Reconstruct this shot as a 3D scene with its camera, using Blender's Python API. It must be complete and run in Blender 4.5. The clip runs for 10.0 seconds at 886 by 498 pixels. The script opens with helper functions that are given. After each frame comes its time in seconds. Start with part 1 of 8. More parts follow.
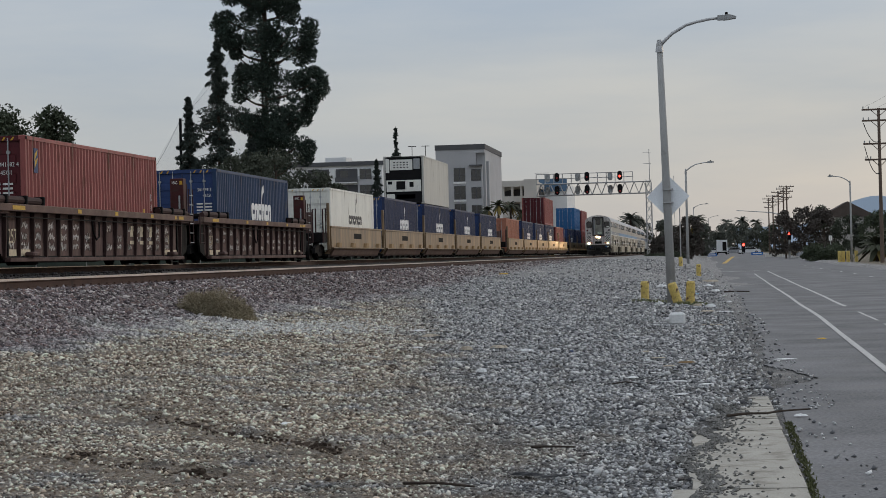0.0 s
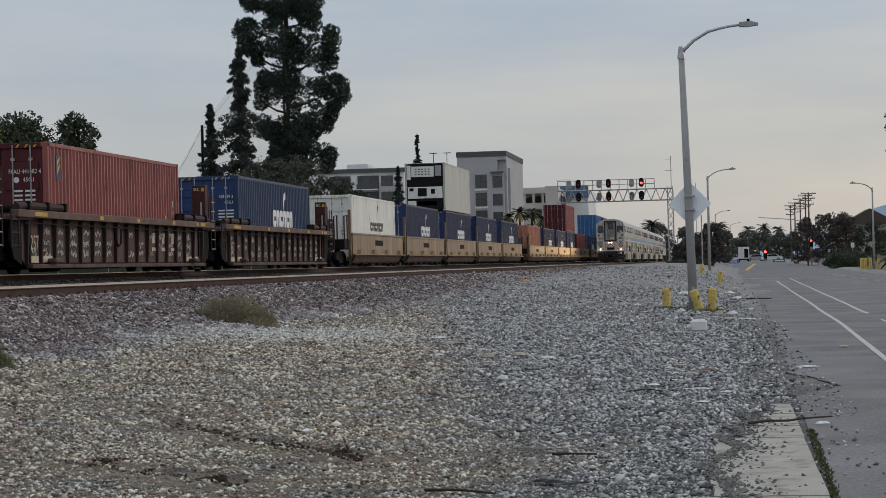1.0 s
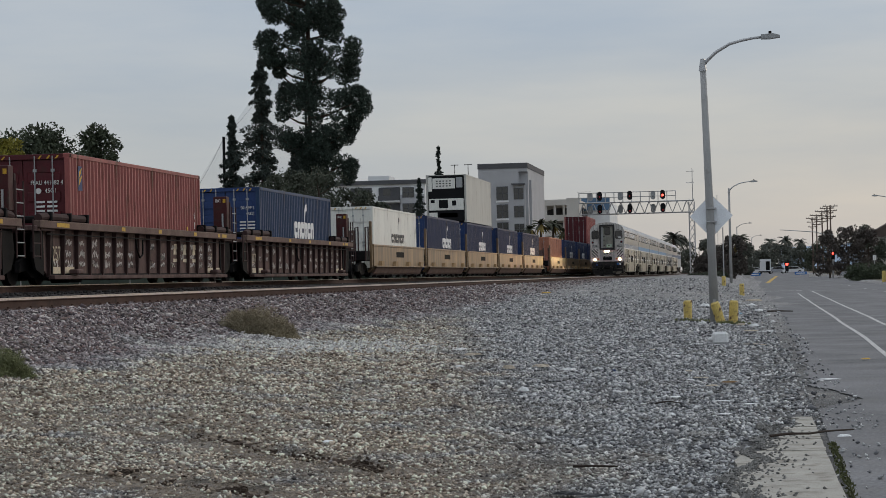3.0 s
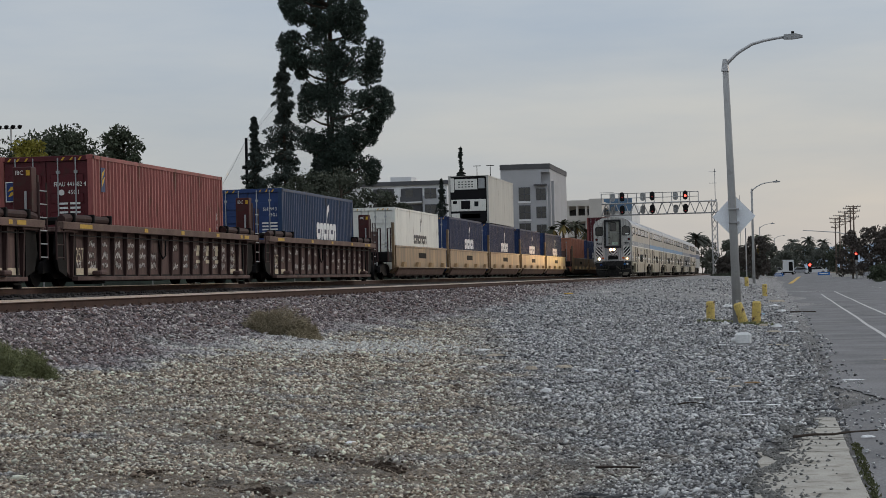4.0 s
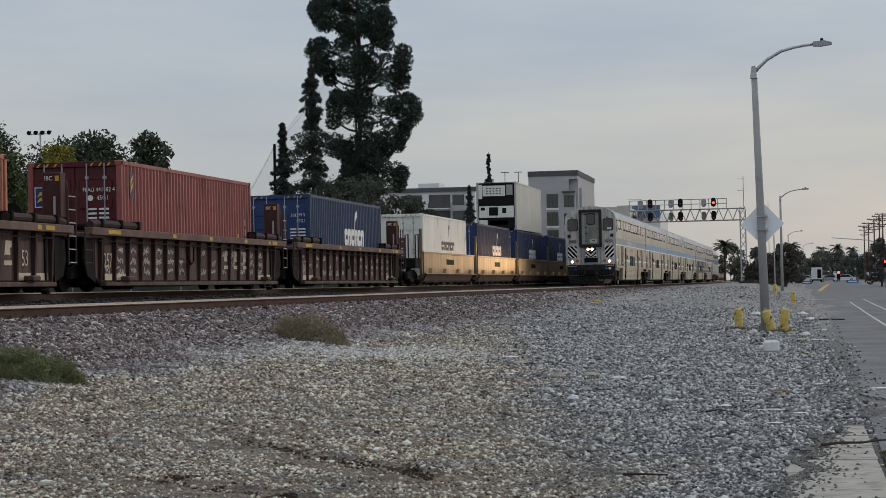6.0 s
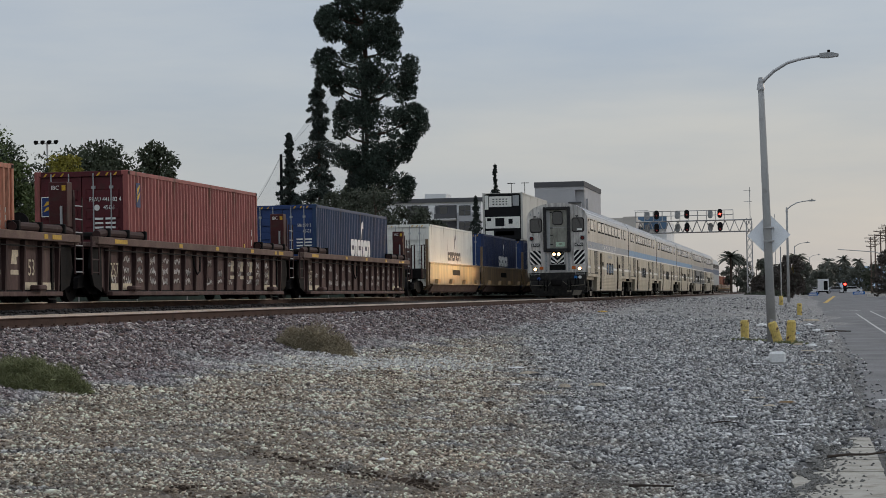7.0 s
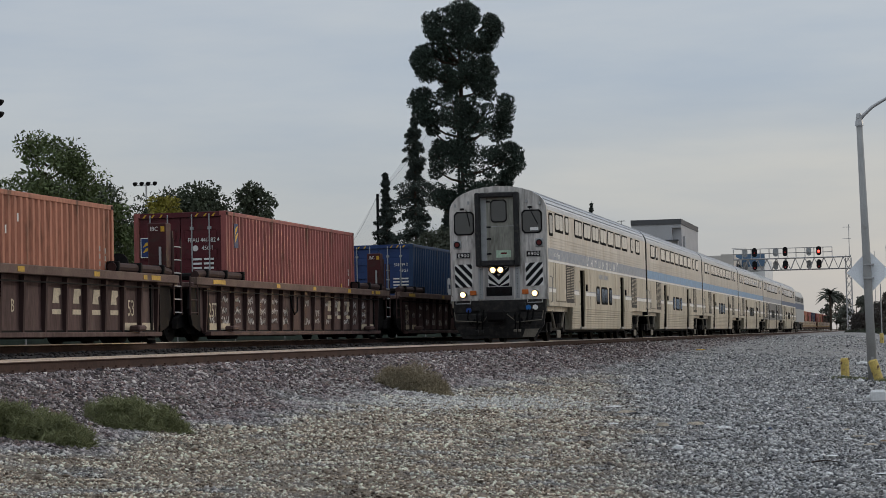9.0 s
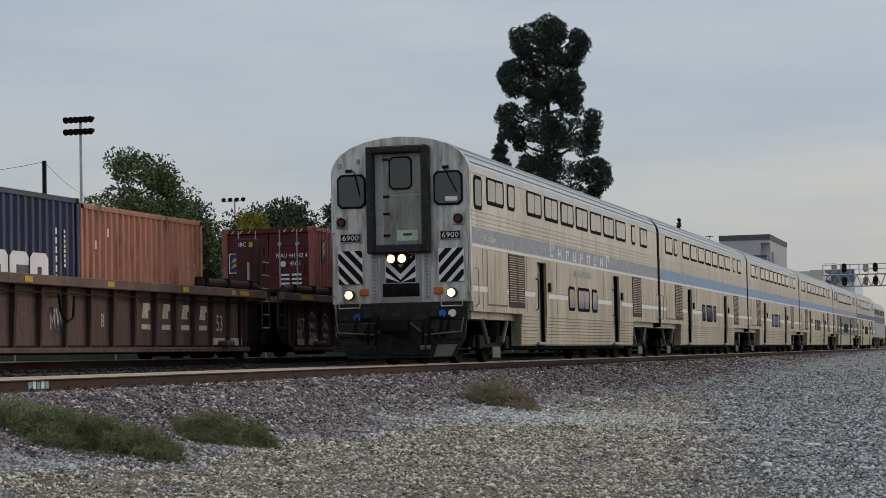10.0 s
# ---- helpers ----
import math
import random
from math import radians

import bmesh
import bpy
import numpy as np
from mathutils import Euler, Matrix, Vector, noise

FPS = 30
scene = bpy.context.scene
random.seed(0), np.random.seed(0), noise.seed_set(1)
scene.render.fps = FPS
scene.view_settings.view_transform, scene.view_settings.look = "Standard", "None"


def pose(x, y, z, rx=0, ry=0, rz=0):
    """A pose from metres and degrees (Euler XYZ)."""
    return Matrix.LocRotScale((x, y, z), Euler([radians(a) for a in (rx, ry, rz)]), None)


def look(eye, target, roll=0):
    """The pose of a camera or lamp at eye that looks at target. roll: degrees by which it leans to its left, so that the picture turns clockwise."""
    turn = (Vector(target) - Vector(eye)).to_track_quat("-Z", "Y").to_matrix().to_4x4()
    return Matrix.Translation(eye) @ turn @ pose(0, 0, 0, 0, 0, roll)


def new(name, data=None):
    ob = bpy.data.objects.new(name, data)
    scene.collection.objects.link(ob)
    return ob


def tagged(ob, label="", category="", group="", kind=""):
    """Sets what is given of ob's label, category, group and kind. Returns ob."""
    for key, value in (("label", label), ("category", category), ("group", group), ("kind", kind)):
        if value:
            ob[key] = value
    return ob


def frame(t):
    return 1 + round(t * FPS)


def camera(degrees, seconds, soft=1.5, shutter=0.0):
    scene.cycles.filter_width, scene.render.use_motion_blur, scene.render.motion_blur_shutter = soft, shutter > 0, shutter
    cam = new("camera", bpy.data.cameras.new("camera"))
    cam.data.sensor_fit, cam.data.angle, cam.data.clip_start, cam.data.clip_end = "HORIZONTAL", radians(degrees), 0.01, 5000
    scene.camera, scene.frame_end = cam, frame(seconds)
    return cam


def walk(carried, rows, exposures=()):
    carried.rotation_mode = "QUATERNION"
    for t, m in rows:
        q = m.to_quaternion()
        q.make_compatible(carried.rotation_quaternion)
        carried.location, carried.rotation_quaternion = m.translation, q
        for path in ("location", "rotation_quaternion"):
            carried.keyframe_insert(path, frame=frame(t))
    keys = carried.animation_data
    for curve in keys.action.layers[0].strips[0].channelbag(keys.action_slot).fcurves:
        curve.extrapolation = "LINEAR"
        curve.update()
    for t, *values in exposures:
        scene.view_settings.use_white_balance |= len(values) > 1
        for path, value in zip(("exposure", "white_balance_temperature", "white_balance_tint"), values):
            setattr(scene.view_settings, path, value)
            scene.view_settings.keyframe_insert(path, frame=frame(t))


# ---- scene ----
cam = camera(24.5, 10.0, soft=0.5)
EYE = 1.55
# seconds, pitch, roll, yaw of a camera that stands still and pans
PATH = [
    (0.0, 0.261, 1.499, 7.192), (0.5, 0.359, 1.473, 7.573), (1.0, 0.468, 1.463, 7.792), (1.5, 0.616, 1.396, 7.858),
    (2.0, 0.746, 1.358, 7.930), (2.5, 0.799, 1.335, 8.110), (4.0, 0.853, 1.393, 9.010), (4.5, 0.913, 1.428, 9.271),
    (5.0, 0.932, 1.424, 9.472), (5.5, 0.965, 1.314, 9.669), (7.0, 1.352, 1.052, 9.958), (7.5, 1.560, 1.062, 10.295),
    (8.0, 1.859, 1.145, 10.932), (8.5, 2.196, 1.244, 11.770), (9.0, 2.501, 1.261, 12.675), (9.5, 2.715, 1.210, 13.709),
    (10.0, 2.989, 1.160, 15.117),
]
walk(cam, [(t, pose(0, 0, EYE, 90 + p, r, y)) for t, p, r, y in PATH])

# ---- sky and sun ----
world = bpy.data.worlds.new("overcast_evening")
scene.world = world
world.use_nodes = True
wn, wl = world.node_tree.nodes, world.node_tree.links
wn.clear()
SUN_AZ, SUN_EL = 40.0, 9.0
w_sky = wn.new("ShaderNodeTexSky")
w_sky.sky_type, w_sky.sun_disc = "NISHITA", False
w_sky.sun_elevation, w_sky.sun_rotation = radians(SUN_EL), radians(SUN_AZ)
w_co = wn.new("ShaderNodeTexCoord")
w_sep = wn.new("ShaderNodeSeparateXYZ")
wl.new(w_co.outputs["Generated"], w_sep.inputs[0])
w_ramp = wn.new("ShaderNodeValToRGB")
w_ramp.color_ramp.interpolation = "EASE"
e = w_ramp.color_ramp.elements
e[0].position, e[0].color = 0.0, (0.40, 0.405, 0.41, 1)
e[1].position, e[1].color = 1.0, (0.80, 0.845, 0.90, 1)
for p_, c_ in ((0.06, (0.415, 0.435, 0.46, 1)), (0.13, (0.405, 0.445, 0.503, 1)), (0.22, (0.45, 0.488, 0.543, 1)), (0.5, (0.575, 0.615, 0.67, 1))):
    k = e.new(p_)
    k.color = c_
wl.new(w_sep.outputs["Z"], w_ramp.inputs[0])
# warm light low over the street's end
w_east = wn.new("ShaderNodeMapRange")
w_east.interpolation_type = "SMOOTHSTEP"
w_east.inputs[1].default_value, w_east.inputs[2].default_value = -0.32, 0.16
wl.new(w_sep.outputs["X"], w_east.inputs[0])
w_low = wn.new("ShaderNodeMapRange")
w_low.interpolation_type = "SMOOTHSTEP"
w_low.inputs[1].default_value, w_low.inputs[2].default_value = 0.15, 0.03
wl.new(w_sep.outputs["Z"], w_low.inputs[0])
w_fac = wn.new("ShaderNodeMath")
w_fac.operation = "MULTIPLY"
wl.new(w_east.outputs[0], w_fac.inputs[0])
wl.new(w_low.outputs[0], w_fac.inputs[1])
w_warm = wn.new("ShaderNodeMix")
w_warm.data_type = "RGBA"
w_warm.inputs[7].default_value = (0.475, 0.46, 0.45, 1)
wl.new(w_fac.outputs[0], w_warm.inputs[0])
wl.new(w_ramp.outputs[0], w_warm.inputs[6])
# flat bands of thin cloud
w_map = wn.new("ShaderNodeMapping")
w_map.inputs["Scale"].default_value = (3.0, 3.0, 17.0)
w_map.inputs["Rotation"].default_value = (0.05, -0.07, 0.3)
wl.new(w_co.outputs["Generated"], w_map.inputs[0])
w_noise = wn.new("ShaderNodeTexNoise")
w_noise.inputs["Scale"].default_value, w_noise.inputs["Detail"].default_value, w_noise.inputs["Roughness"].default_value = 1.6, 7, 0.55
wl.new(w_map.outputs[0], w_noise.inputs["Vector"])
w_cr = wn.new("ShaderNodeValToRGB")
w_cr.color_ramp.elements[0].position, w_cr.color_ramp.elements[0].color = 0.32, (0.845, 0.905, 0.99, 1)
w_cr.color_ramp.elements[1].position, w_cr.color_ramp.elements[1].color = 0.68, (1.085, 1.07, 1.05, 1)
wl.new(w_noise.outputs[0], w_cr.inputs[0])
w_mul = wn.new("ShaderNodeMix")
w_mul.data_type, w_mul.blend_type = "RGBA", "MULTIPLY"
w_mul.inputs[0].default_value = 1.0
wl.new(w_warm.outputs[2], w_mul.inputs[6])
wl.new(w_cr.outputs[0], w_mul.inputs[7])
w_bg1, w_bg2, w_add, w_out = (wn.new(n) for n in ("ShaderNodeBackground", "ShaderNodeBackground", "ShaderNodeAddShader", "ShaderNodeOutputWorld"))
w_bg1.inputs[1].default_value, w_bg2.inputs[1].default_value = 0.015, 0.98
wl.new(w_sky.outputs[0], w_bg1.inputs[0])
wl.new(w_mul.outputs[2], w_bg2.inputs[0])
wl.new(w_bg1.outputs[0], w_add.inputs[0])
wl.new(w_bg2.outputs[0], w_add.inputs[1])
wl.new(w_add.outputs[0], w_out.inputs[0])
sun = new("sun", bpy.data.lights.new("sun", "SUN"))
sun.data.energy, sun.data.angle, sun.data.color = 0.75, radians(22), (1.0, 0.9, 0.78)
sun.matrix_basis = look((0, 0, 60), (-60 * math.sin(radians(SUN_AZ)), -60 * math.cos(radians(SUN_AZ)), 60 - 60 * math.tan(radians(22))))

# ---- materials ----


def mat(name, col, rough=0.6, metal=0.0, var=0.25, scale=1.5, fine=25.0, bump=0.0, dirt=None, dirt_amt=0.0, streak=False, glow=None, rnd=0.0, spec=0.22):
    """A worn surface: base colour, blotches at a large and a small scale, optional dirt and streaks that run down."""
    m = bpy.data.materials.new(name)
    m.use_nodes = True
    n, l = m.node_tree.nodes, m.node_tree.links
    b = n["Principled BSDF"]
    b.inputs["Roughness"].default_value, b.inputs["Metallic"].default_value = rough, metal
    b.inputs["Specular IOR Level"].default_value = spec
    co = n.new("ShaderNodeTexCoord")
    mp = n.new("ShaderNodeMapping")
    mp.inputs["Scale"].default_value = (1, 1, 0.18) if streak else (1, 1, 1)
    l.new(co.outputs["Object"], mp.inputs[0])
    n1, n2 = n.new("ShaderNodeTexNoise"), n.new("ShaderNodeTexNoise")
    n1.inputs["Scale"].default_value, n1.inputs["Detail"].default_value = scale, 5
    n2.inputs["Scale"].default_value, n2.inputs["Detail"].default_value = fine, 4
    l.new(mp.outputs[0], n1.inputs["Vector"])
    l.new(mp.outputs[0], n2.inputs["Vector"])
    add = n.new("ShaderNodeMath")
    add.operation = "ADD"
    l.new(n1.outputs[0], add.inputs[0])
    l.new(n2.outputs[0], add.inputs[1])
    last = add.outputs[0]
    if rnd:
        oi = n.new("ShaderNodeObjectInfo")
        mr = n.new("ShaderNodeMath")
        mr.operation = "MULTIPLY_ADD"
        mr.inputs[1].default_value = rnd
        l.new(oi.outputs["Random"], mr.inputs[0])
        l.new(last, mr.inputs[2])
        last = mr.outputs[0]
    rp = n.new("ShaderNodeMapRange")
    rp.inputs[1].default_value, rp.inputs[2].default_value = 0.7, 1.3 + rnd
    rp.inputs[3].default_value, rp.inputs[4].default_value = 1 - var, 1 + var
    l.new(last, rp.inputs[0])
    mx = n.new("ShaderNodeMix")
    mx.data_type, mx.blend_type = "RGBA", "MULTIPLY"
    mx.inputs[0].default_value = 1
    mx.inputs[6].default_value = (*col, 1)
    l.new(rp.outputs[0], mx.inputs[7])
    out = mx.outputs[2]
    if dirt:
        n3 = n.new("ShaderNodeTexNoise")
        n3.inputs["Scale"].default_value, n3.inputs["Detail"].default_value, n3.inputs["Roughness"].default_value = scale * 2.3, 8, 0.65
        l.new(mp.outputs[0], n3.inputs["Vector"])
        r3 = n.new("ShaderNodeMapRange")
        r3.inputs[1].default_value, r3.inputs[2].default_value = 0.62 - dirt_amt * 0.35, 0.72
        l.new(n3.outputs[0], r3.inputs[0])
        m3 = n.new("ShaderNodeMix")
        m3.data_type = "RGBA"
        l.new(r3.outputs[0], m3.inputs[0])
        l.new(out, m3.inputs[6])
        m3.inputs[7].default_value = (*dirt, 1)
        out = m3.outputs[2]
    l.new(out, b.inputs["Base Color"])
    rr = n.new("ShaderNodeMapRange")
    rr.inputs[3].default_value, rr.inputs[4].default_value = max(0.03, rough - 0.12), min(1, rough + 0.12)
    l.new(n2.outputs[0], rr.inputs[0])
    l.new(rr.outputs[0], b.inputs["Roughness"])
    if bump:
        bp = n.new("ShaderNodeBump")
        bp.inputs["Strength"].default_value, bp.inputs["Distance"].default_value = bump, 0.02
        l.new(n2.outputs[0], bp.inputs["Height"])
        l.new(bp.outputs[0], b.inputs["Normal"])
    if glow:
        b.inputs["Emission Color"].default_value = (*glow[:3], 1)
        b.inputs["Emission Strength"].default_value = glow[3]
    return m


RUST = (0.10, 0.05, 0.03)
M_RED = mat("red_container_paint", (0.29, 0.092, 0.082), 0.55, var=0.22, streak=True, dirt=RUST, dirt_amt=0.25)
M_REDDOOR = mat("maroon_door_paint", (0.082, 0.014, 0.018), 0.45, var=0.2, dirt=(0.06, 0.02, 0.02), dirt_amt=0.2)
M_ORANGE = mat("faded_orange_paint", (0.42, 0.175, 0.112), 0.6, var=0.22, streak=True, dirt=RUST, dirt_amt=0.3)
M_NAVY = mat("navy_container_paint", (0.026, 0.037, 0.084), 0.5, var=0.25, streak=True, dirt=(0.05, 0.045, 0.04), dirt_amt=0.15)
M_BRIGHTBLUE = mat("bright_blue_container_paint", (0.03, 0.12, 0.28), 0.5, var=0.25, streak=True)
# lit copy of the navy paint: the extra light is in its colour
M_NAVY_LIT = mat("lit_navy_container_paint", (0.024, 0.050, 0.108), 0.5, var=0.25, streak=True, dirt=(0.05, 0.045, 0.04), dirt_amt=0.12)
M_WHITE = mat("white_reefer_paint", (0.74, 0.73, 0.67), 0.5, var=0.12, streak=True, dirt=(0.25, 0.2, 0.15), dirt_amt=0.1)
M_GREYBOX = mat("grey_reefer_paint", (0.48, 0.47, 0.43), 0.5, var=0.12, streak=True, dirt=(0.2, 0.17, 0.13), dirt_amt=0.1)
M_BROWN = mat("brown_wagon_paint", (0.105, 0.066, 0.06), 0.7, spec=0.1, var=0.42, streak=True, dirt=(0.165, 0.12, 0.10), dirt_amt=0.3, bump=0.15)
M_BROWN_RIB = mat("brown_rib_paint", (0.055, 0.033, 0.031), 0.7, spec=0.1, var=0.3, streak=True, dirt=(0.09, 0.068, 0.055), dirt_amt=0.15, rnd=0.4)
M_CHORD = mat("dusty_chord_paint", (0.15, 0.10, 0.085), 0.75, spec=0.1, var=0.3, dirt=(0.2, 0.15, 0.11), dirt_amt=0.3)
M_TAN = mat("ochre_wagon_paint", (0.29, 0.185, 0.09), 0.4, var=0.42, streak=True, scale=1.1, dirt=(0.055, 0.038, 0.028), dirt_amt=0.75, spec=0.45)
M_DARK = mat("dark_greasy_steel", (0.011, 0.010, 0.010), 0.7, spec=0.06, var=0.4, bump=0.2)
M_BLACK = mat("black_paint", (0.010, 0.010, 0.011), 0.5, spec=0.1, var=0.2)
M_STEEL = mat("galvanised_steel", (0.40, 0.40, 0.40), 0.45, metal=0.6, var=0.2)
M_GREYPAINT = mat("grey_paint", (0.33, 0.34, 0.34), 0.5, var=0.15, scale=4)
M_SILVER = mat("brushed_stainless", (0.34, 0.335, 0.325), 0.36, metal=0.72, var=0.2, streak=True, dirt=(0.22, 0.19, 0.15), dirt_amt=0.2)
M_SIDE = mat("weathered_stainless_side", (0.45, 0.436, 0.41), 0.36, metal=0.72, var=0.28, streak=True, dirt=(0.30, 0.25, 0.18), dirt_amt=0.3)
M_LOWER = mat("dusty_lower_side", (0.43, 0.395, 0.32), 0.42, metal=0.5, var=0.3, streak=True, dirt=(0.22, 0.175, 0.11), dirt_amt=0.35)
M_ROOF = mat("ribbed_roof_metal", (0.34, 0.36, 0.39), 0.4, metal=0.6, var=0.15)
M_BLUE = mat("faded_blue_stripe", (0.16, 0.30, 0.47), 0.45, var=0.25, scale=3, dirt=(0.42, 0.42, 0.42), dirt_amt=0.25)
M_DKBLUE = mat("dark_blue_stripe", (0.05, 0.085, 0.16), 0.45, var=0.2)
# worn grey; on the cab's blue band it also paints in the pale sheen
M_WORN_SHEEN = mat("worn_sheen_grey_stripe", (0.25, 0.275, 0.32), 0.5, var=0.2, scale=3, dirt=(0.45, 0.44, 0.41), dirt_amt=0.4)
M_LETTER = mat("white_lettering", (0.74, 0.73, 0.70), 0.6, var=0.12, scale=6)
M_FADED = mat("faded_lettering", (0.36, 0.33, 0.29), 0.7, var=0.3, scale=6)
M_CHALK = mat("chalk_scrawl", (0.58, 0.54, 0.51), 0.8, var=0.35, scale=12)
M_YELLOW = mat("yellow_reflector", (0.50, 0.30, 0.035), 0.5, var=0.25, scale=8)
M_CREAM = mat("cream_band_paint", (0.56, 0.47, 0.34), 0.6, var=0.25, scale=5)
M_GLASS = mat("dark_window_glass", (0.012, 0.014, 0.016), 0.05, var=0.1, spec=0.9)
M_PALEGLASS = mat("reflecting_window_glass", (0.30, 0.285, 0.26), 0.08, metal=0.75, var=0.2, scale=0.8)
M_RUBBER = mat("black_rubber", (0.008, 0.008, 0.008), 0.85, spec=0.03, var=0.2)
M_HEAD = mat("headlight_glow", (1, 0.9, 0.7), 0.3, glow=(1.0, 0.54, 0.19, 2.2))
M_CORE = mat("lamp_filament_glow", (1, 0.9, 0.7), 0.3, glow=(1.0, 0.60, 0.26, 5600))
M_DIMRED = mat("dim_red_lens", (0.25, 0.02, 0.02), 0.3, glow=(1.0, 0.05, 0.04, 0.06))
M_REDGLOW = mat("red_signal_glow", (0.8, 0.05, 0.03), 0.3, glow=(1.0, 0.06, 0.04, 5))
M_ORANGELENS = mat("orange_lens", (0.5, 0.13, 0.03), 0.3)
M_REDLENS = mat("dark_red_lens", (0.10, 0.015, 0.015), 0.2)
M_RAIL = mat("rusty_rail_side", (0.075, 0.046, 0.037), 0.8, spec=0.08, var=0.3, dirt=(0.05, 0.035, 0.03), dirt_amt=0.3)
M_RAILTOP = mat("polished_rail_head", (0.56, 0.51, 0.48), 0.35, metal=0.7, var=0.1)
M_TIE = mat("creosoted_wood", (0.07, 0.055, 0.045), 0.85, var=0.35, bump=0.3)
M_CONCRETE = mat("pale_concrete", (0.36, 0.34, 0.30), 0.85, var=0.2, scale=2, fine=60, bump=0.25, dirt=(0.17, 0.15, 0.12), dirt_amt=0.35)
M_POLE = mat("pole_concrete", (0.34, 0.34, 0.33), 0.75, var=0.12, fine=50, bump=0.15, dirt=(0.27, 0.265, 0.25), dirt_amt=0.1)
M_BOLLARD = mat("chipped_yellow_paint", (0.60, 0.45, 0.14), 0.6, var=0.2, scale=4, dirt=(0.22, 0.16, 0.09), dirt_amt=0.25)
M_SIGNBACK = mat("bare_aluminium_sign", (0.86, 0.89, 0.92), 0.5, metal=0.15, var=0.1)
M_PAINTLINE = mat("worn_white_road_paint", (0.55, 0.54, 0.52), 0.8, var=0.2, scale=6, fine=40, dirt=(0.16, 0.16, 0.16), dirt_amt=0.55)
M_YLINE = mat("worn_yellow_road_paint", (0.50, 0.33, 0.09), 0.8, var=0.2, scale=6)
M_WOODPOLE = mat("weathered_pole_wood", (0.13, 0.095, 0.075), 0.85, var=0.3, streak=True)
M_BARK = mat("bark", (0.07, 0.052, 0.04), 0.9, var=0.4, bump=0.4)
M_LITTER = mat("white_litter", (0.70, 0.70, 0.69), 0.7, var=0.15, scale=6, rnd=0.3)
M_LITTERTAN = mat("tan_litter", (0.42, 0.36, 0.28), 0.8, var=0.25, scale=6)
M_STICK = mat("dead_branch", (0.05, 0.038, 0.03), 0.9, var=0.3, bump=0.3)
M_BLUESIGN = mat("blue_street_sign", (0.03, 0.14, 0.42), 0.45, var=0.1)
M_WIRE = mat("dark_wire", (0.03, 0.03, 0.03), 0.7)

# ---- helpers for meshes ----


def box(bm, x0, x1, y0, y1, z0, z1, bev=0.0):
    vs = [bm.verts.new((x, y, z)) for x in (x0, x1) for y in (y0, y1) for z in (z0, z1)]
    fs = [bm.faces.new([vs[i] for i in q]) for q in ((0, 1, 3, 2), (4, 6, 7, 5), (0, 4, 5, 1), (2, 3, 7, 6), (0, 2, 6, 4), (1, 5, 7, 3))]
    if bev:
        es = list({ed for f in fs for ed in f.edges})
        bmesh.ops.bevel(bm, geom=es, offset=bev, segments=1, affect="EDGES")
    return bm


def prism(bm, pts, axis, a, b):
    """A closed outline pts (two coordinates) pushed from a to b along an axis: 'x' takes (y, z), 'y' takes (x, z), 'z' takes (x, y)."""
    def at(p, s):
        return {"x": (s, p[0], p[1]), "y": (p[0], s, p[1]), "z": (p[0], p[1], s)}[axis]
    lo, hi = [bm.verts.new(at(p, a)) for p in pts], [bm.verts.new(at(p, b)) for p in pts]
    n = len(pts)
    for i in range(n):
        j = (i + 1) % n
        bm.faces.new((lo[i], lo[j], hi[j], hi[i]))
    bm.faces.new(lo[::-1])
    bm.faces.new(hi)
    bmesh.ops.recalc_face_normals(bm, faces=bm.faces)
    return bm


def rod(bm, a, b, r, r2=None, seg=8, caps=True):
    a, b = Vector(a), Vector(b)
    d = b - a
    m = Matrix.Translation((a + b) / 2) @ d.to_track_quat("Z", "Y").to_matrix().to_4x4()
    bmesh.ops.create_cone(bm, cap_ends=caps, segments=seg, radius1=r, radius2=r if r2 is None else r2, depth=d.length, matrix=m)
    return bm


def tube(bm, pts, r, seg=6, r2=None):
    """A pipe through points."""
    r2 = r if r2 is None else r2
    rings = []
    for i, p in enumerate(pts):
        d = Vector(pts[min(i + 1, len(pts) - 1)]) - Vector(pts[max(i - 1, 0)])
        q = d.to_track_quat("Z", "Y")
        k = r + (r2 - r) * i / max(1, len(pts) - 1)
        rings.append([bm.verts.new(Vector(p) + q @ Vector((k * math.cos(6.2832 * j / seg), k * math.sin(6.2832 * j / seg), 0))) for j in range(seg)])
    for u, v in zip(rings, rings[1:]):
        for j in range(seg):
            bm.faces.new((u[j], u[(j + 1) % seg], v[(j + 1) % seg], v[j]))
    bm.faces.new(rings[0][::-1])
    bm.faces.new(rings[-1])
    return bm


def part(name, bm, material, parent=None, label="", smooth=False):
    """Links a bmesh as one mesh object under a thing or a part."""
    me = bpy.data.meshes.new(name)
    bm.to_mesh(me)
    bm.free()
    me.materials.append(material)
    if smooth:
        me.shade_smooth()
    ob = new(name, me)
    if parent:
        ob.parent = parent
    if label:
        ob["label"] = label
    return ob


def shared(name, me, parent, m):
    """Another object on a mesh that exists."""
    ob = new(name, me)
    ob.parent = parent
    ob.matrix_basis = m
    return ob


def thing(name, m, label, category, group="", kind=""):
    ob = new(name)
    ob.empty_display_size = 0.3
    ob.matrix_basis = m
    return tagged(ob, label, category, group, kind)


def bx(*a, **k):
    return box(bmesh.new(), *a, **k)


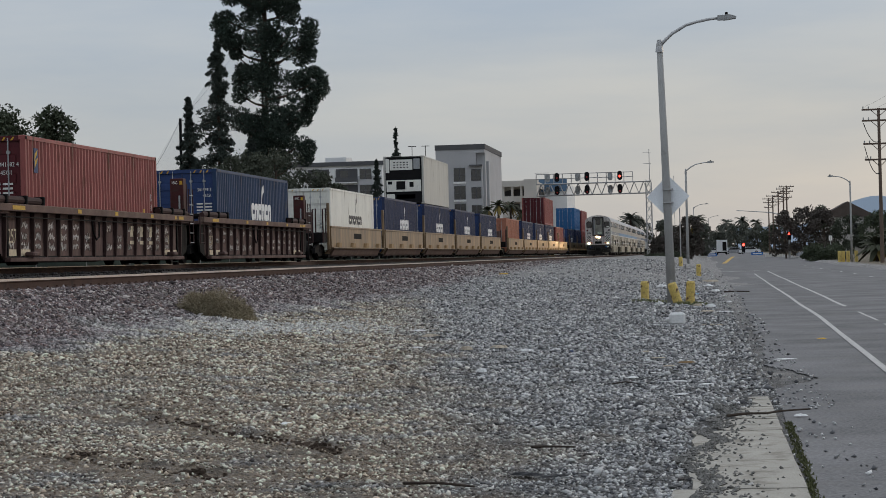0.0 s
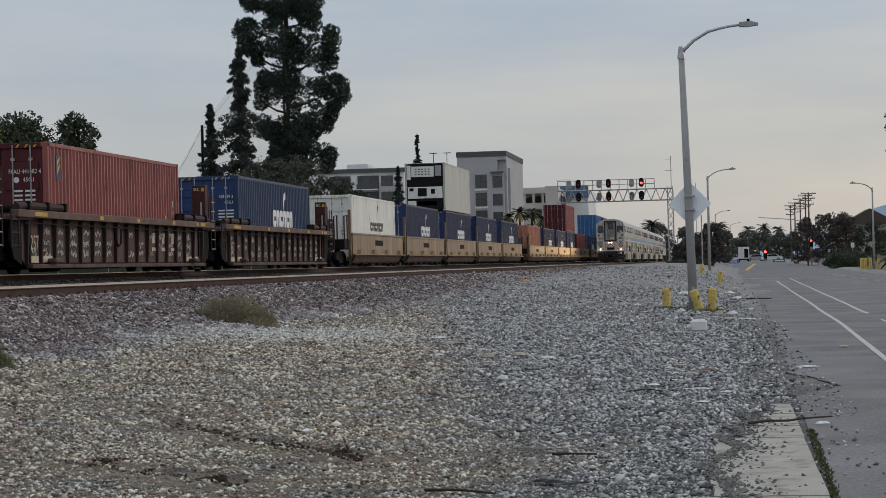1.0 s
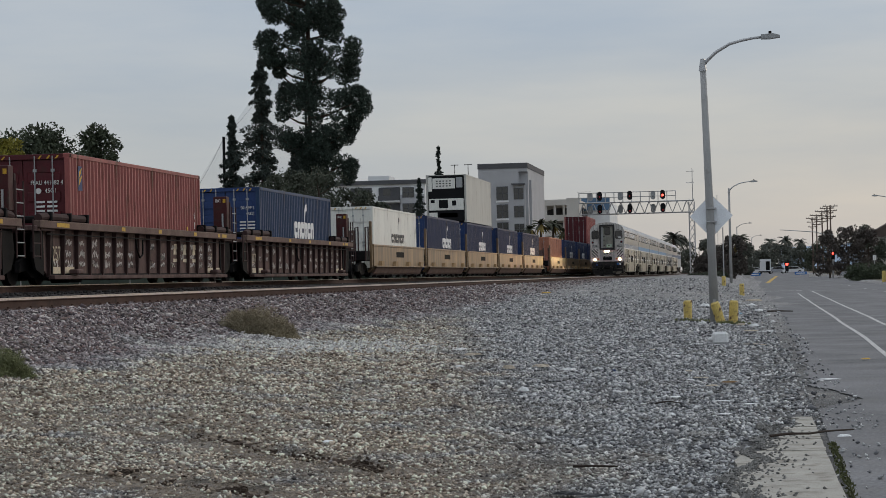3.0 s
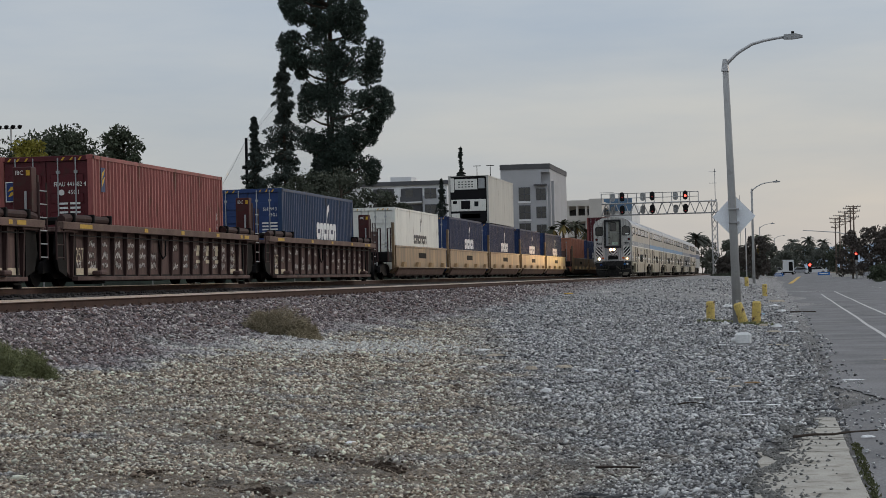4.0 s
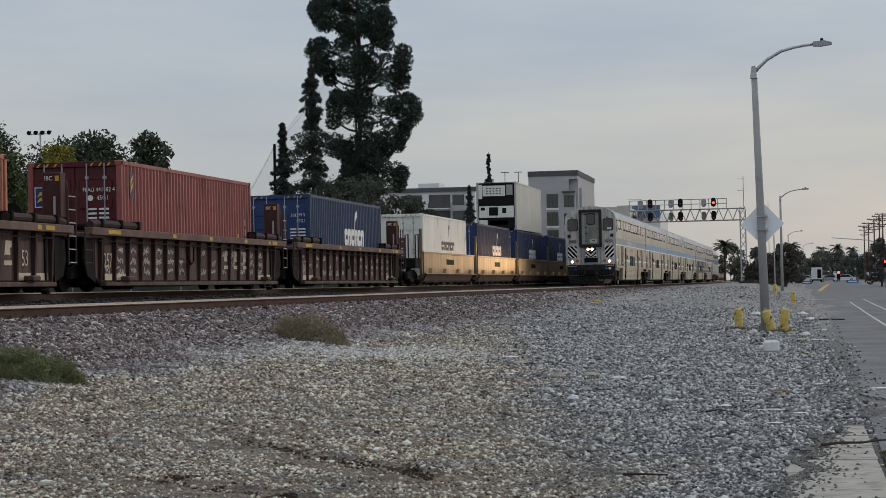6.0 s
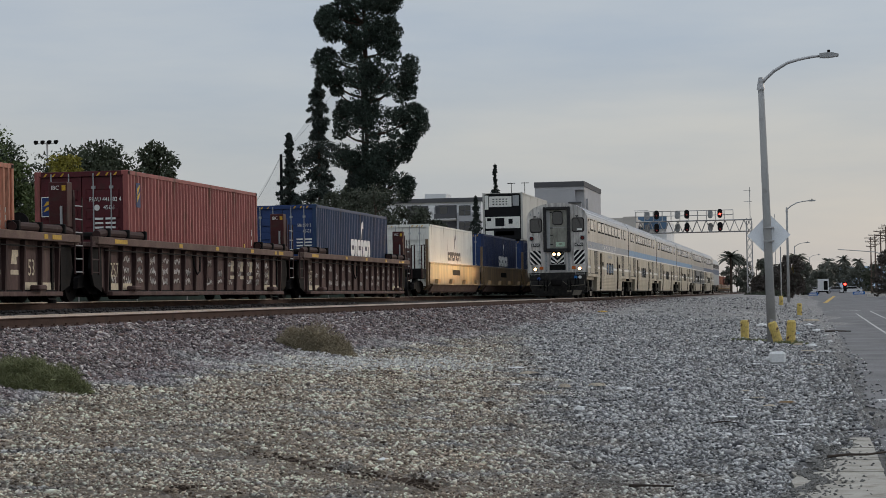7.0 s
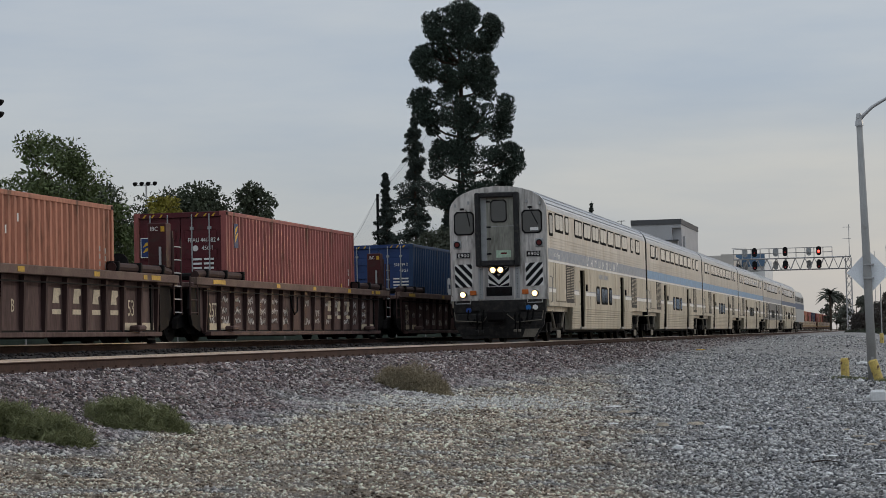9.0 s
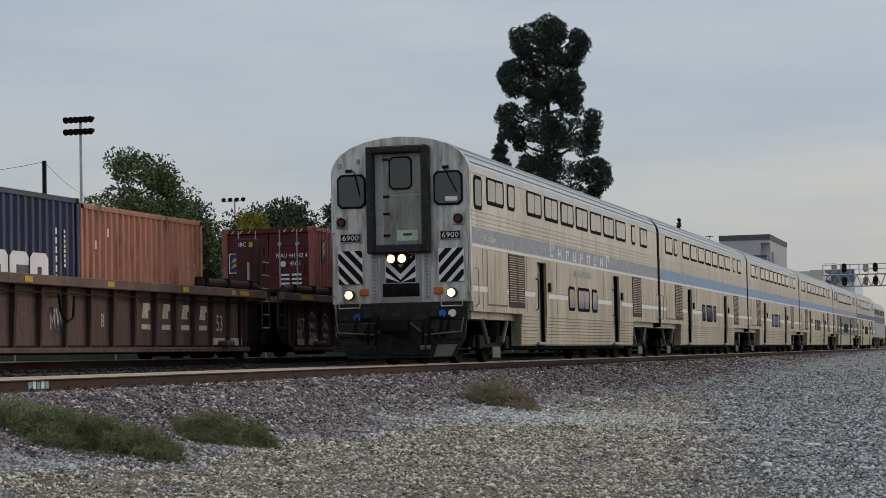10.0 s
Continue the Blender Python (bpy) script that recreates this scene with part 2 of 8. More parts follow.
def lettering(name, words, size, m, material, parent, squeeze=1.0, label=""):
    """Flat letters of the built-in font, in the x-y plane of m, 2 mm thick."""
    c = bpy.data.curves.new(name, "FONT")
    c.body, c.size, c.extrude, c.resolution_u = words, size, 0.001, 2
    c.align_x, c.align_y = "CENTER", "CENTER"
    tmp = bpy.data.objects.new(name, c)
    me = bpy.data.meshes.new_from_object(tmp)
    bpy.data.objects.remove(tmp)
    me.materials.clear()
    me.materials.append(material)
    me.transform(m @ Matrix.Diagonal((squeeze, 1, 1, 1)))
    ob = new(name, me)
    ob.parent = parent
    if label:
        ob["label"] = label
    return ob


def facing_x(x, y, z):
    """The plane of a wall that looks along +x: its own x runs along +y."""
    return Matrix.Translation((x, y, z)) @ Matrix(((0, 0, 1, 0), (1, 0, 0, 0), (0, 1, 0, 0), (0, 0, 0, 1)))


def facing_back(x, y, z):
    """The plane of a wall that looks along -y: its own x runs along +x."""
    return Matrix.Translation((x, y, z)) @ Matrix(((1, 0, 0, 0), (0, 0, -1, 0), (0, 1, 0, 0), (0, 0, 0, 1)))

# ---- the ground, one sheet to the horizon ----


def lerp_table(v, table):
    if v <= table[0][0]:
        return table[0][1]
    for (a, p), (b, q) in zip(table, table[1:]):
        if v <= b:
            return p + (q - p) * (v - a) / (b - a)
    return table[-1][1]


def smooth(a, b, v):
    k = min(1.0, max(0.0, (v - a) / (b - a)))
    return k * k * (3 - 2 * k)


NEAR_X = [(-400, 2.0), (-60, 0.8), (-24, 0.9), (-20.6, 1.38), (-15.6, 1.40), (-14.0, 1.17), (-11.1, 1.17), (-9.3, 0.58), (-7.6, 0.38), (-4.0, 0.14), (-1.2, 0.02), (0.4, -0.012), (1.7, -0.016), (11.6, -0.03), (12.2, 0.12), (400, 1.0)]
FAR_X = [(-400, 2.0), (-60, 0.9), (-24, 1.0), (-20.6, 1.38), (-15.6, 1.40), (-14.0, 1.17), (-11.1, 1.17), (-5.5, 1.05), (-3.4, 0.92), (-1.0, 0.42), (0.5, 0.02), (1.6, -0.016), (11.6, -0.03), (12.2, 0.12), (400, 1.0)]
RISE = [(-200, 0.0), (60, 0.0), (190, 0.15), (330, 0.6), (600, 1.2), (4000, 1.4)]


def road_z(y):
    return lerp_table(y, RISE)


def ground_z(x, y):
    k = smooth(55, 150, y)
    z = lerp_table(x, NEAR_X) * (1 - k) + lerp_table(x, FAR_X) * k
    if x > -1.0:
        z += road_z(y)
    elif x > -11:
        z += road_z(y) * (x + 11) / 10
    if -11 < x < 0.3 and 5 < y < 120:
        z += (0.05 * noise.noise((x * 0.5, y * 0.25, 3)) + 0.02 * noise.noise((x * 2.1, y * 1.3, 8))) * (1 - smooth(-0.9, -0.25, x))
        # two shallow tyre ruts
        for (ax, ay, bx_, by) in ((-4.9, 17.5, -2.8, 15.3), (-4.6, 14.2, -3.25, 13.3)):
            t = ((x - ax) * (bx_ - ax) + (y - ay) * (by - ay)) / ((bx_ - ax) ** 2 + (by - ay) ** 2)
            if -0.05 < t < 1.05:
                d = math.hypot(x - ax - t * (bx_ - ax), y - ay - t * (by - ay))
                z -= 0.03 * math.exp(-(d / 0.09) ** 2) - 0.05 * math.exp(-((d - 0.22) / 0.09) ** 2)
    return z


def steps(table):
    out = []
    for a, b, s in table:
        n = max(1, round((b - a) / s))
        out += [a + (b - a) * i / n for i in range(n)]
    return out + [table[-1][1]]


GX = steps([(-2500, -400, 350), (-400, -60, 68), (-60, -24, 6), (-24, -11.6, 0.8), (-11.6, -1.5, 0.16), (-1.5, 0.6, 0.15), (0.6, 11.6, 1.6), (11.6, 12.4, 0.2), (12.4, 60, 8), (60, 400, 68), (400, 2500, 350)])
GY = steps([(-300, -20, 40), (-20, 8, 3), (8, 26, 0.18), (26, 60, 0.6), (60, 200, 5), (200, 600, 20), (600, 4000, 340)])
gv = [(x, y, ground_z(x, y)) for y in GY for x in GX]
nx = len(GX)
gf = [(j * nx + i, j * nx + i + 1, (j + 1) * nx + i + 1, (j + 1) * nx + i) for j in range(len(GY) - 1) for i in range(nx - 1)]
g_me = bpy.data.meshes.new("ground")
g_me.from_pydata(gv, [], gf)
g_me.shade_smooth()


def earth(name, stones):
    """Grey crushed stone, brown dirt in a broad patch between track and road, purple-grey ballast by the rails."""
    m = bpy.data.materials.new(name)
    m.use_nodes = True
    n, l = m.node_tree.nodes, m.node_tree.links
    b = n["Principled BSDF"]
    b.inputs["Roughness"].default_value = 0.95
    b.inputs["Specular IOR Level"].default_value = 0.2
    co = n.new("ShaderNodeTexCoord")
    sp = n.new("ShaderNodeSeparateXYZ")
    l.new(co.outputs["Object"], sp.inputs[0])

    def tex(scale, detail=5, rough=0.6):
        t = n.new("ShaderNodeTexNoise")
        t.inputs["Scale"].default_value, t.inputs["Detail"].default_value, t.inputs["Roughness"].default_value = scale, detail, rough
        l.new(co.outputs["Object"], t.inputs["Vector"])
        return t.outputs[0]

    def op(kind, a, c, d=None):
        k = n.new("ShaderNodeMath")
        k.operation = kind
        for s, v in zip(k.inputs, (a, c, d)):
            if v is None:
                continue
            if isinstance(v, (int, float)):
                s.default_value = v
            else:
                l.new(v, s)
        return k.outputs[0]

    def span(v, a, c):
        r = n.new("ShaderNodeMapRange")
        r.interpolation_type = "SMOOTHSTEP"
        r.inputs[1].default_value, r.inputs[2].default_value = a, c
        l.new(v, r.inputs[0])
        return r.outputs[0]

    def mix(f, a, c):
        k = n.new("ShaderNodeMix")
        k.data_type = "RGBA"
        l.new(f, k.inputs[0])
        for s, v in ((k.inputs[6], a), (k.inputs[7], c)):
            if isinstance(v, tuple):
                s.default_value = (*v, 1)
            else:
                l.new(v, s)
        return k.outputs[2]

    x, y = sp.outputs["X"], sp.outputs["Y"]
    wob = op("MULTIPLY_ADD", tex(0.5, 7, 0.65), 5.0, -2.5)
    xw = op("ADD", x, wob)
    # dirt: from the ballast's foot to a line that leaves the road as it goes on
    edge = op("MULTIPLY_ADD", y, 0.16, op("ADD", xw, -0.4))
    dirt = op("MULTIPLY", span(edge, 1.4, -0.6), span(xw, -9.0, -7.9))
    dirt = op("MULTIPLY", dirt, span(tex(1.1, 6, 0.7), 0.30, 0.52))
    ballast = span(xw, -8.3, -9.6)
    if stones:
        ge = n.new("ShaderNodeNewGeometry")
        pick = ge.outputs["Random Per Island"]
        ramp = n.new("ShaderNodeValToRGB")
        ramp.color_ramp.interpolation = "CONSTANT"
        stops = ((0.0, (0.163, 0.164, 0.170)), (0.2, (0.326, 0.327, 0.327)), (0.42, (0.385, 0.382, 0.376)), (0.6, (0.251, 0.248, 0.247)), (0.76, (0.475, 0.47, 0.46)), (0.9, (0.106, 0.107, 0.113)))
        warm = ((0.0, (0.290, 0.243, 0.191)), (0.2, (0.448, 0.384, 0.309)), (0.42, (0.606, 0.531, 0.438)), (0.6, (0.224, 0.179, 0.142)), (0.76, (0.54, 0.50, 0.43)), (0.88, (0.145, 0.115, 0.093)))
        plum = ((0.0, (0.135, 0.11, 0.112)), (0.2, (0.205, 0.175, 0.175)), (0.42, (0.29, 0.26, 0.258)), (0.6, (0.085, 0.073, 0.076)), (0.76, (0.225, 0.165, 0.155)), (0.9, (0.43, 0.395, 0.375)))

        def picked(table):
            r = n.new("ShaderNodeValToRGB")
            r.color_ramp.interpolation = "CONSTANT"
            el = r.color_ramp.elements
            el[0].position, el[0].color = table[0][0], (*table[0][1], 1)
            el[1].position, el[1].color = table[1][0], (*table[1][1], 1)
            table = [(p_, tuple(min(0.8, 2.05 * (0.8 * v + 0.0667 * sum(c_)) ** 1.45) for v in c_)) for p_, c_ in table]
            el[0].color, el[1].color = (*table[0][1], 1), (*table[1][1], 1)
            for p_, c_ in table[2:]:
                k = el.new(p_)
                k.color = (*c_, 1)
            l.new(pick, r.inputs[0])
            return r.outputs[0]
        col = mix(dirt, picked(stops), picked(warm))
        col = mix(ballast, col, picked(plum))
        # stones of the track bed go near black, with the shade in their colour
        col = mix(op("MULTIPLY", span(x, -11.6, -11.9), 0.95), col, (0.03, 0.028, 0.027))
        fine = tex(60, 3)
    else:
        fine = tex(38, 6, 0.75)
        mid = tex(5.5, 5, 0.7)
        # bed painted darker up close as shade between loose stones, paler beyond
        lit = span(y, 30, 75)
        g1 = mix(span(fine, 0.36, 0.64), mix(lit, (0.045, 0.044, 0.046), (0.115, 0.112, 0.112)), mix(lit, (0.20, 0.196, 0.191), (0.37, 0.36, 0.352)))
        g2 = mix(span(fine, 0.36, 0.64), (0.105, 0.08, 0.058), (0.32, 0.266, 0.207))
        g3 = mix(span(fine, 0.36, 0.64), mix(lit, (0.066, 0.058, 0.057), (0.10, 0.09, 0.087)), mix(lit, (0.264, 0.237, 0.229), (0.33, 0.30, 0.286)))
        col = mix(dirt, g1, g2)
        col = mix(ballast, col, g3)
        col = mix(op("MULTIPLY", span(mid, 0.55, 0.72), 0.35), col, (0.227, 0.182, 0.140))
        col = mix(op("MULTIPLY", span(tex(0.3, 5), 0.55, 0.75), 0.35), col, (0.720, 0.676, 0.611))
        # coarse speckle of single stones
        col = mix(op("MULTIPLY", span(tex(13, 3, 0.8), 0.52, 0.60), 0.3), col, (0.42, 0.415, 0.40))
        col = mix(op("MULTIPLY", span(tex(16, 3, 0.8), 0.55, 0.62), 0.6), col, (0.07, 0.068, 0.068))
        # oily bed between and under the rails, blackened to paint in the shade
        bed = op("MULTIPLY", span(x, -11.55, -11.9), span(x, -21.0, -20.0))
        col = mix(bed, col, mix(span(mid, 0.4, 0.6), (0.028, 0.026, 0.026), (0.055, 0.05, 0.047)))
        # far off to the side: dry earth and verge
        far = op("MAXIMUM", span(x, 12.3, 14), span(x, -22, -26))
        col = mix(far, col, mix(span(mid, 0.4, 0.6), (0.10, 0.085, 0.06), (0.20, 0.17, 0.125)))
    # clumps of dust and darker grit, a hand to a stride across
    near_bed = span(x, -11.6, -11.2)
    col = mix(op("MULTIPLY", op("MULTIPLY", span(tex(1.5, 9, 0.75), 0.50, 0.62), 0.5), near_bed), col, (0.085, 0.075, 0.064))
    col = mix(op("MULTIPLY", op("MULTIPLY", span(tex(0.8, 8, 0.7), 0.56, 0.70), 0.35), near_bed), col, (0.40, 0.375, 0.33))
    l.new(col, b.inputs["Base Color"])
    bp = n.new("ShaderNodeBump")
    bp.inputs["Strength"].default_value, bp.inputs["Distance"].default_value = (0.3 if stones else 0.9), 0.03
    l.new(fine, bp.inputs["Height"])
    l.new(bp.outputs[0], b.inputs["Normal"])
    return m


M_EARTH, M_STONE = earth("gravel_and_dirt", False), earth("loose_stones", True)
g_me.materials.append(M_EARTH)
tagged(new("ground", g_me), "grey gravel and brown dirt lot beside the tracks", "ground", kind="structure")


RUTS = ((-4.9, 17.5, -2.8, 15.3), (-4.6, 14.2, -3.25, 13.3))


def in_rut(x, y):
    for ax, ay, bx_, by in RUTS:
        t = ((x - ax) * (bx_ - ax) + (y - ay) * (by - ay)) / ((bx_ - ax) ** 2 + (by - ay) ** 2)
        if -0.02 < t < 1.02 and math.hypot(x - ax - t * (bx_ - ax), y - ay - t * (by - ay)) < 0.10 + 0.06 * noise.noise((t * 9, ax, 0)):
            return True
    return False


def scatter():
    """Loose stones, thick near the lens's side of the lot and thinner further on."""
    rng = np.random.default_rng(4)
    corners = np.array([(1, 0, 0), (-1, 0, 0), (0, 1, 0), (0, -1, 0), (0, 0, 1), (0, 0, -1)], float)
    tris = np.array([(0, 2, 4), (2, 1, 4), (1, 3, 4), (3, 0, 4), (2, 0, 5), (1, 2, 5), (3, 1, 5), (0, 3, 5)])
    rows = [(11.5, 17, 680, 0.008, 0.022), (17, 24, 430, 0.010, 0.026), (24, 34, 260, 0.013, 0.032), (34, 50, 140, 0.016, 0.038), (50, 90, 44, 0.020, 0.046), (90, 160, 5, 0.03, 0.05)]
    out = []
    for y0, y1, dens, s0, s1 in rows:
        x0 = -0.54 * y1 - 0.5
        x0 = max(x0, -11.3)
        n = int(dens * (y1 - y0) * (1.3 - x0))
        x, y = rng.uniform(x0, 1.3, n), rng.uniform(y0, y1, n)
        s = s0 + (s1 - s0) * rng.random(n) ** 2.2
        s *= np.where(rng.random(n) < 0.015, 1.7, 1.0)
        s = np.where(x < -8.6, np.maximum(s * 1.2, 0.016 + 0.010 * rng.random(n)), s)
        keep = (x > -0.545 * y - 0.5) & ((x < np.where(y < 18.7, -0.12, 0.1)) | (rng.random(n) < np.where(y > 20, np.where(x < 0.75, 0.45, 0.10), np.where(x < 0.15, 0.22, np.where(x < 0.66, 0.06, 0.02)))))
        dirt = (x > -8.2) & (x + 0.16 * y < 1.2)
        patch = np.array([noise.noise((a * 0.45, b * 0.35, 12)) for a, b in zip(x, y)])
        keep &= ~dirt | (rng.random(n) < np.where(patch > 0.12, 0.72, 1.0))
        s = np.where(dirt & (rng.random(n) < 0.7), s * 0.75, s)
        rut = np.array([in_rut(a, b) for a, b in zip(x, y)])
        keep &= ~rut
        out.append(np.stack([x, y, s], 1)[keep])
        # extra ballast on the shoulder
        m = int(dens * 1.3 * (y1 - y0) * 3)
        x, y = rng.uniform(-11.6, -8.6, m), rng.uniform(y0, y1, m)
        s = np.maximum(0.016 + 0.018 * rng.random(m) ** 1.5, s0)
        keep = x > -0.545 * y - 0.5
        out.append(np.stack([x, y, s], 1)[keep])
    # ballast between and beyond the rails
    n = 9000
    out.append(np.stack([rng.uniform(-21, -11.6, n), rng.uniform(20, 70, n), rng.uniform(0.025, 0.05, n)], 1))
    p = np.concatenate(out)
    n = len(p)
    z = np.array([ground_z(a, b) for a, b, _ in p])
    v = (corners[None] * (1.35 + rng.uniform(-0.4, 0.4, (n, 6, 1))) + rng.uniform(-0.42, 0.42, (n, 6, 3))) * rng.uniform(0.65, 1.25, (n, 1, 3)) * np.array([1.15, 1.15, 0.7])
    ang = rng.uniform(0, 6.283, n)
    tilt = rng.uniform(-0.7, 0.7, n)
    ct, st = np.cos(tilt)[:, None], np.sin(tilt)[:, None]
    v = np.stack([v[..., 0] * ct - v[..., 2] * st, v[..., 1], v[..., 0] * st + v[..., 2] * ct], -1)
    c, s_ = np.cos(ang)[:, None], np.sin(ang)[:, None]
    v = np.stack([v[..., 0] * c - v[..., 1] * s_, v[..., 0] * s_ + v[..., 1] * c, v[..., 2]], -1)
    v = v * p[:, None, 2:3] * 0.8 + np.stack([p[:, 0], p[:, 1], z + np.where(p[:, 0] > 0.7, 0.012, 0.0) + p[:, 2] * 0.42], 1)[:, None]
    f = (tris[None] + 6 * np.arange(n)[:, None, None]).reshape(-1, 3)
    me = bpy.data.meshes.new("loose_stones")
    me.vertices.add(6 * n)
    me.vertices.foreach_set("co", v.reshape(-1))
    me.loops.add(3 * len(f))
    me.loops.foreach_set("vertex_index", f.reshape(-1))
    me.polygons.add(len(f))
    me.polygons.foreach_set("loop_start", np.arange(0, 3 * len(f), 3))
    me.update(calc_edges=True)
    me.materials.append(M_STONE)
    tagged(new("loose_stones", me), "loose grey and brown crushed stones on the ground", "gravel", kind="stuff")


scatter()


def add_stone(v, f, x, y, z, s, rng):
    """One angular stone of eight faces."""
    i0 = len(v)
    for a, b, c in ((1, 0, 0), (-1, 0, 0), (0, 1, 0), (0, -1, 0), (0, 0, 1), (0, 0, -1)):
        k = s * rng.uniform(0.9, 1.5)
        v.append((x + k * a + s * rng.uniform(-0.45, 0.45), y + k * b + s * rng.uniform(-0.45, 0.45), z + 0.7 * k * c + s * rng.uniform(-0.3, 0.3)))
    f += [tuple(i0 + q for q in t) for t in ((0, 2, 4), (2, 1, 4), (1, 3, 4), (3, 0, 4), (2, 0, 5), (1, 2, 5), (3, 1, 5), (0, 3, 5))]


def mud_ridges():
    """Dark clods of soil thrown up along the ruts."""
    rng = random.Random(9)
    for i, (ax, ay, bx_, by) in enumerate(RUTS):
        v, f = [], []
        # a thin broken ribbon of bare soil in the rut
        nx, ny = (by - ay), -(bx_ - ax)
        ln = math.hypot(nx, ny)
        for k in range(121):
            t = k / 120
            wd = max(0.002, (0.12 if i == 0 else 0.07) * (0.62 + 1.1 * noise.noise((t * 6, i * 3, 5)) + 0.7 * noise.noise((t * 30, i, 8)))) * min(1, 8 * t + 0.1, 5 * (1 - t) + 0.1)
            cx = ax + (bx_ - ax) * t + 0.10 * noise.noise((t * 5, i, 1))
            cy = ay + (by - ay) * t + 0.10 * noise.noise((t * 5, i, 4))
            for sgn in (-1, 1):
                x, y = cx + sgn * wd * nx / ln, cy + sgn * wd * ny / ln
                v.append((x, y, ground_z(x, y) + 0.012 + 0.008 * noise.noise((x * 9, y * 9, 0))))
            if k:
                f.append((2 * k - 2, 2 * k - 1, 2 * k + 1, 2 * k))
        for k in range(1500 if i == 0 else 700):
            t = rng.random()
            if noise.noise((t * 7, i * 3, 5)) < -0.08:
                continue
            off = rng.gauss(0, 0.045)
            x = ax + (bx_ - ax) * t + 0.10 * noise.noise((t * 5, i, 1)) + off * 0.9
            y = ay + (by - ay) * t + 0.10 * noise.noise((t * 5, i, 4)) + off
            s = rng.uniform(0.006, 0.018) * (1.3 - 5 * abs(off))
            if s < 0.004:
                continue
            z = ground_z(x, y) + 0.012 + 0.5 * s
            i0 = len(v)
            v += [(x + s * a * rng.uniform(0.5, 1.2), y + s * b * rng.uniform(0.5, 1.2), z + s * c * rng.uniform(0.4, 0.9)) for a in (-1, 1) for b in (-1, 1) for c in (-1, 1)]
            f += [tuple(i0 + q for q in qs) for qs in ((0, 1, 3, 2), (4, 6, 7, 5), (0, 4, 5, 1), (2, 3, 7, 6), (0, 2, 6, 4), (1, 5, 7, 3))]
        me = bpy.data.meshes.new("soil_clods")
        me.from_pydata(v, [], f)
        me.materials.append(M_SOIL)
        tagged(new("soil_clods", me), "ridge of dark damp soil along a tyre rut", "soil", kind="stuff")


M_SOIL = mat("dark_damp_soil", (0.072, 0.054, 0.042), 0.95, var=0.4, scale=6, fine=60, bump=0.8, spec=0.05)
mud_ridges()


def pale_patch():
    """A spill of whitish stones by the dry tussock."""
    rng = random.Random(31)
    v, f = [], []
    for i in range(2600):
        t = rng.random()
        x, y = -9.2 + 3.0 * t + rng.gauss(0, 0.6), 33.6 + 4.0 * t + rng.gauss(0, 1.7)
        s = rng.uniform(0.012, 0.032)
        add_stone(v, f, x, y, ground_z(x, y) + 0.5 * s, s, rng)
    me = bpy.data.meshes.new("pale_stones")
    me.from_pydata(v, [], f)
    me.materials.append(mat("pale_stone", (0.50, 0.49, 0.46), 0.95, var=0.6, scale=9, spec=0.1))
    tagged(new("pale_stones", me), "spill of pale crushed stone beside the ballast", "gravel", kind="stuff")


pale_patch()

# ---- the road ----
M_ASPHALT = mat("worn_asphalt", (0.166, 0.164, 0.167), 0.9, var=0.45, scale=0.5, fine=28, bump=0.5, dirt=(0.19, 0.185, 0.18), dirt_amt=0.35, spec=0.12)


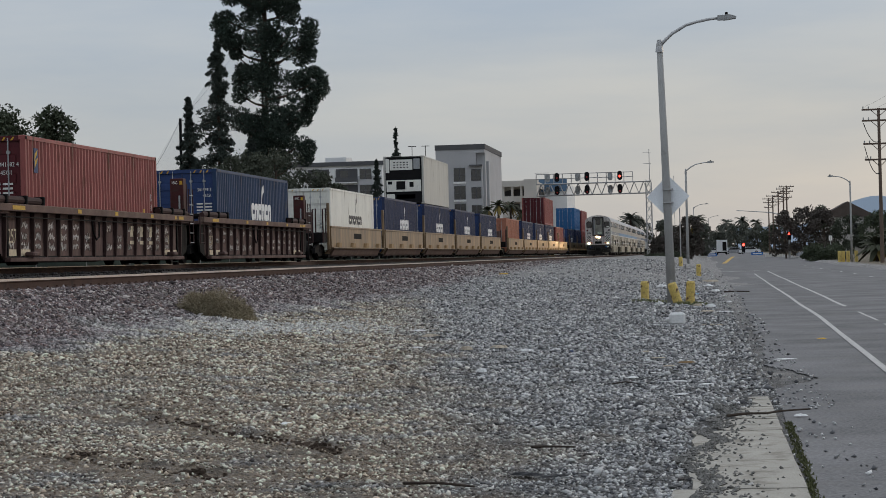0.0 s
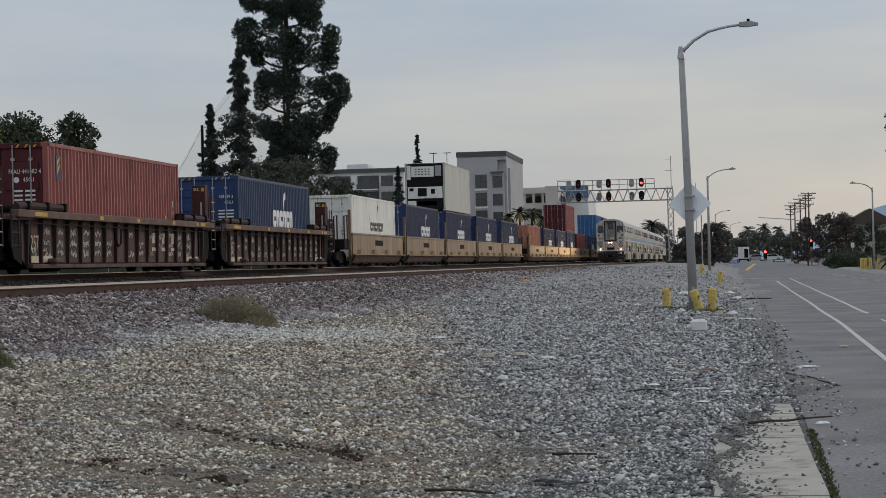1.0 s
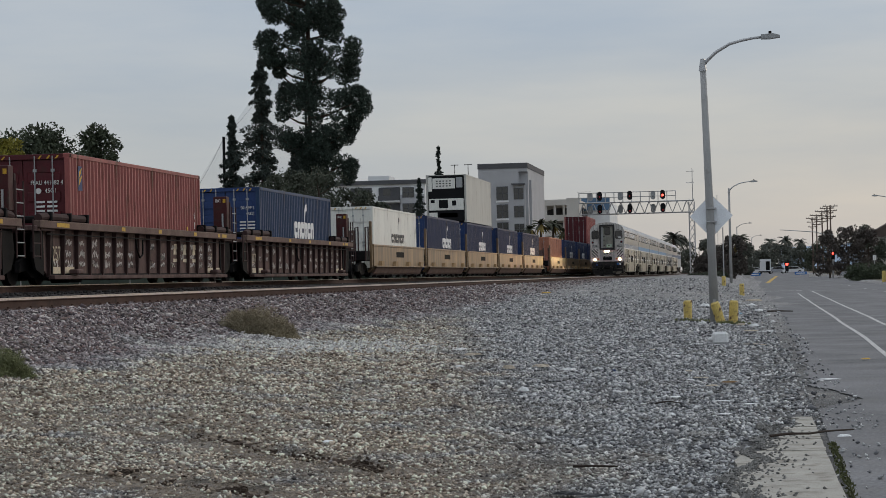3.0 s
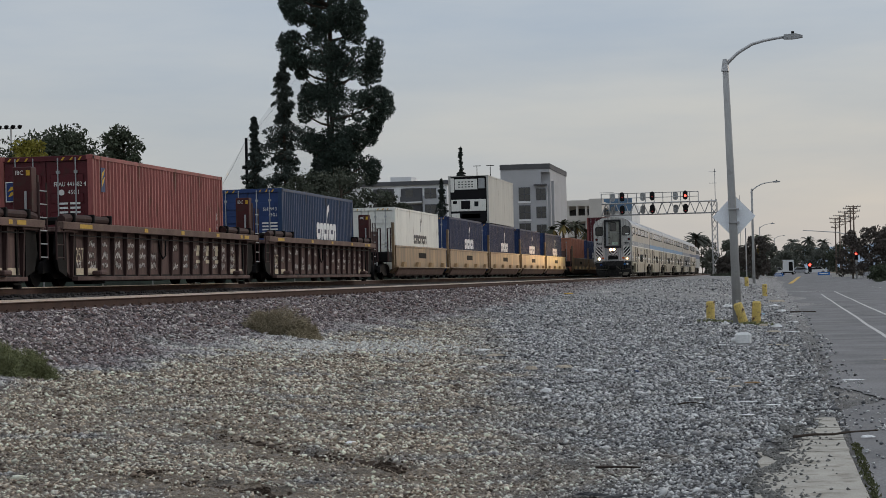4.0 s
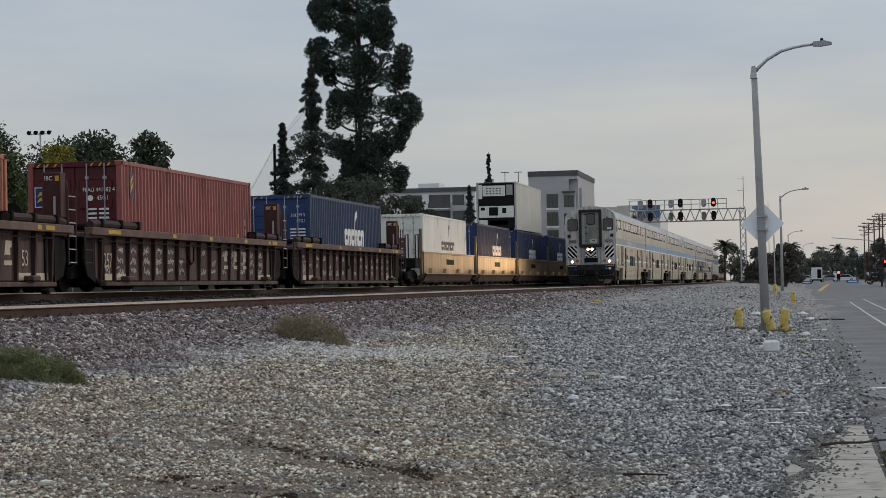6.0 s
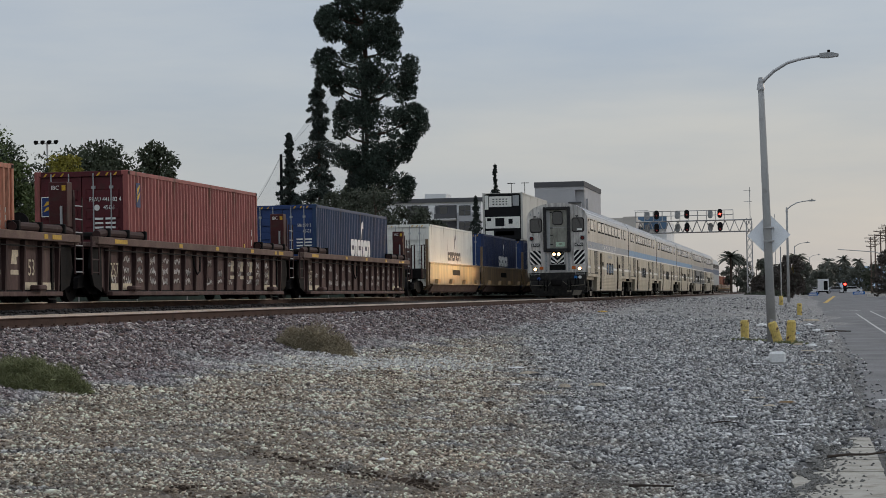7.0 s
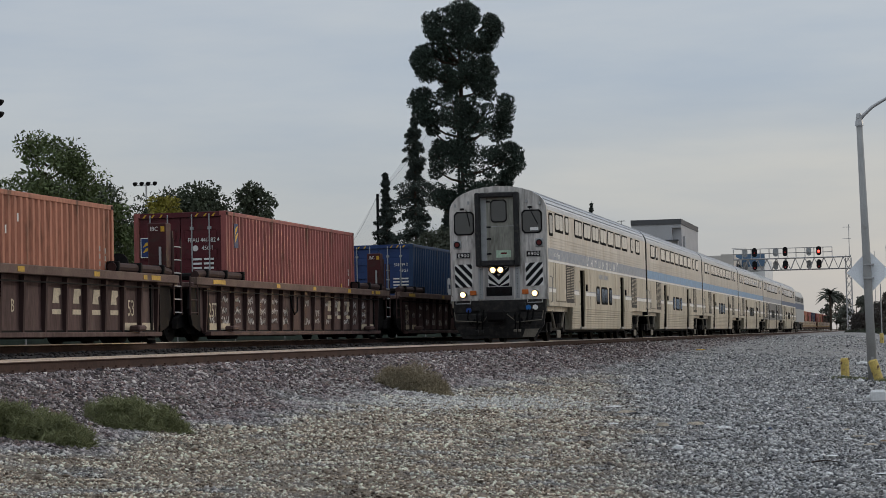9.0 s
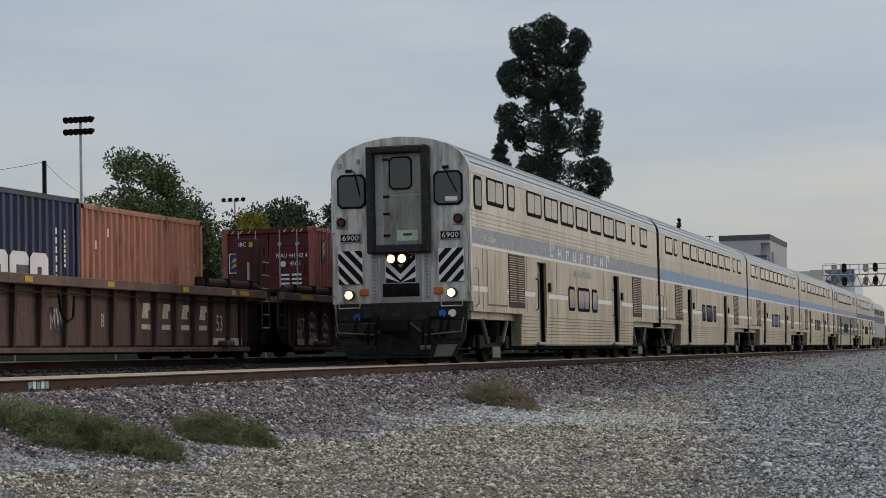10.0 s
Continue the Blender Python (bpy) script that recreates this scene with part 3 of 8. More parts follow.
def road():
    me = bpy.data.meshes.new("road")
    ys = steps([(-200, 8, 20), (8, 60, 0.25), (60, 200, 2), (200, 600, 20)])
    v, f = [], []
    for y in ys:
        e = lerp_table(y, [(13, 0.66), (18, 0.72), (36, 1.0), (74, 1.28), (200, 1.4)])
        e += (0.22 * noise.noise((y * 0.55, 0, 5)) + 0.09 * noise.noise((y * 2.6, 0, 9))) * smooth(18.5, 23, y) * (1 - 0.85 * smooth(45, 75, y))
        if 23 < y < 27.5:
            e += 0.42 * math.sin((y - 23) / 4.5 * math.pi)
        for x in (e, 3, 6, 9, 12.0):
            v.append((x, y, road_z(y) - 0.004 + 0.02 * noise.noise((x * 0.2, y * 0.1, 1))))
    for j in range(len(ys) - 1):
        for i in range(4):
            a = j * 5 + i
            f.append((a, a + 1, a + 6, a + 5))
    me.from_pydata(v, [], f)
    me.shade_smooth()
    me.materials.append(M_ASPHALT)
    rd = tagged(new("road", me), "worn grey asphalt street with faded lane lines", "road", kind="structure")

    def stripe(name, pts, w, material):
        bm = bmesh.new()
        prev = None
        for x, y in pts:
            z = road_z(y) + 0.02 * noise.noise((x * 0.2, y * 0.1, 1)) + 0.004
            cur = (bm.verts.new((x - w / 2, y, z)), bm.verts.new((x + w / 2, y, z)))
            if prev:
                bm.faces.new((prev[0], prev[1], cur[1], cur[0]))
            prev = cur
        part(name, bm, material, rd)

    def run(table, y0, y1, s):
        return [(lerp_table(y, table), y) for y in steps([(y0, y1, s)])]
    edge = [(10, 1.95), (26, 2.28), (47, 2.66), (128, 3.3)]
    stripe("edge_line", run(edge, -10, 128, 2), 0.10, M_PAINTLINE)
    lane = [(10, 2.9), (42, 3.67), (140, 4.5)]
    stripe("lane_line", run(lane, -10, 42, 2), 0.09, M_PAINTLINE)
    stripe("lane_line", run(lane, 44, 50, 2), 0.07, M_PAINTLINE)
    stripe("lane_line", run(lane, 55, 140, 2), 0.11, M_PAINTLINE)
    for k in range(12):
        stripe("dash_line", [(8.6, 60 + 11 * k), (8.6, 63 + 11 * k)], 0.12, M_PAINTLINE)
    stripe("cross_line", [(2.5, 143), (2.5, 143.9)], 3.0, M_PAINTLINE)
    stripe("centre_line", run([(215, 2.4), (330, 5.2)], 215, 330, 10), 0.45, M_YLINE)
    return rd


road()


def slabs():
    """Broken concrete walk slabs between road and gravel."""
    walkway = thing("concrete_walk", pose(0, 0, 0), "cracked pale concrete walk slabs half buried in gravel", "pavement", kind="structure")
    for y0, y1, x0 in ((9.2, 13.25, -0.20), (13.3, 17.55, -0.10), (17.6, 18.75, 0.12), (18.8, 20.2, 0.34), (20.25, 21.6, 0.5)):
        bm = bmesh.new()
        n = 10
        pts = [(0.645 + 0.012 * (y0 - 13) / 5 + 0.01 * noise.noise((y0, i, 2)), y0 + (y1 - y0) * i / n) for i in range(n + 1)]
        pts += [(x0 + 0.12 * noise.noise((y0 * 3, i * 0.7, 4)), y1 - (y1 - y0) * i / n) for i in range(n + 1)]
        prism(bm, pts, "z", -0.1, 0.018)
        part("slab", bm, M_CONCRETE, walkway)
    bm = bmesh.new()
    rng = random.Random(3)
    for i in range(900):
        y = rng.uniform(10, 18.5)
        x = 0.685 + 0.01 * (y - 13) + rng.gauss(0, 0.018) - 0.006 * max(0, 15 - y)
        h = rng.uniform(0.01, 0.035)
        a = rng.uniform(0, 6.28)
        p = [bm.verts.new((x + 0.012 * math.cos(a), y + 0.012 * math.sin(a), 0.0)), bm.verts.new((x - 0.012 * math.cos(a), y - 0.012 * math.sin(a), 0.0)), bm.verts.new((x + rng.gauss(0, 0.012), y + rng.gauss(0, 0.012), h))]
        bm.faces.new(p)
    v, f = [], []
    for i in range(1500):
        y = rng.uniform(12.0, 20.5)
        edge = -0.12 + 0.06 * (y - 13) / 2 + 0.20 * noise.noise((y * 1.3, 0.5, 7))
        x = edge + rng.expovariate(9.0)
        if x > 0.64:
            continue
        s = rng.uniform(0.006, 0.021) * (1.0 if x < edge + 0.15 else 0.75)
        add_stone(v, f, x, y, 0.018 + 0.4 * s, s, rng)
    me = bpy.data.meshes.new("spilled_gravel")
    me.from_pydata(v, [], f)
    me.materials.append(mat("spilled_grey_stone", (0.17, 0.165, 0.155), 0.95, var=0.45, scale=25, spec=0.1))
    tagged(new("spilled_gravel", me), "loose grey gravel spilled over the concrete walk", "gravel", kind="stuff")
    m_moss = mat("green_moss", (0.075, 0.08, 0.036), 0.9, var=0.35, scale=5)
    tagged(part("moss_strip", bm, m_moss), "low green moss and weeds in the pavement joint", "weeds", kind="stuff")


slabs()

# ---- tracks ----
TRACK_NEAR, TRACK_FAR, RAIL, RAIL_FAR = -12.56, -17.59, 1.37, 1.60
PROFILE = [(-0.07, -0.18), (0.07, -0.18), (0.07, -0.168), (0.012, -0.145), (0.012, -0.045), (0.036, -0.035), (0.036, -0.004), (-0.036, -0.004), (-0.036, -0.035), (-0.012, -0.045), (-0.012, -0.145), (-0.07, -0.168)]


def track(cx, name, top):
    tr = thing(name, pose(cx, 0, top), "rusty steel rails on wooden ties in ballast", "railway track", kind="structure")
    for s in (-0.755, 0.755):
        r = part("rail", prism(bmesh.new(), [(x + s, z) for x, z in PROFILE], "y", -80, 900), M_RAIL, tr)
        part("rail_head", bx(s - 0.037, s + 0.037, -80, 900, -0.020, 0.0), M_RAILTOP, r)
    return tr


near_track, far_track = track(TRACK_NEAR, "railway_track", RAIL), track(TRACK_FAR, "railway_track", RAIL_FAR)

# ---- freight train: containers ----


def corrugated(L, z0, z1, x, out, axis="y"):
    """A pressed steel wall along y at x, ridges out by 36 mm."""
    bm = bmesh.new()
    prof, y, k = [], -L / 2, 0
    while y < L / 2:
        prof += [(0, y), (0, min(L / 2, y + 0.07)), (1, min(L / 2, y + 0.138)), (1, min(L / 2, y + 0.208))]
        y += 0.276
    prof.append((0, L / 2))
    lo = [bm.verts.new((x - out * 0.048 * (1 - d), p, z0)) for d, p in prof]
    hi = [bm.verts.new((x - out * 0.048 * (1 - d), p, z1)) for d, p in prof]
    for i in range(len(prof) - 1):
        if prof[i + 1][1] - prof[i][1] < 1e-5 and prof[i][0] == prof[i + 1][0]:
            continue
        bm.faces.new((lo[i], lo[i + 1], hi[i + 1], hi[i]) if out > 0 else (lo[i + 1], lo[i], hi[i], hi[i + 1]))
    return bm


def container(y, z, paint, door_paint, L=12.19, H=2.90, flat=False, label="", door=True):
    """A shipping box whose near end stands at y and whose floor is at z; its doors look back along the track."""
    c = thing("shipping_container", pose(TRACK_FAR, y + L / 2, z), label, "container", "containers on the freight train")
    h = L / 2
    for s in (-1, 1):
        if flat:
            part("side_panel", bx(s * 1.19 - 0.012, s * 1.19 + 0.012, -h + 0.1, h - 0.1, 0.14, H - 0.09), paint, c)
        else:
            part("side_panel", corrugated(L - 0.2, 0.15, H - 0.09, s * 1.215, s), paint, c)
        part("top_rail", bx(s * 1.18 - 0.04, s * 1.18 + 0.04, -h, h, H - 0.11, H - 0.01, bev=0.008), paint, c)
        part("bottom_rail", bx(s * 1.18 - 0.04, s * 1.18 + 0.04, -h, h, 0.02, 0.17, bev=0.008), paint, c)
        for e_ in (-1, 1):
            part("corner_post", bx(s * 1.15 - 0.07, s * 1.15 + 0.07, e_ * (h - 0.06) - 0.06, e_ * (h - 0.06) + 0.06, 0.1, H - 0.1, bev=0.012), paint, c)
            for zz in (0.0, H - 0.118):
                cast = bx(s * 1.13 - 0.09, s * 1.13 + 0.09, e_ * (h - 0.085) - 0.089, e_ * (h - 0.085) + 0.089, zz, zz + 0.118, bev=0.015)
                k = part("corner_casting", cast, paint, c)
                if y < 100 and s > 0:
                    part("casting_hole", bx(s * 1.222 - 0.004, s * 1.222 + 0.004, e_ * (h - 0.085) - 0.03, e_ * (h - 0.085) + 0.03, zz + 0.03, zz + 0.09, bev=0.002), M_BLACK, k)
    roof = bmesh.new()
    box(roof, -1.15, 1.15, -h + 0.05, h - 0.05, H - 0.05, H - 0.02)
    for i in range(int(L / 0.5)):
        yy = -h + 0.4 + i * 0.5
        box(roof, -1.1, 1.1, yy, yy + 0.22, H - 0.02, H - 0.008)
    part("roof", roof, paint, c)
    part("floor", bx(-1.18, 1.18, -h, h, 0.05, 0.12), M_DARK, c)
    part("front_wall", bx(-1.12, 1.12, h - 0.07, h - 0.03, 0.1, H - 0.1), paint, c)
    if door:
        part("door_header", bx(-1.1, 1.1, -h, -h + 0.1, H - 0.14, H - 0.01, bev=0.008), door_paint, c)
        part("door_sill", bx(-1.1, 1.1, -h, -h + 0.1, 0.02, 0.14, bev=0.008), door_paint, c)
        for s in (-1, 1):
            bm = bmesh.new()
            x0, x1 = (0.012, 1.07) if s > 0 else (-1.07, -0.012)
            box(bm, x0, x1, -h + 0.05, -h + 0.085, 0.15, H - 0.15)
            for i in range(5):
                zz = 0.30 + i * (H - 0.55) / 5
                box(bm, x0 + 0.1, x1 - 0.1, -h + 0.028, -h + 0.05, zz, zz + 0.26, bev=0.02)
            d = part("door", bm, door_paint, c)
            for xx in (0.32, 0.78):
                lr = rod(bmesh.new(), (s * xx, -h + 0.0, 0.08), (s * xx, -h + 0.0, H - 0.06), 0.017, seg=6)
                for zz in (0.25, 1.1, 1.25, H - 0.45):
                    box(lr, s * xx - 0.045, s * xx + 0.045, -h - 0.01, -h + 0.05, zz, zz + 0.07)
                part("lock_rod", lr, M_GREYPAINT, d, "galvanised lock rod")
            for i in range(3):
                # yellow and black stripes on the header
                for k in range(3):
                    x = s * 1.0 - 0.22 * s * (k + 0.4) / 1.0
                    if i == 0 and y < 140:
                        bm2 = bmesh.new()
                        prism(bm2, [(x - 0.07, H - 0.125), (x - 0.02, H - 0.125), (x + 0.04, H - 0.045), (x - 0.01, H - 0.045)], "y", -h - 0.004, -h)
                        part("warning_stripe", bm2, M_YELLOW, c)
    else:
        part("end_wall", bx(-1.12, 1.12, -h + 0.03, -h + 0.07, 0.1, H - 0.1), paint, c)
    return c


def badge(c, h, y, z, s=1.0):
    """A small printed shield on the side wall: dark field with a yellow bow."""
    m_b = mat("badge_blue", (0.02, 0.04, 0.12), 0.5)
    b = part("badge", bx(1.217, 1.221, y - 0.19 * s, y + 0.19 * s, z - 0.36 * s, z + 0.36 * s), m_b, c)
    for k in (0, 1):
        pts = [(y - 0.16 * s, z - 0.24 * s + 0.22 * k * s), (y - 0.10 * s, z - 0.02 * s + 0.22 * k * s), (y + 0.16 * s, z + 0.10 * s + 0.22 * k * s), (y + 0.06 * s, z - 0.06 * s + 0.22 * k * s)]
        part("bow", prism(bmesh.new(), pts, "x", 1.221, 1.225), M_YELLOW, b)


def code(c, h, H, top, second, x=0.62):
    lettering("door_code", top, 0.155, facing_back(x, -h + 0.022, H - 0.72), M_LETTER, c, 0.85)
    lettering("type_code", second, 0.155, facing_back(x + 0.1, -h + 0.022, H - 0.92), M_LETTER, c, 0.9)
    for i in range(4):
        part("data_bar", bx(x - 0.28, x - 0.06, -h + 0.018, -h + 0.024, H - 1.22 - 0.11 * i, H - 1.17 - 0.11 * i), M_LETTER, c)
        part("data_bar", bx(x + 0.0, x + 0.26, -h + 0.018, -h + 0.024, H - 1.22 - 0.11 * i, H - 1.17 - 0.11 * i), M_LETTER, c)


def side_mark(c, x, y, z, w, hgt, material):
    """A company mark drawn as plain blocks: six heavy blocks in a row with slits, no letters."""
    g = w / 6.4
    for i in range(6):
        y0 = y - w / 2 + i * g * 1.08
        bm = bmesh.new()
        prism(bm, [(y0 + g * 0.15, z), (y0, z + hgt * 0.2), (y0, z + hgt * 0.85), (y0 + g * 0.18, z + hgt), (y0 + g * 0.85, z + hgt), (y0 + g, z + hgt * 0.85), (y0 + g, z + hgt * 0.15), (y0 + g * 0.9, z)], "x", x, x + 0.004)
        m = part("mark_block", bm, material, c, "heavy printed block of a company mark")
        gap = M_NAVY if material is M_MARKWHITE else M_WHITE
        if i % 2:
            part("mark_slit", bx(x + 0.004, x + 0.006, y0 + g * 0.4, y0 + g * 0.62, z, z + hgt * 0.6), gap, m)
        else:
            part("mark_slit", bx(x + 0.004, x + 0.006, y0 + g * 0.35, y0 + g, z + hgt * 0.36, z + hgt * 0.62), gap, m)


def swoosh(c, x, y, z, s, material):
    """A leaf-like sweep above the mark."""
    up = [(-0.2, -0.75), (-0.1, -0.35), (-0.05, 0.05), (0.1, 0.3), (0.45, 0.42), (0.5, 0.05), (0.2, 0.0), (0.02, -0.3), (-0.12, -0.72)]
    part("mark_sweep", prism(bmesh.new(), [(y + a * s, z + b * s) for a, b in up], "x", x, x + 0.004), material, c)


FLOOR_Z = 1.95
M_MARKWHITE = mat("white_company_mark", (0.72, 0.73, 0.74), 0.5, var=0.08)
M_MARKBLACK = mat("black_company_mark", (0.03, 0.03, 0.035), 0.5, var=0.08)
M_NAVYDOOR = mat("navy_door_paint", (0.025, 0.05, 0.14), 0.45, var=0.2)

red_box = container(48.40, FLOOR_Z, M_RED, M_REDDOOR, label="faded red ribbed container with maroon doors in a well car")
badge(red_box, 6.1, -5.3, 2.3, 0.85)
code(red_box, 6.095, 2.9, "FFAU 441482 4", "45G1")
part("badge", bx(-1.02, -0.66, -6.10, -6.072, 1.80, 2.26), mat("badge_navy", (0.02, 0.04, 0.13), 0.5), red_box)
for k in (0, 1):
    part("bow", prism(bmesh.new(), [(-0.98, 1.90 + 0.14 * k), (-0.90, 2.02 + 0.14 * k), (-0.70, 2.06 + 0.12 * k), (-0.80, 1.97 + 0.13 * k)], "y", -6.106, -6.10), M_YELLOW, red_box)
part("badge_edge", bx(-1.04, -0.64, -6.098, -6.071, 1.78, 2.28), M_LETTER, red_box)
part("seal_sign", rod(bmesh.new(), (0.40, -6.070, 1.98), (0.40, -6.078, 1.98), 0.075, seg=14), M_LETTER, red_box)
for zz in (1.55, 1.25, 0.95):
    part("side_code_bar", bx(1.217, 1.22, 5.35, 5.39, zz, zz + 0.2), M_LETTER, red_box)
part("code_plate", bx(1.217, 1.222, 4.5, 4.62, 1.15, 1.3), M_YELLOW, red_box)

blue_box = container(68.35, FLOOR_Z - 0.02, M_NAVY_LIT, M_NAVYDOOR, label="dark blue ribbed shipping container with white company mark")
code(blue_box, 6.095, 2.9, "501599 3", "45G1", x=0.78)
side_mark(blue_box, 1.216, 1.0, 1.22, 3.4, 0.62, M_MARKWHITE)
swoosh(blue_box, 1.216, 1.15, 2.25, 0.75, M_MARKWHITE)

orange_box = container(34.90, FLOOR_Z, M_ORANGE, M_ORANGE, L=6.06, H=2.59, label="rust-streaked faded orange short container", door=False)
for yy, zz in ((-1.85, 2.0), (-2.4, 1.75), (0.3, 0.55), (-0.6, 0.3)):
    part("repair_patch", bx(1.212, 1.218, yy, yy + 0.06 if zz > 1 else yy + 0.2, zz, zz + 0.16), mat("patch_rust", (0.16, 0.05, 0.035), 0.7) if zz < 1 else M_LETTER, orange_box)
for i in range(9):
    part("side_code_bar", bx(1.217, 1.22, 2.2, 2.26, 0.3 + i * 0.16, 0.41 + i * 0.16), M_FADED, orange_box)
    if i < 5:
        part("side_code_bar", bx(1.217, 1.22, 2.5, 2.56, 0.9 + i * 0.16, 1.01 + i * 0.16), M_FADED, orange_box)
navy_short = container(28.80, FLOOR_Z, M_NAVY, M_NAVYDOOR, L=6.06, H=2.66, label="navy blue short container with large white company mark", door=False)
side_mark(navy_short, 1.216, -0.6, 0.95, 4.6, 0.62, M_MARKWHITE)
swoosh(navy_short, 1.216, -0.6, 2.0, 0.85, M_MARKWHITE)
for i in range(8):
    part("side_code_bar", bx(1.217, 1.22, 2.0, 2.06, 0.75 + i * 0.17, 0.87 + i * 0.17), M_LETTER, navy_short)
    part("side_code_bar", bx(1.217, 1.22, 2.35, 2.41, 1.35 + i * 0.09, 1.41 + i * 0.09), M_LETTER, navy_short)

white_box = container(89.95, FLOOR_Z, M_WHITE, M_WHITE, flat=True, label="white smooth-sided refrigerated container with black company mark")
side_mark(white_box, 1.204, 0.6, 1.32, 3.6, 0.42, M_MARKBLACK)
swoosh(white_box, 1.204, 0.8, 2.35, 0.6, M_MARKBLACK)
code(white_box, 6.095, 2.9, "534861 9", "45R1")
navy_label = "navy blue ribbed container with small white company mark"
for y in (105.9, 121.5, 136.9, 152.7, 189.2, 204.0, 218.0, 255.5):
    c = container(y, FLOOR_Z, M_NAVY, M_NAVYDOOR, label=navy_label)
    side_mark(c, 1.216, 0.9, 1.25, 3.3, 0.55, M_MARKWHITE)
    swoosh(c, 1.216, 1.0, 2.25, 0.6, M_MARKWHITE)
for y, zz, p, lb in ((173.6, 0, M_ORANGE, "rusty orange container low in a well car"), (234.5, 0, M_RED, "dull red container low in a well car"), (217.7, 2.92, M_RED, "red container stacked on a navy one"), (271.0, 0, M_NAVY, "dark navy container under a blue one"), (269.5, 2.92, M_BRIGHTBLUE, "bright blue container stacked high"),
                     (287.0, 0, M_RED, "dull red container low in a well car"), (287.0, 2.92, M_RED, "dull red container stacked high"), (303.0, 0, M_NAVY, "navy container low in a well car"), (324.0, 0, M_RED, "dull red container low in a well car"), (340.0, 0, M_RED, "dull red container low in a well car"), (356.0, 0, M_ORANGE, "rusty orange container low in a well car"),
                     (372.0, 0, M_RED, "dull red container low in a well car"), (388.0, 0, M_NAVY, "navy container low in a well car"), (409.0, 0, M_RED, "dull red container low in a well car"), (425.0, 0, M_ORANGE, "rusty orange container low in a well car"), (441.0, 0, M_RED, "dull red container low in a well car"), (457.0, 0, M_RED, "dull red container low in a well car"), (473.0, 0, M_NAVY, "navy container low in a well car")):
    container(y, FLOOR_Z + zz, p, M_REDDOOR if p is M_RED else p, label=lb)

# the refrigerated box on top, with its machine on the near end
reefer = container(121.5, FLOOR_Z + 2.92, M_GREYBOX, M_GREYBOX, flat=True, label="grey refrigerated container stacked high, machine end in view", door=False)
RH = -6.095
part("unit_frame", bx(-1.1, 1.1, RH - 0.02, RH + 0.05, 0.1, 2.8), M_BLACK, reefer)
part("fan_panel", bx(-0.82, 0.55, RH - 0.05, RH - 0.02, 2.05, 2.68, bev=0.01), M_WHITE, reefer)
for i in range(5):
    for k in range(3):
        part("vent_slot", bx(-0.6 + 0.2 * i, -0.5 + 0.2 * i, RH - 0.058, RH - 0.05, 2.18 + 0.15 * k, 2.24 + 0.15 * k), M_BLACK, reefer)
part("side_box", bx(-1.08, -0.86, RH - 0.05, RH - 0.02, 1.9, 2.75), M_WHITE, reefer)
part("control_box", bx(0.62, 1.0, RH - 0.05, RH - 0.02, 2.1, 2.72), M_GREYPAINT, reefer)
mid = part("middle_panel", bx(-1.05, 1.05, RH - 0.05, RH - 0.02, 0.75, 1.45, bev=0.01), M_WHITE, reefer)
for x0, x1, z0, z1 in ((-0.95, -0.7, 1.2, 1.38), (-0.45, 0.1, 0.88, 1.38), (0.35, 0.6, 1.02, 1.32)):
    part("opening", bx(x0, x1, RH - 0.056, RH - 0.05, z0, z1), M_BLACK, mid)
part("lower_panel", bx(-1.05, -0.55, RH - 0.05, RH - 0.02, 0.2, 0.62), M_WHITE, reefer)
part("compressor", bx(-0.45, 0.7, RH - 0.02, RH, 0.3, 0.6, bev=0.02), M_DARK, reefer)

# ---- freight train: wagons ----


LIFT = RAIL_FAR - RAIL


def wheelset(parent, y, x=0.755, r=0.42, lift=LIFT):
    """Two wheels on an axle whose own origin is the axle's centre."""
    ws = part("axle", rod(bmesh.new(), (-0.9, 0, 0), (0.9, 0, 0), 0.08, seg=8), M_DARK, parent)
    ws.matrix_basis = pose(0, y, r + lift)
    for s in (-1, 1):
        bm = bmesh.new()
        rod(bm, (s * (x - 0.07), 0, 0), (s * (x + 0.07), 0, 0), r, seg=20)
        rod(bm, (s * (x - 0.085), 0, 0), (s * (x - 0.07), 0, 0), r + 0.025, seg=20)
        for k in range(3):
            box(bm, s * (x + 0.07), s * (x + 0.085), -0.03 + 0.2 * math.cos(2.094 * k), 0.03 + 0.2 * math.cos(2.094 * k), -0.03 + 0.2 * math.sin(2.094 * k), 0.03 + 0.2 * math.sin(2.094 * k))
        part("wheel", bm, M_DARK, ws)
    return ws


def truck(parent, y, base=1.78):
    t = part("truck_bolster", bx(-1.1, 1.1, y - 0.22, y + 0.22, 0.35 + LIFT, 0.62 + LIFT, bev=0.03), M_DARK, parent)
    for s in (-1, 1):
        pts = [(y - base / 2 - 0.25, 0.30), (y - base / 2 - 0.2, 0.55), (y - 0.5, 0.70), (y + 0.5, 0.70), (y + base / 2 + 0.2, 0.55), (y + base / 2 + 0.25, 0.30), (y + base / 2 - 0.2, 0.34), (y + 0.35, 0.18), (y - 0.35, 0.18), (y - base / 2 + 0.2, 0.34)]
        part("side_frame", prism(bmesh.new(), [(a, b + LIFT) for a, b in pts], "x", s * 1.02 - 0.06, s * 1.02 + 0.06), M_DARK, t)
    for k in (-0.5, 0.5):
        wheelset(parent, y + k * base)
    return t


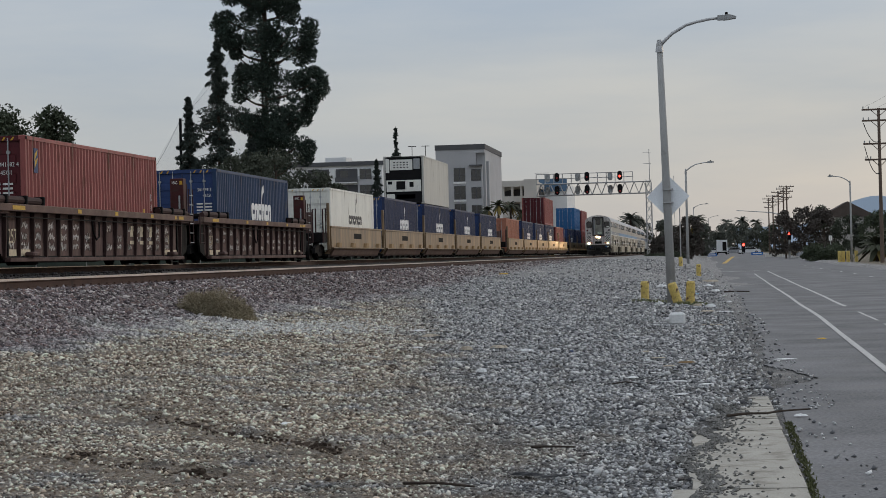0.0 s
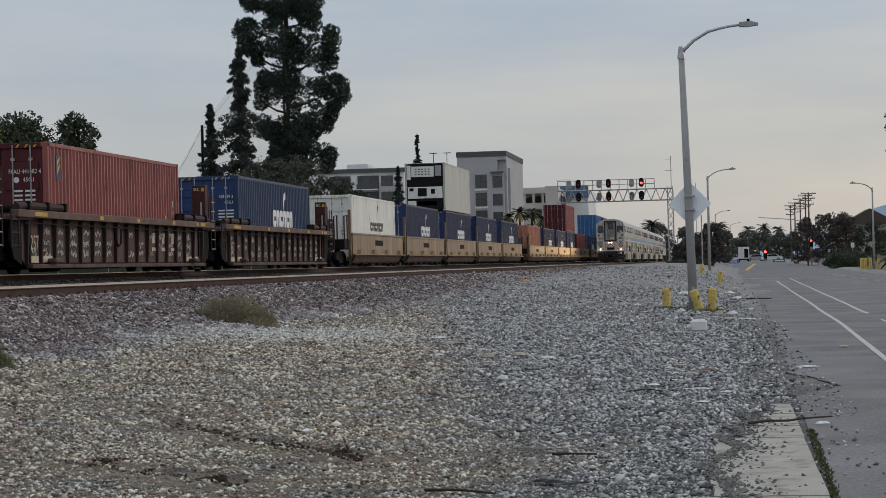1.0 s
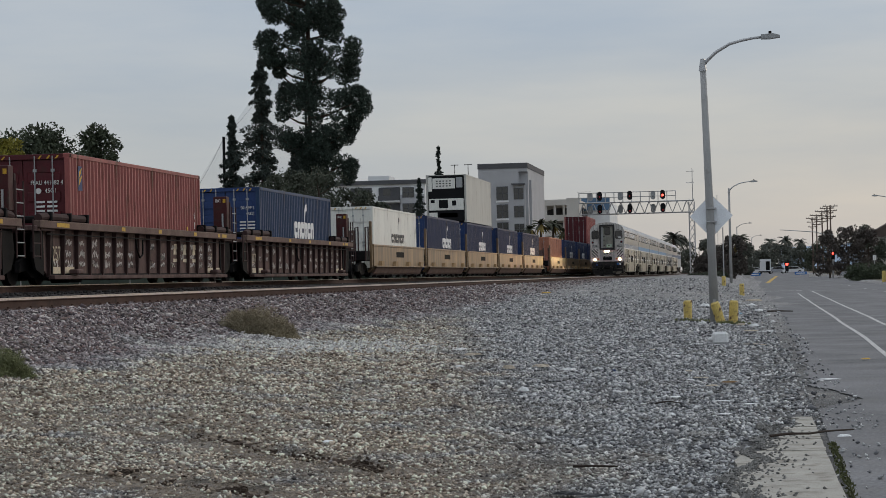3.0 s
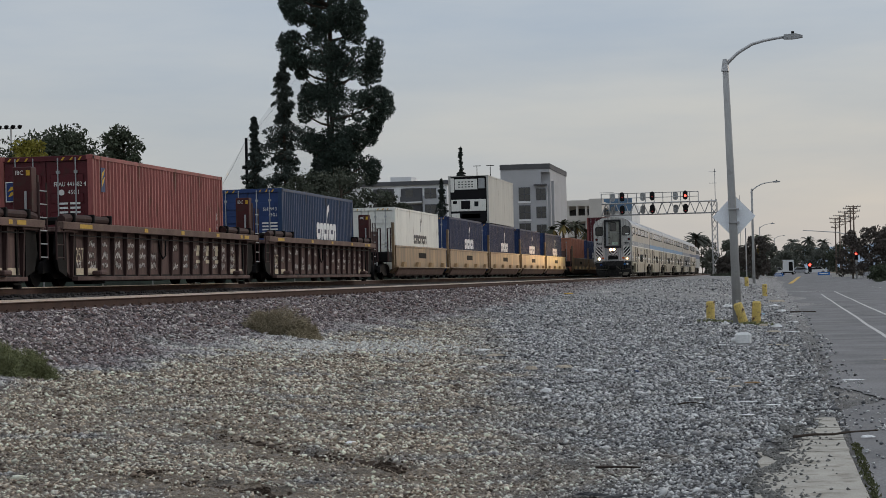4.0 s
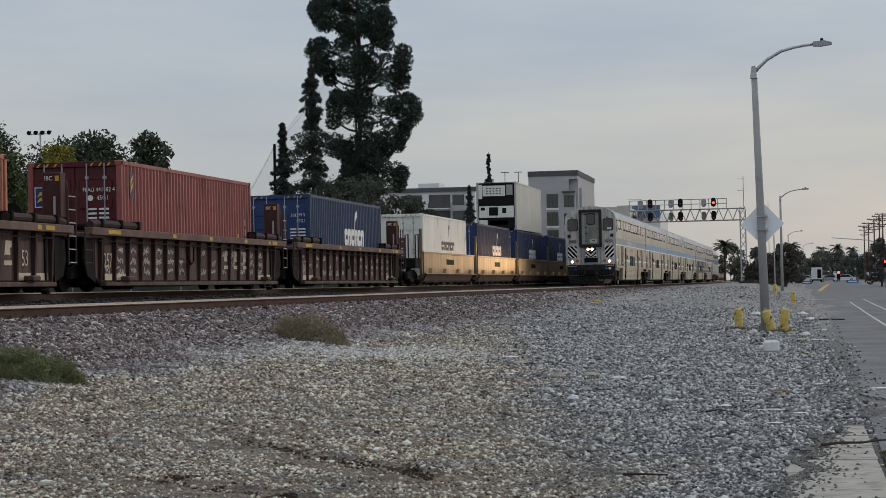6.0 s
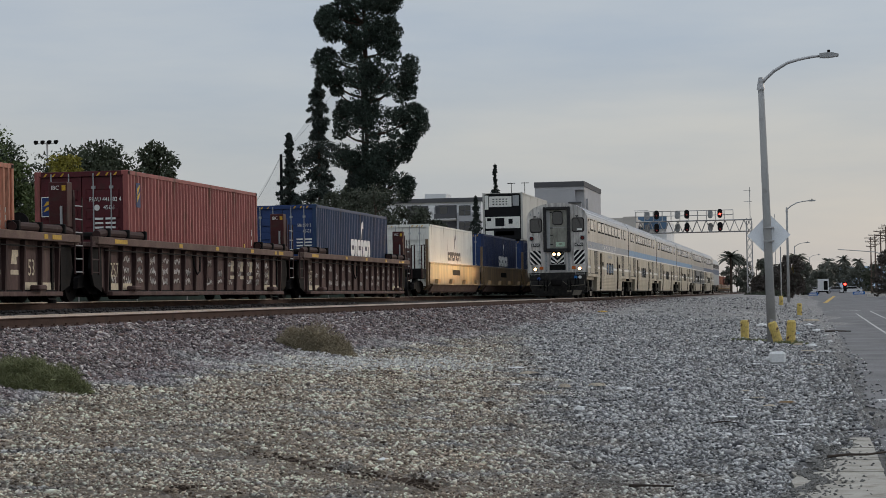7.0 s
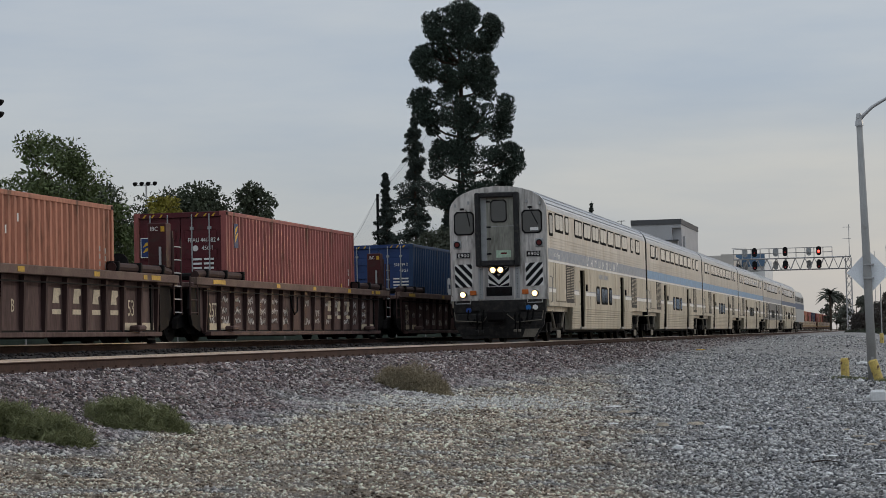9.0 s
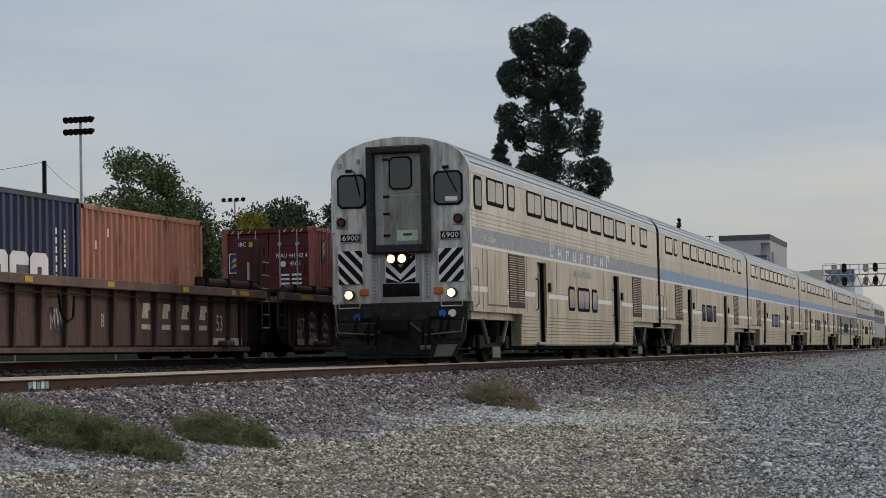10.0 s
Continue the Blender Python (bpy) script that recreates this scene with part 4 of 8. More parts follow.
def scrawl(parent, x, y, z, w, h, seed):
    """A loose chalk squiggle; no letters."""
    rng = random.Random(seed)
    pts, n = [], 16
    for i in range(n):
        pts.append((x, y + w * (i / n - 0.5) + rng.uniform(-0.08, 0.08), z + h * 0.5 * math.sin(i * 2.1 + rng.uniform(-0.6, 0.6))))
    bm = bmesh.new()
    prev = None
    for i, p in enumerate(pts):
        a, b = pts[max(0, i - 1)], pts[min(n - 1, i + 1)]
        dy, dz = b[1] - a[1], b[2] - a[2]
        l = math.hypot(dy, dz) or 1
        ny, nz = -dz / l * 0.021, dy / l * 0.021
        cur = (bm.verts.new((x, p[1] + ny, p[2] + nz)), bm.verts.new((x, p[1] - ny, p[2] - nz)))
        if prev:
            bm.faces.new((prev[0], prev[1], cur[1], cur[0]))
        prev = cur
    bmesh.ops.recalc_face_normals(bm, faces=bm.faces)
    return part("chalk_scrawl", bm, M_CHALK, parent, "pale scrawled paint")


M_BIN = mat("dark_maroon_bin", (0.055, 0.015, 0.015), 0.6, var=0.25, dirt=(0.05, 0.03, 0.025), dirt_amt=0.3)


def well_car(yc, numbers, marks, seed, scrawls=True):
    w = thing("well_car", pose(TRACK_FAR, yc, RAIL), "dark brown ribbed well car with dusty top chord and scrawls", "freight car", "brown well cars")
    E = 8.45
    for s in (-1, 1):
        side = part("side_plate", prism(bmesh.new(), [(-E, 1.6), (-E, 0.62), (-E + 0.35, 0.40), (E - 0.35, 0.40), (E, 0.62), (E, 1.6)], "x", s * 1.28 - 0.02, s * 1.28 + 0.02), M_BROWN, w)
        part("top_chord", bx(s * 1.42 - 0.10, s * 1.42 + 0.10, -9.2, 9.2, 1.56, 1.74, bev=0.012), M_CHORD, w)
        part("bottom_sill", bx(s * 1.40 - 0.08, s * 1.40 + 0.08, -E + 0.3, E - 0.3, 0.36, 0.46, bev=0.012), M_BROWN, w)
        part("grab_line", bx(s * 1.40 - 0.015, s * 1.40 + 0.015, -E, E, 1.42, 1.45), M_DARK, w)
        rib = prism(bmesh.new(), [(0, 0.40), (0.07, 0.46), (0.12, 1.56), (0, 1.56)], "y", -0.04, 0.04)
        if s < 0:
            bmesh.ops.scale(rib, vec=(-1, 1, 1), verts=rib.verts)
            bmesh.ops.reverse_faces(rib, faces=rib.faces)
        first = None
        for k in range(-8, 9):
            m = pose(s * 1.30, k * 1.02, 0)
            if first is None:
                first = part("rib", rib, M_BROWN_RIB, w)
                first.matrix_basis = m
            else:
                shared("rib", first.data, w, m)
        if s > 0:
            for k, wid in ((-7.6, 0.9), (-2.8, 0.30), (0.6, 0.30), (4.3, 0.30), (7.7, 0.55), (7.05, 0.22)):
                part("reflector", bx(1.521, 1.526, k - wid / 2, k + wid / 2, 1.60, 1.70), M_YELLOW, w)
            for k in (-7.65, 7.65):
                part("cream_band", bx(1.304, 1.312, k - 0.4, k + 0.4, 0.48, 0.66), M_CREAM, w)
            for k in (-6.62, 6.62):
                part("cream_band", bx(1.304, 1.312, k - 0.4, k + 0.4, 0.48, 0.66), M_CREAM, w)
                part("jack_pad", bx(1.38, 1.62, k - 0.22, k + 0.22, 0.48, 0.60, bev=0.03), M_BROWN, w)
            for k in range(7):
                part("stencil_bar", bx(1.304, 1.308, -3.9, -3.72, 0.9 + 0.05 * k, 0.92 + 0.05 * k), M_CREAM, w)
            for yy, txt, sz in numbers:
                lettering("car_number", txt, sz, facing_x(1.312, yy, 0.96), M_CREAM, w, 0.8)
            for yy in marks:
                # a company mark as heavy blocks over thin bars
                part("mark_block", prism(bmesh.new(), [(yy - 0.20, 1.04), (yy - 0.12, 1.34), (yy + 0.20, 1.34), (yy + 0.22, 1.22), (yy + 0.10, 1.18), (yy + 0.13, 1.04)], "x", 1.304, 1.308), M_CREAM, w)
                part("mark_bar", bx(1.304, 1.308, yy - 0.22, yy + 0.22, 0.82, 0.92), M_CREAM, w)
            if scrawls:
                rng = random.Random(seed)
                for k in range(-7, 8):
                    if k == 0:
                        continue
                    for zz in (1.25, 0.98, 0.74):
                        if rng.random() < 0.8:
                            scrawl(w, 1.308, k * 1.02 - 0.5 + rng.uniform(-0.05, 0.05), zz, rng.uniform(0.35, 0.62), rng.uniform(0.12, 0.24), seed * 50 + k * 3 + int(zz * 10))
            lever = tube(bmesh.new(), [(1.45, -1.5, 1.42), (1.47, -1.45, 1.1), (1.47, -1.2, 0.92), (1.47, -0.95, 1.0), (1.45, -0.85, 1.4)], 0.025)
            part("brake_hose", lever, M_DARK, w)
    part("well_floor", bx(-1.34, 1.34, -E + 0.3, E - 0.3, 0.40, 0.50), M_DARK, w)
    for s in (-1, 1):
        part("end_deck", bx(-1.45, 1.45, min(s * 8.0, s * 9.3), max(s * 8.0, s * 9.3), 1.50, 1.62, bev=0.02), M_BROWN, w)
        part("end_bulkhead", bx(-1.34, 1.34, s * 7.9 - 0.05, s * 7.9 + 0.05, 0.5, 1.5), M_DARK, w)
        part("drawbar", bx(-0.25, 0.25, min(s * 8.8, s * 10.0), max(s * 8.8, s * 10.0), 0.75, 1.0, bev=0.03), M_DARK, w)
        part("guide_beam", rod(bmesh.new(), (-1.35, s * 7.95, 1.80), (1.4, s * 7.95, 1.80), 0.09, seg=8), M_DARK, w)
        g = part("corner_guide", tube(bmesh.new(), [(1.36, s * 5.5, 1.83), (1.36, s * 5.6, 1.84), (1.36, s * 8.5, 1.84), (1.36, s * 8.9, 1.80)], 0.10, seg=10), M_BROWN_RIB, w)
        for k in (5.6, 6.9, 8.3):
            part("guide_clamp", bx(1.22, 1.50, s * k - 0.06, s * k + 0.06, 1.74, 1.96, bev=0.02), M_DARK, g)
        truck(w, s * 8.3)
        # cut-out arch over the outer wheel
        part("wheel_arch", prism(bmesh.new(), [(s * 8.45, 0.45), (s * 8.45, 1.5), (s * 9.1, 1.5), (s * 9.2, 1.0), (s * 9.0, 0.6)], "x", 1.25, 1.32), M_DARK, w)
        brk = part("brake_gear", bx(0.5, 1.0, s * 5.2 - 0.5, s * 5.2 + 0.5, 0.28, 0.40, bev=0.03), M_DARK, w)
    # ladder and connector bin at the far end
    for s in (1, -1):
        lad = part("ladder", rod(bmesh.new(), (1.45, s * 9.0, 0.85), (1.45, s * 9.0, 2.6 if s > 0 else 1.75), 0.022, seg=6), M_BROWN_RIB, w)
        part("ladder_rail", rod(bmesh.new(), (1.45, s * 9.5, 0.85), (1.45, s * 9.5, 2.6 if s > 0 else 1.75), 0.022, seg=6), M_BROWN_RIB, lad)
        for k in range(6 if s > 0 else 3):
            part("rung", rod(bmesh.new(), (1.45, s * 9.0, 0.9 + 0.3 * k), (1.45, s * 9.5, 0.9 + 0.3 * k), 0.016, seg=6), M_GREYPAINT if s > 0 else M_BROWN_RIB, lad)
    part("stair_post", bx(1.2, 1.3, 9.35, 9.45, 1.62, 2.78, bev=0.01), M_BROWN_RIB, w)
    bn = part("connector_bin", bx(0.84, 1.28, 9.0, 9.35, 1.92, 2.95, bev=0.02), M_BIN, w, "maroon connector bin lettered IBC")
    lettering("bin_letters", "IBC", 0.14, facing_back(1.0, 8.996, 2.81), M_LETTER, bn, 0.9)
    part("bin_mark", bx(1.16, 1.25, 8.992, 9.0, 2.75, 2.87), M_YELLOW, bn)
    part("bin_grip", rod(bmesh.new(), (1.15, 8.97, 1.95), (1.15, 8.97, 2.4), 0.03, seg=6), M_GREYPAINT, bn)
    part("brake_wheel", rod(bmesh.new(), (-0.4, -9.25, 2.1), (-0.4, -9.3, 2.1), 0.25, seg=16), M_DARK, w)
    part("brake_post", bx(-0.45, -0.35, -9.25, -9.15, 1.6, 2.1), M_DARK, w)
    for k in range(3):
        part("coil_spring", rod(bmesh.new(), (1.16, 8.3, 0.2 + 0.12 * k), (1.16, 8.3, 0.28 + 0.12 * k), 0.10, seg=10), M_DARK, w)
    return w


well_car(34.95, [(6.70, "53", 0.5), (0.66, "B", 0.36)], (2.72, 3.74, 4.76, 5.76), 1, scrawls=False)
scrawl(bpy.data.objects["well_car"], 1.308, -1.2, 1.0, 0.7, 0.55, 77)
well_car(54.55, [(-7.52, "257", 0.5), (6.86, "3", 0.4)], (2.85, 3.87, 4.89), 2)
well_car(74.45, [(-7.50, "257", 0.48)], (), 3)
well_car(15.0, [], (), 4)


M_PALEOCHRE = mat("pale_ochre_paint", (0.31, 0.205, 0.105), 0.6, var=0.25, scale=4)


def ochre_unit(y0, y1, first, last):
    """One unit of an articulated well car, side panels with small brackets along the foot."""
    yc = (y0 + y1) / 2
    h = (y1 - y0) / 2
    u = thing("well_unit", pose(TRACK_FAR, yc, RAIL), "ochre painted articulated well car unit with dirty sides", "freight car", "ochre well car units")
    for s in (-1, 1):
        pts = [(s * 1.22, 0.50), (s * 1.48, 0.80), (s * 1.48, 1.72), (s * 1.40, 1.72), (s * 1.40, 0.85), (s * 1.16, 0.55)]
        part("side_panel", prism(bmesh.new(), pts if s > 0 else pts[::-1], "y", -h + 0.7, h - 0.7), M_TAN, u)
        part("top_lip", bx(s * 1.46 - 0.06, s * 1.46 + 0.06, -h + 0.6, h - 0.6, 1.66, 1.74, bev=0.01), M_TAN, u)
        for k in range(4):
            yy = -h + 2.2 + k * (2 * h - 4.4) / 3
            part("bracket", prism(bmesh.new(), [(yy - 0.38, 0.79), (yy - 0.22, 1.0), (yy + 0.3, 1.0), (yy + 0.38, 0.79)], "x", s * 1.48 if s > 0 else -1.62, s * 1.62 if s > 0 else -1.48), M_PALEOCHRE, u)
        part("ledge", bx(*sorted((s * 1.47, s * 1.60)), -h + 0.65, h - 0.65, 0.74, 0.79, bev=0.01), M_TAN, u)
        skirt = [(s * 1.24, 0.36), (s * 1.36, 0.46), (s * 1.50, 0.74), (s * 1.44, 0.74), (s * 1.20, 0.42)]
        part("lower_skirt", prism(bmesh.new(), skirt, "y", -h + 1.3, h - 1.3), M_CHORD, u)
        for k in range(7):
            yy = -h + 1.5 + k * (2 * h - 3.0) / 6
            part("drain_lug", bx(*sorted((s * 1.24, s * 1.42)), yy - 0.10, yy + 0.10, 0.30, 0.40), M_DARK, u)
        part("end_post", bx(s * 1.38 - 0.06, s * 1.38 + 0.06, -h + 0.45, -h + 0.62, 0.7, 2.75, bev=0.015), M_TAN, u)
        part("sill_rail", bx(s * 1.24 - 0.05, s * 1.24 + 0.05, -h + 0.8, h - 0.8, 0.36, 0.48), M_DARK, u)
    part("data_panel", bx(1.482, 1.487, -1.2, 0.9, 1.20, 1.45), M_DARK, u)
    part("well_floor", bx(-1.2, 1.2, -h + 0.7, h - 0.7, 0.42, 0.52), M_DARK, u)
    truck(u, -h)
    if last:
        truck(u, h)
    part("end_platform", bx(-1.35, 1.35, -h - 0.5, -h + 0.75, 1.0, 1.45, bev=0.04), M_DARK, u)
    part("end_platform", bx(-1.35, 1.35, h - 0.75, h + 0.3, 1.0, 1.45, bev=0.04), M_DARK, u)
    if first:
        for xx in (0.9, 1.35):
            part("hand_rail", tube(bmesh.new(), [(xx, -h - 0.6, 1.0), (xx, -h - 0.6, 2.45), (xx, -h + 0.1, 2.5), (xx, -h + 0.1, 1.2)], 0.03), M_BROWN_RIB, u)
        part("brake_stand", bx(0.3, 0.8, -h - 0.2, -h + 0.1, 1.4, 2.35, bev=0.03), M_BROWN, u)
    return u


for base, n in ((87.9, 5), (171.8, 5), (255.0, 4), (322.0, 5), (407.0, 5)):
    for i in range(n):
        ochre_unit(base + 15.62 * i, base + 15.62 * (i + 1), i == 0, i == n - 1)

# ---- passenger train; every car's origin is its front foot on the rail head ----
HALF = 1.59
ROOF_ARC = [(1.59, 4.20), (1.57, 4.36), (1.50, 4.51), (1.36, 4.67), (1.14, 4.81), (0.81, 4.93), (0.42, 5.0), (0.0, 5.03)]


def side_window(car, y0, y1, z0, z1, split=True, glass=None, s=1):
    """A rubber-framed pane set in the side, with a slim bar."""
    x0, x1 = sorted((s * HALF, s * (HALF + 0.012)))
    bm = bmesh.new()
    r = 0.09
    pts = [(y0 + r, z0), (y1 - r, z0), (y1, z0 + r), (y1, z1 - r), (y1 - r, z1), (y0 + r, z1), (y0, z1 - r), (y0, z0 + r)]
    fr = part("window_frame", prism(bm, pts, "x", x0, x1), M_RUBBER, car)
    x2, x3 = sorted((s * (HALF + 0.012), s * (HALF + 0.016)))
    d = 0.085
    spans = [(y0 + d, (y0 + y1) / 2 - 0.02), ((y0 + y1) / 2 + 0.02, y1 - d - 0.05)] if split else [(y0 + d, y1 - d)]
    for a, b in spans:
        pp = [(a + 0.05, z0 + d), (b - 0.05, z0 + d), (b, z0 + d + 0.05), (b, z1 - d - 0.05), (b - 0.05, z1 - d), (a + 0.05, z1 - d), (a, z1 - d - 0.05), (a, z0 + d + 0.05)]
        part("pane", prism(bmesh.new(), pp, "x", x2, x3), glass or M_PALEGLASS, fr)


M_DAMPER = mat("dusty_damper_paint", (0.14, 0.125, 0.10), 0.7, var=0.3)


axles = []


def coach_truck(car, y):
    t = part("truck_frame", bx(-1.15, 1.15, y - 1.5, y + 1.5, 0.42, 0.60, bev=0.04), M_DARK, car)
    for s in (-1, 1):
        part("side_beam", prism(bmesh.new(), [(y - 1.75, 0.35), (y - 1.6, 0.62), (y - 0.6, 0.62), (y - 0.4, 0.45), (y + 0.4, 0.45), (y + 0.6, 0.62), (y + 1.6, 0.62), (y + 1.75, 0.35)], "x", s * 1.2 - 0.07, s * 1.2 + 0.07), M_DARK, t)
        for k in (-1.27, 1.27):
            part("journal_box", bx(s * 1.26 - 0.1, s * 1.26 + 0.1, y + k - 0.2, y + k + 0.2, 0.30, 0.62, bev=0.03), M_DARK, t)
        part("air_spring", rod(bmesh.new(), (s * 1.2, y, 0.6), (s * 1.2, y, 0.92), 0.28, seg=12), M_RUBBER, t)
        part("damper", rod(bmesh.new(), (s * 1.36, y + 0.7, 0.45), (s * 1.36, y + 1.25, 1.0), 0.055, seg=8), M_DAMPER, t)
        part("damper", rod(bmesh.new(), (s * 1.36, y - 0.7, 0.45), (s * 1.36, y - 1.25, 1.0), 0.055, seg=8), M_DAMPER, t)
        part("sand_plate", bx(s * 1.40 - 0.02, s * 1.40 + 0.02, y - 0.45, y + 0.3, 0.10, 0.36, bev=0.015), M_DAMPER, t)
    for k in (-1.27, 1.27):
        axles.append((car, wheelset(car, y + k, r=0.46, lift=0.0), y + k))


def coach(y_front, kind):
    """kind: cab, coach, lounge, business."""
    words = {"cab": "stainless double-deck cab car with black and white chevrons and lit headlights", "coach": "stainless double-deck passenger coach with faded blue band",
             "lounge": "grey double-deck cafe coach with dark lower side", "business": "stainless double-deck coach with dark blue band"}
    car = thing("passenger_car", pose(TRACK_NEAR, y_front, RAIL), words[kind], "train car", "passenger train")
    F, B = (0.15 if kind == "cab" else 0.26), 25.62
    # the cab's band is blue greyed by reflection, put into its colour
    band = {"cab": M_WORN_SHEEN, "coach": M_BLUE, "lounge": M_WORN_SHEEN, "business": M_DKBLUE}[kind]
    upper = [(HALF, 2.55), (HALF, 4.20), (-HALF, 4.20), (-HALF, 2.55)]
    part("upper_body", prism(bmesh.new(), upper, "y", F, B), M_SIDE, car)
    arc = ROOF_ARC + [(-x, z) for x, z in ROOF_ARC[-2::-1]]
    rf = part("roof", prism(bmesh.new(), arc, "y", F, B), M_ROOF, car, smooth=False)
    for s in (-1, 1):
        for (x, z), (x2, z2) in zip(ROOF_ARC[1:6], ROOF_ARC[2:7]):
            xm, zm = (x + x2) / 2, (z + z2) / 2
            part("roof_rib", rod(bmesh.new(), (s * xm, F + 0.1, zm), (s * xm, B - 0.1, zm), 0.022, seg=5), M_ROOF, rf)
        part("gutter", bx(s * HALF - 0.015, s * HALF + 0.015, F, B, 4.19, 4.22), M_SIDE, rf)
    for k in (5.0, 12.5, 20.0):
        part("roof_vent", bx(-0.35, 0.35, k, k + 0.9, 5.0, 5.06, bev=0.02), M_ROOF, rf)
    part("core", bx(-1.40, 1.40, F, B, 0.98, 2.56), M_LOWER, car)
    part("underframe", bx(-1.2, 1.2, 4.9, 20.9, 0.30, 0.98), M_DARK, car)
    low = M_LOWER if kind != "lounge" else mat("dark_grey_lower_side", (0.10, 0.105, 0.11), 0.4, metal=0.3, var=0.2)
    for s in (-1, 1):
        x0, x1 = sorted((s * 1.40, s * HALF))
        for a, b in ((F, 6.71), (7.75, 17.22), (18.26, B)):
            part("lower_side", bx(x0, x1, a, b, 1.14, 2.552), low, car)
        part("door_lintel", bx(x0, x1, 6.71, 7.75, 2.47, 2.552), M_LOWER, car)
        part("door_lintel", bx(x0, x1, 17.22, 18.26, 2.47, 2.552), M_LOWER, car)
        for a in (6.71, 17.22):
            xd = sorted((s * 1.41, s * 1.44))
            d = part("side_door", bx(xd[0], xd[1], a + 0.02, a + 1.02, 0.47, 2.46), M_LOWER, car)
            xg = sorted((s * 1.44, s * 1.446))
            for k in (0.12, 0.58):
                part("door_pane", bx(xg[0], xg[1], a + k, a + k + 0.2, 1.35, 2.2), M_PALEGLASS, d)
            xj = sorted((s * 1.43, s * 1.62))
            part("door_step", bx(xj[0], xj[1], a, a + 1.04, 0.40, 0.47, bev=0.01), M_SILVER, d)
            part("door_seal", bx(xj[0], xj[1] - 0.09 if s > 0 else xj[1], a + 0.98, a + 1.04, 0.48, 2.46), M_RUBBER, d)
            part("door_jamb", bx(1.49 if s > 0 else -1.545, 1.545 if s > 0 else -1.49, a + 0.98, a + 1.04, 0.48, 2.46), M_DAMPER, d)
            part("grab_iron", tube(bmesh.new(), [(s * 1.60, a - 0.25, 1.25), (s * 1.66, a - 0.25, 1.3), (s * 1.66, a - 0.25, 2.0), (s * 1.60, a - 0.25, 2.05)], 0.018), M_DARK, d)
            part("switch_box", bx(*sorted((s * HALF, s * (HALF + 0.05))), a + 1.25, a + 1.42, 1.75, 1.98), M_DARK, d)
        # fluted skirt between the trucks, leaning in below
        for a, b in ((4.95, 6.69), (7.77, 17.2), (18.28, 19.1 + 1.6)):
            sk = bmesh.new()
            n = 9
            zs = [1.14 - i * 0.76 / n for i in range(n + 1)]
            pts = []
            for i, z in enumerate(zs[:-1]):
                xx = s * (HALF - 0.005 * i)
                pts += [(xx, z), (xx, z - 0.045), (xx - s * 0.025, z - 0.055), (xx - s * 0.025, z - 0.08)]
            pts += [(s * 1.30, 0.38), (s * 1.30, 1.14)]
            prism(sk, pts, "y", a, b)
            part("fluted_skirt", sk, M_LOWER, car)
        xr = sorted((s * HALF, s * (HALF + 0.014)))
        for z in (3.05, 3.15, 3.25, 3.35):
            part("side_rib", bx(xr[0], xr[1], F, B, z, z + 0.035), M_SIDE, car)
        xb = sorted((s * HALF, s * (HALF + 0.004)))
        part("colour_band", bx(xb[0], xb[1], F, B, 2.64, 3.0), band, car)
        part("white_line", bx(xb[0], xb[1], F, B, 2.56, 2.62), M_LETTER, car)
        for a, b in ((F, 3.55), (5.28, 6.4), (8.0, 10.45), (14.7, 16.9), (18.6, B)):
            part("white_line", bx(xb[0], xb[1], a, b, 1.58, 1.70), M_LETTER, car)
            part("grey_line", bx(xb[0], xb[1], a, b, 1.705, 1.735), M_WORN_SHEEN, car)
        # upper windows
        g = M_GLASS if kind in ("lounge", "business") else M_PALEGLASS
        if kind == "cab":
            side_window(car, 0.35, 1.1, 3.4, 4.15, False, M_GLASS, s)
        side_window(car, 1.54, 3.2, 3.57, 4.22, True, g, s)
        side_window(car, 3.57, 4.34, 3.57, 4.22, False, g, s)
        if kind in ("lounge", "business"):
            for k in range(7):
                side_window(car, 5.0 + 2.04 * k, 6.98 + 2.04 * k, 3.5, 4.22, False, g, s)
        else:
            for k in range(7 if s > 0 else 0):
                side_window(car, 5.64 + 2.035 * k, 7.33 + 2.035 * k, 3.57, 4.22, True, g, s)
        side_window(car, 20.6, 21.3, 3.57, 4.22, False, g, s)
        side_window(car, 22.2, 23.6, 3.57, 4.22, True, g, s)
        for a, b in ((10.51, 11.35), (11.75, 13.43), (13.8, 14.6)):
            side_window(car, a, b, 1.31, 1.97, b - a > 1, M_GLASS, s)
        # louvres and service panels
        for y0 in (3.62, 20.6):
            lv = part("louvre_frame", bx(xr[0], xr[1], y0 - 0.05, y0 + 1.6, 1.28, 2.54), M_BLACK, car)
            for i in range(20 if s > 0 else 0):
                for q0, q1 in ((0.0, 0.7), (0.82, 1.52)):
                    part("slat", bx(*sorted((s * (HALF + 0.014), s * (HALF + 0.022))), y0 + q0, y0 + q1, 1.42 + i * 0.055, 1.437 + i * 0.055), M_LOWER, lv)
        for k in (F + 0.9, 5.45, 9.0, 15.6, 19.6, 24.4):
            part("panel_seam", bx(*sorted((s * HALF, s * (HALF + 0.003))), k, k + 0.035, 1.2, 2.55), M_DAMPER, car)
        part("service_panel_edge", bx(*sorted((s * HALF, s * (HALF + 0.004))), 1.45, 3.42, 1.28, 2.545), M_DAMPER, car)
        part("service_panel", bx(*sorted((s * HALF, s * (HALF + 0.008))), 1.49, 3.38, 1.32, 2.54), M_LOWER, car)
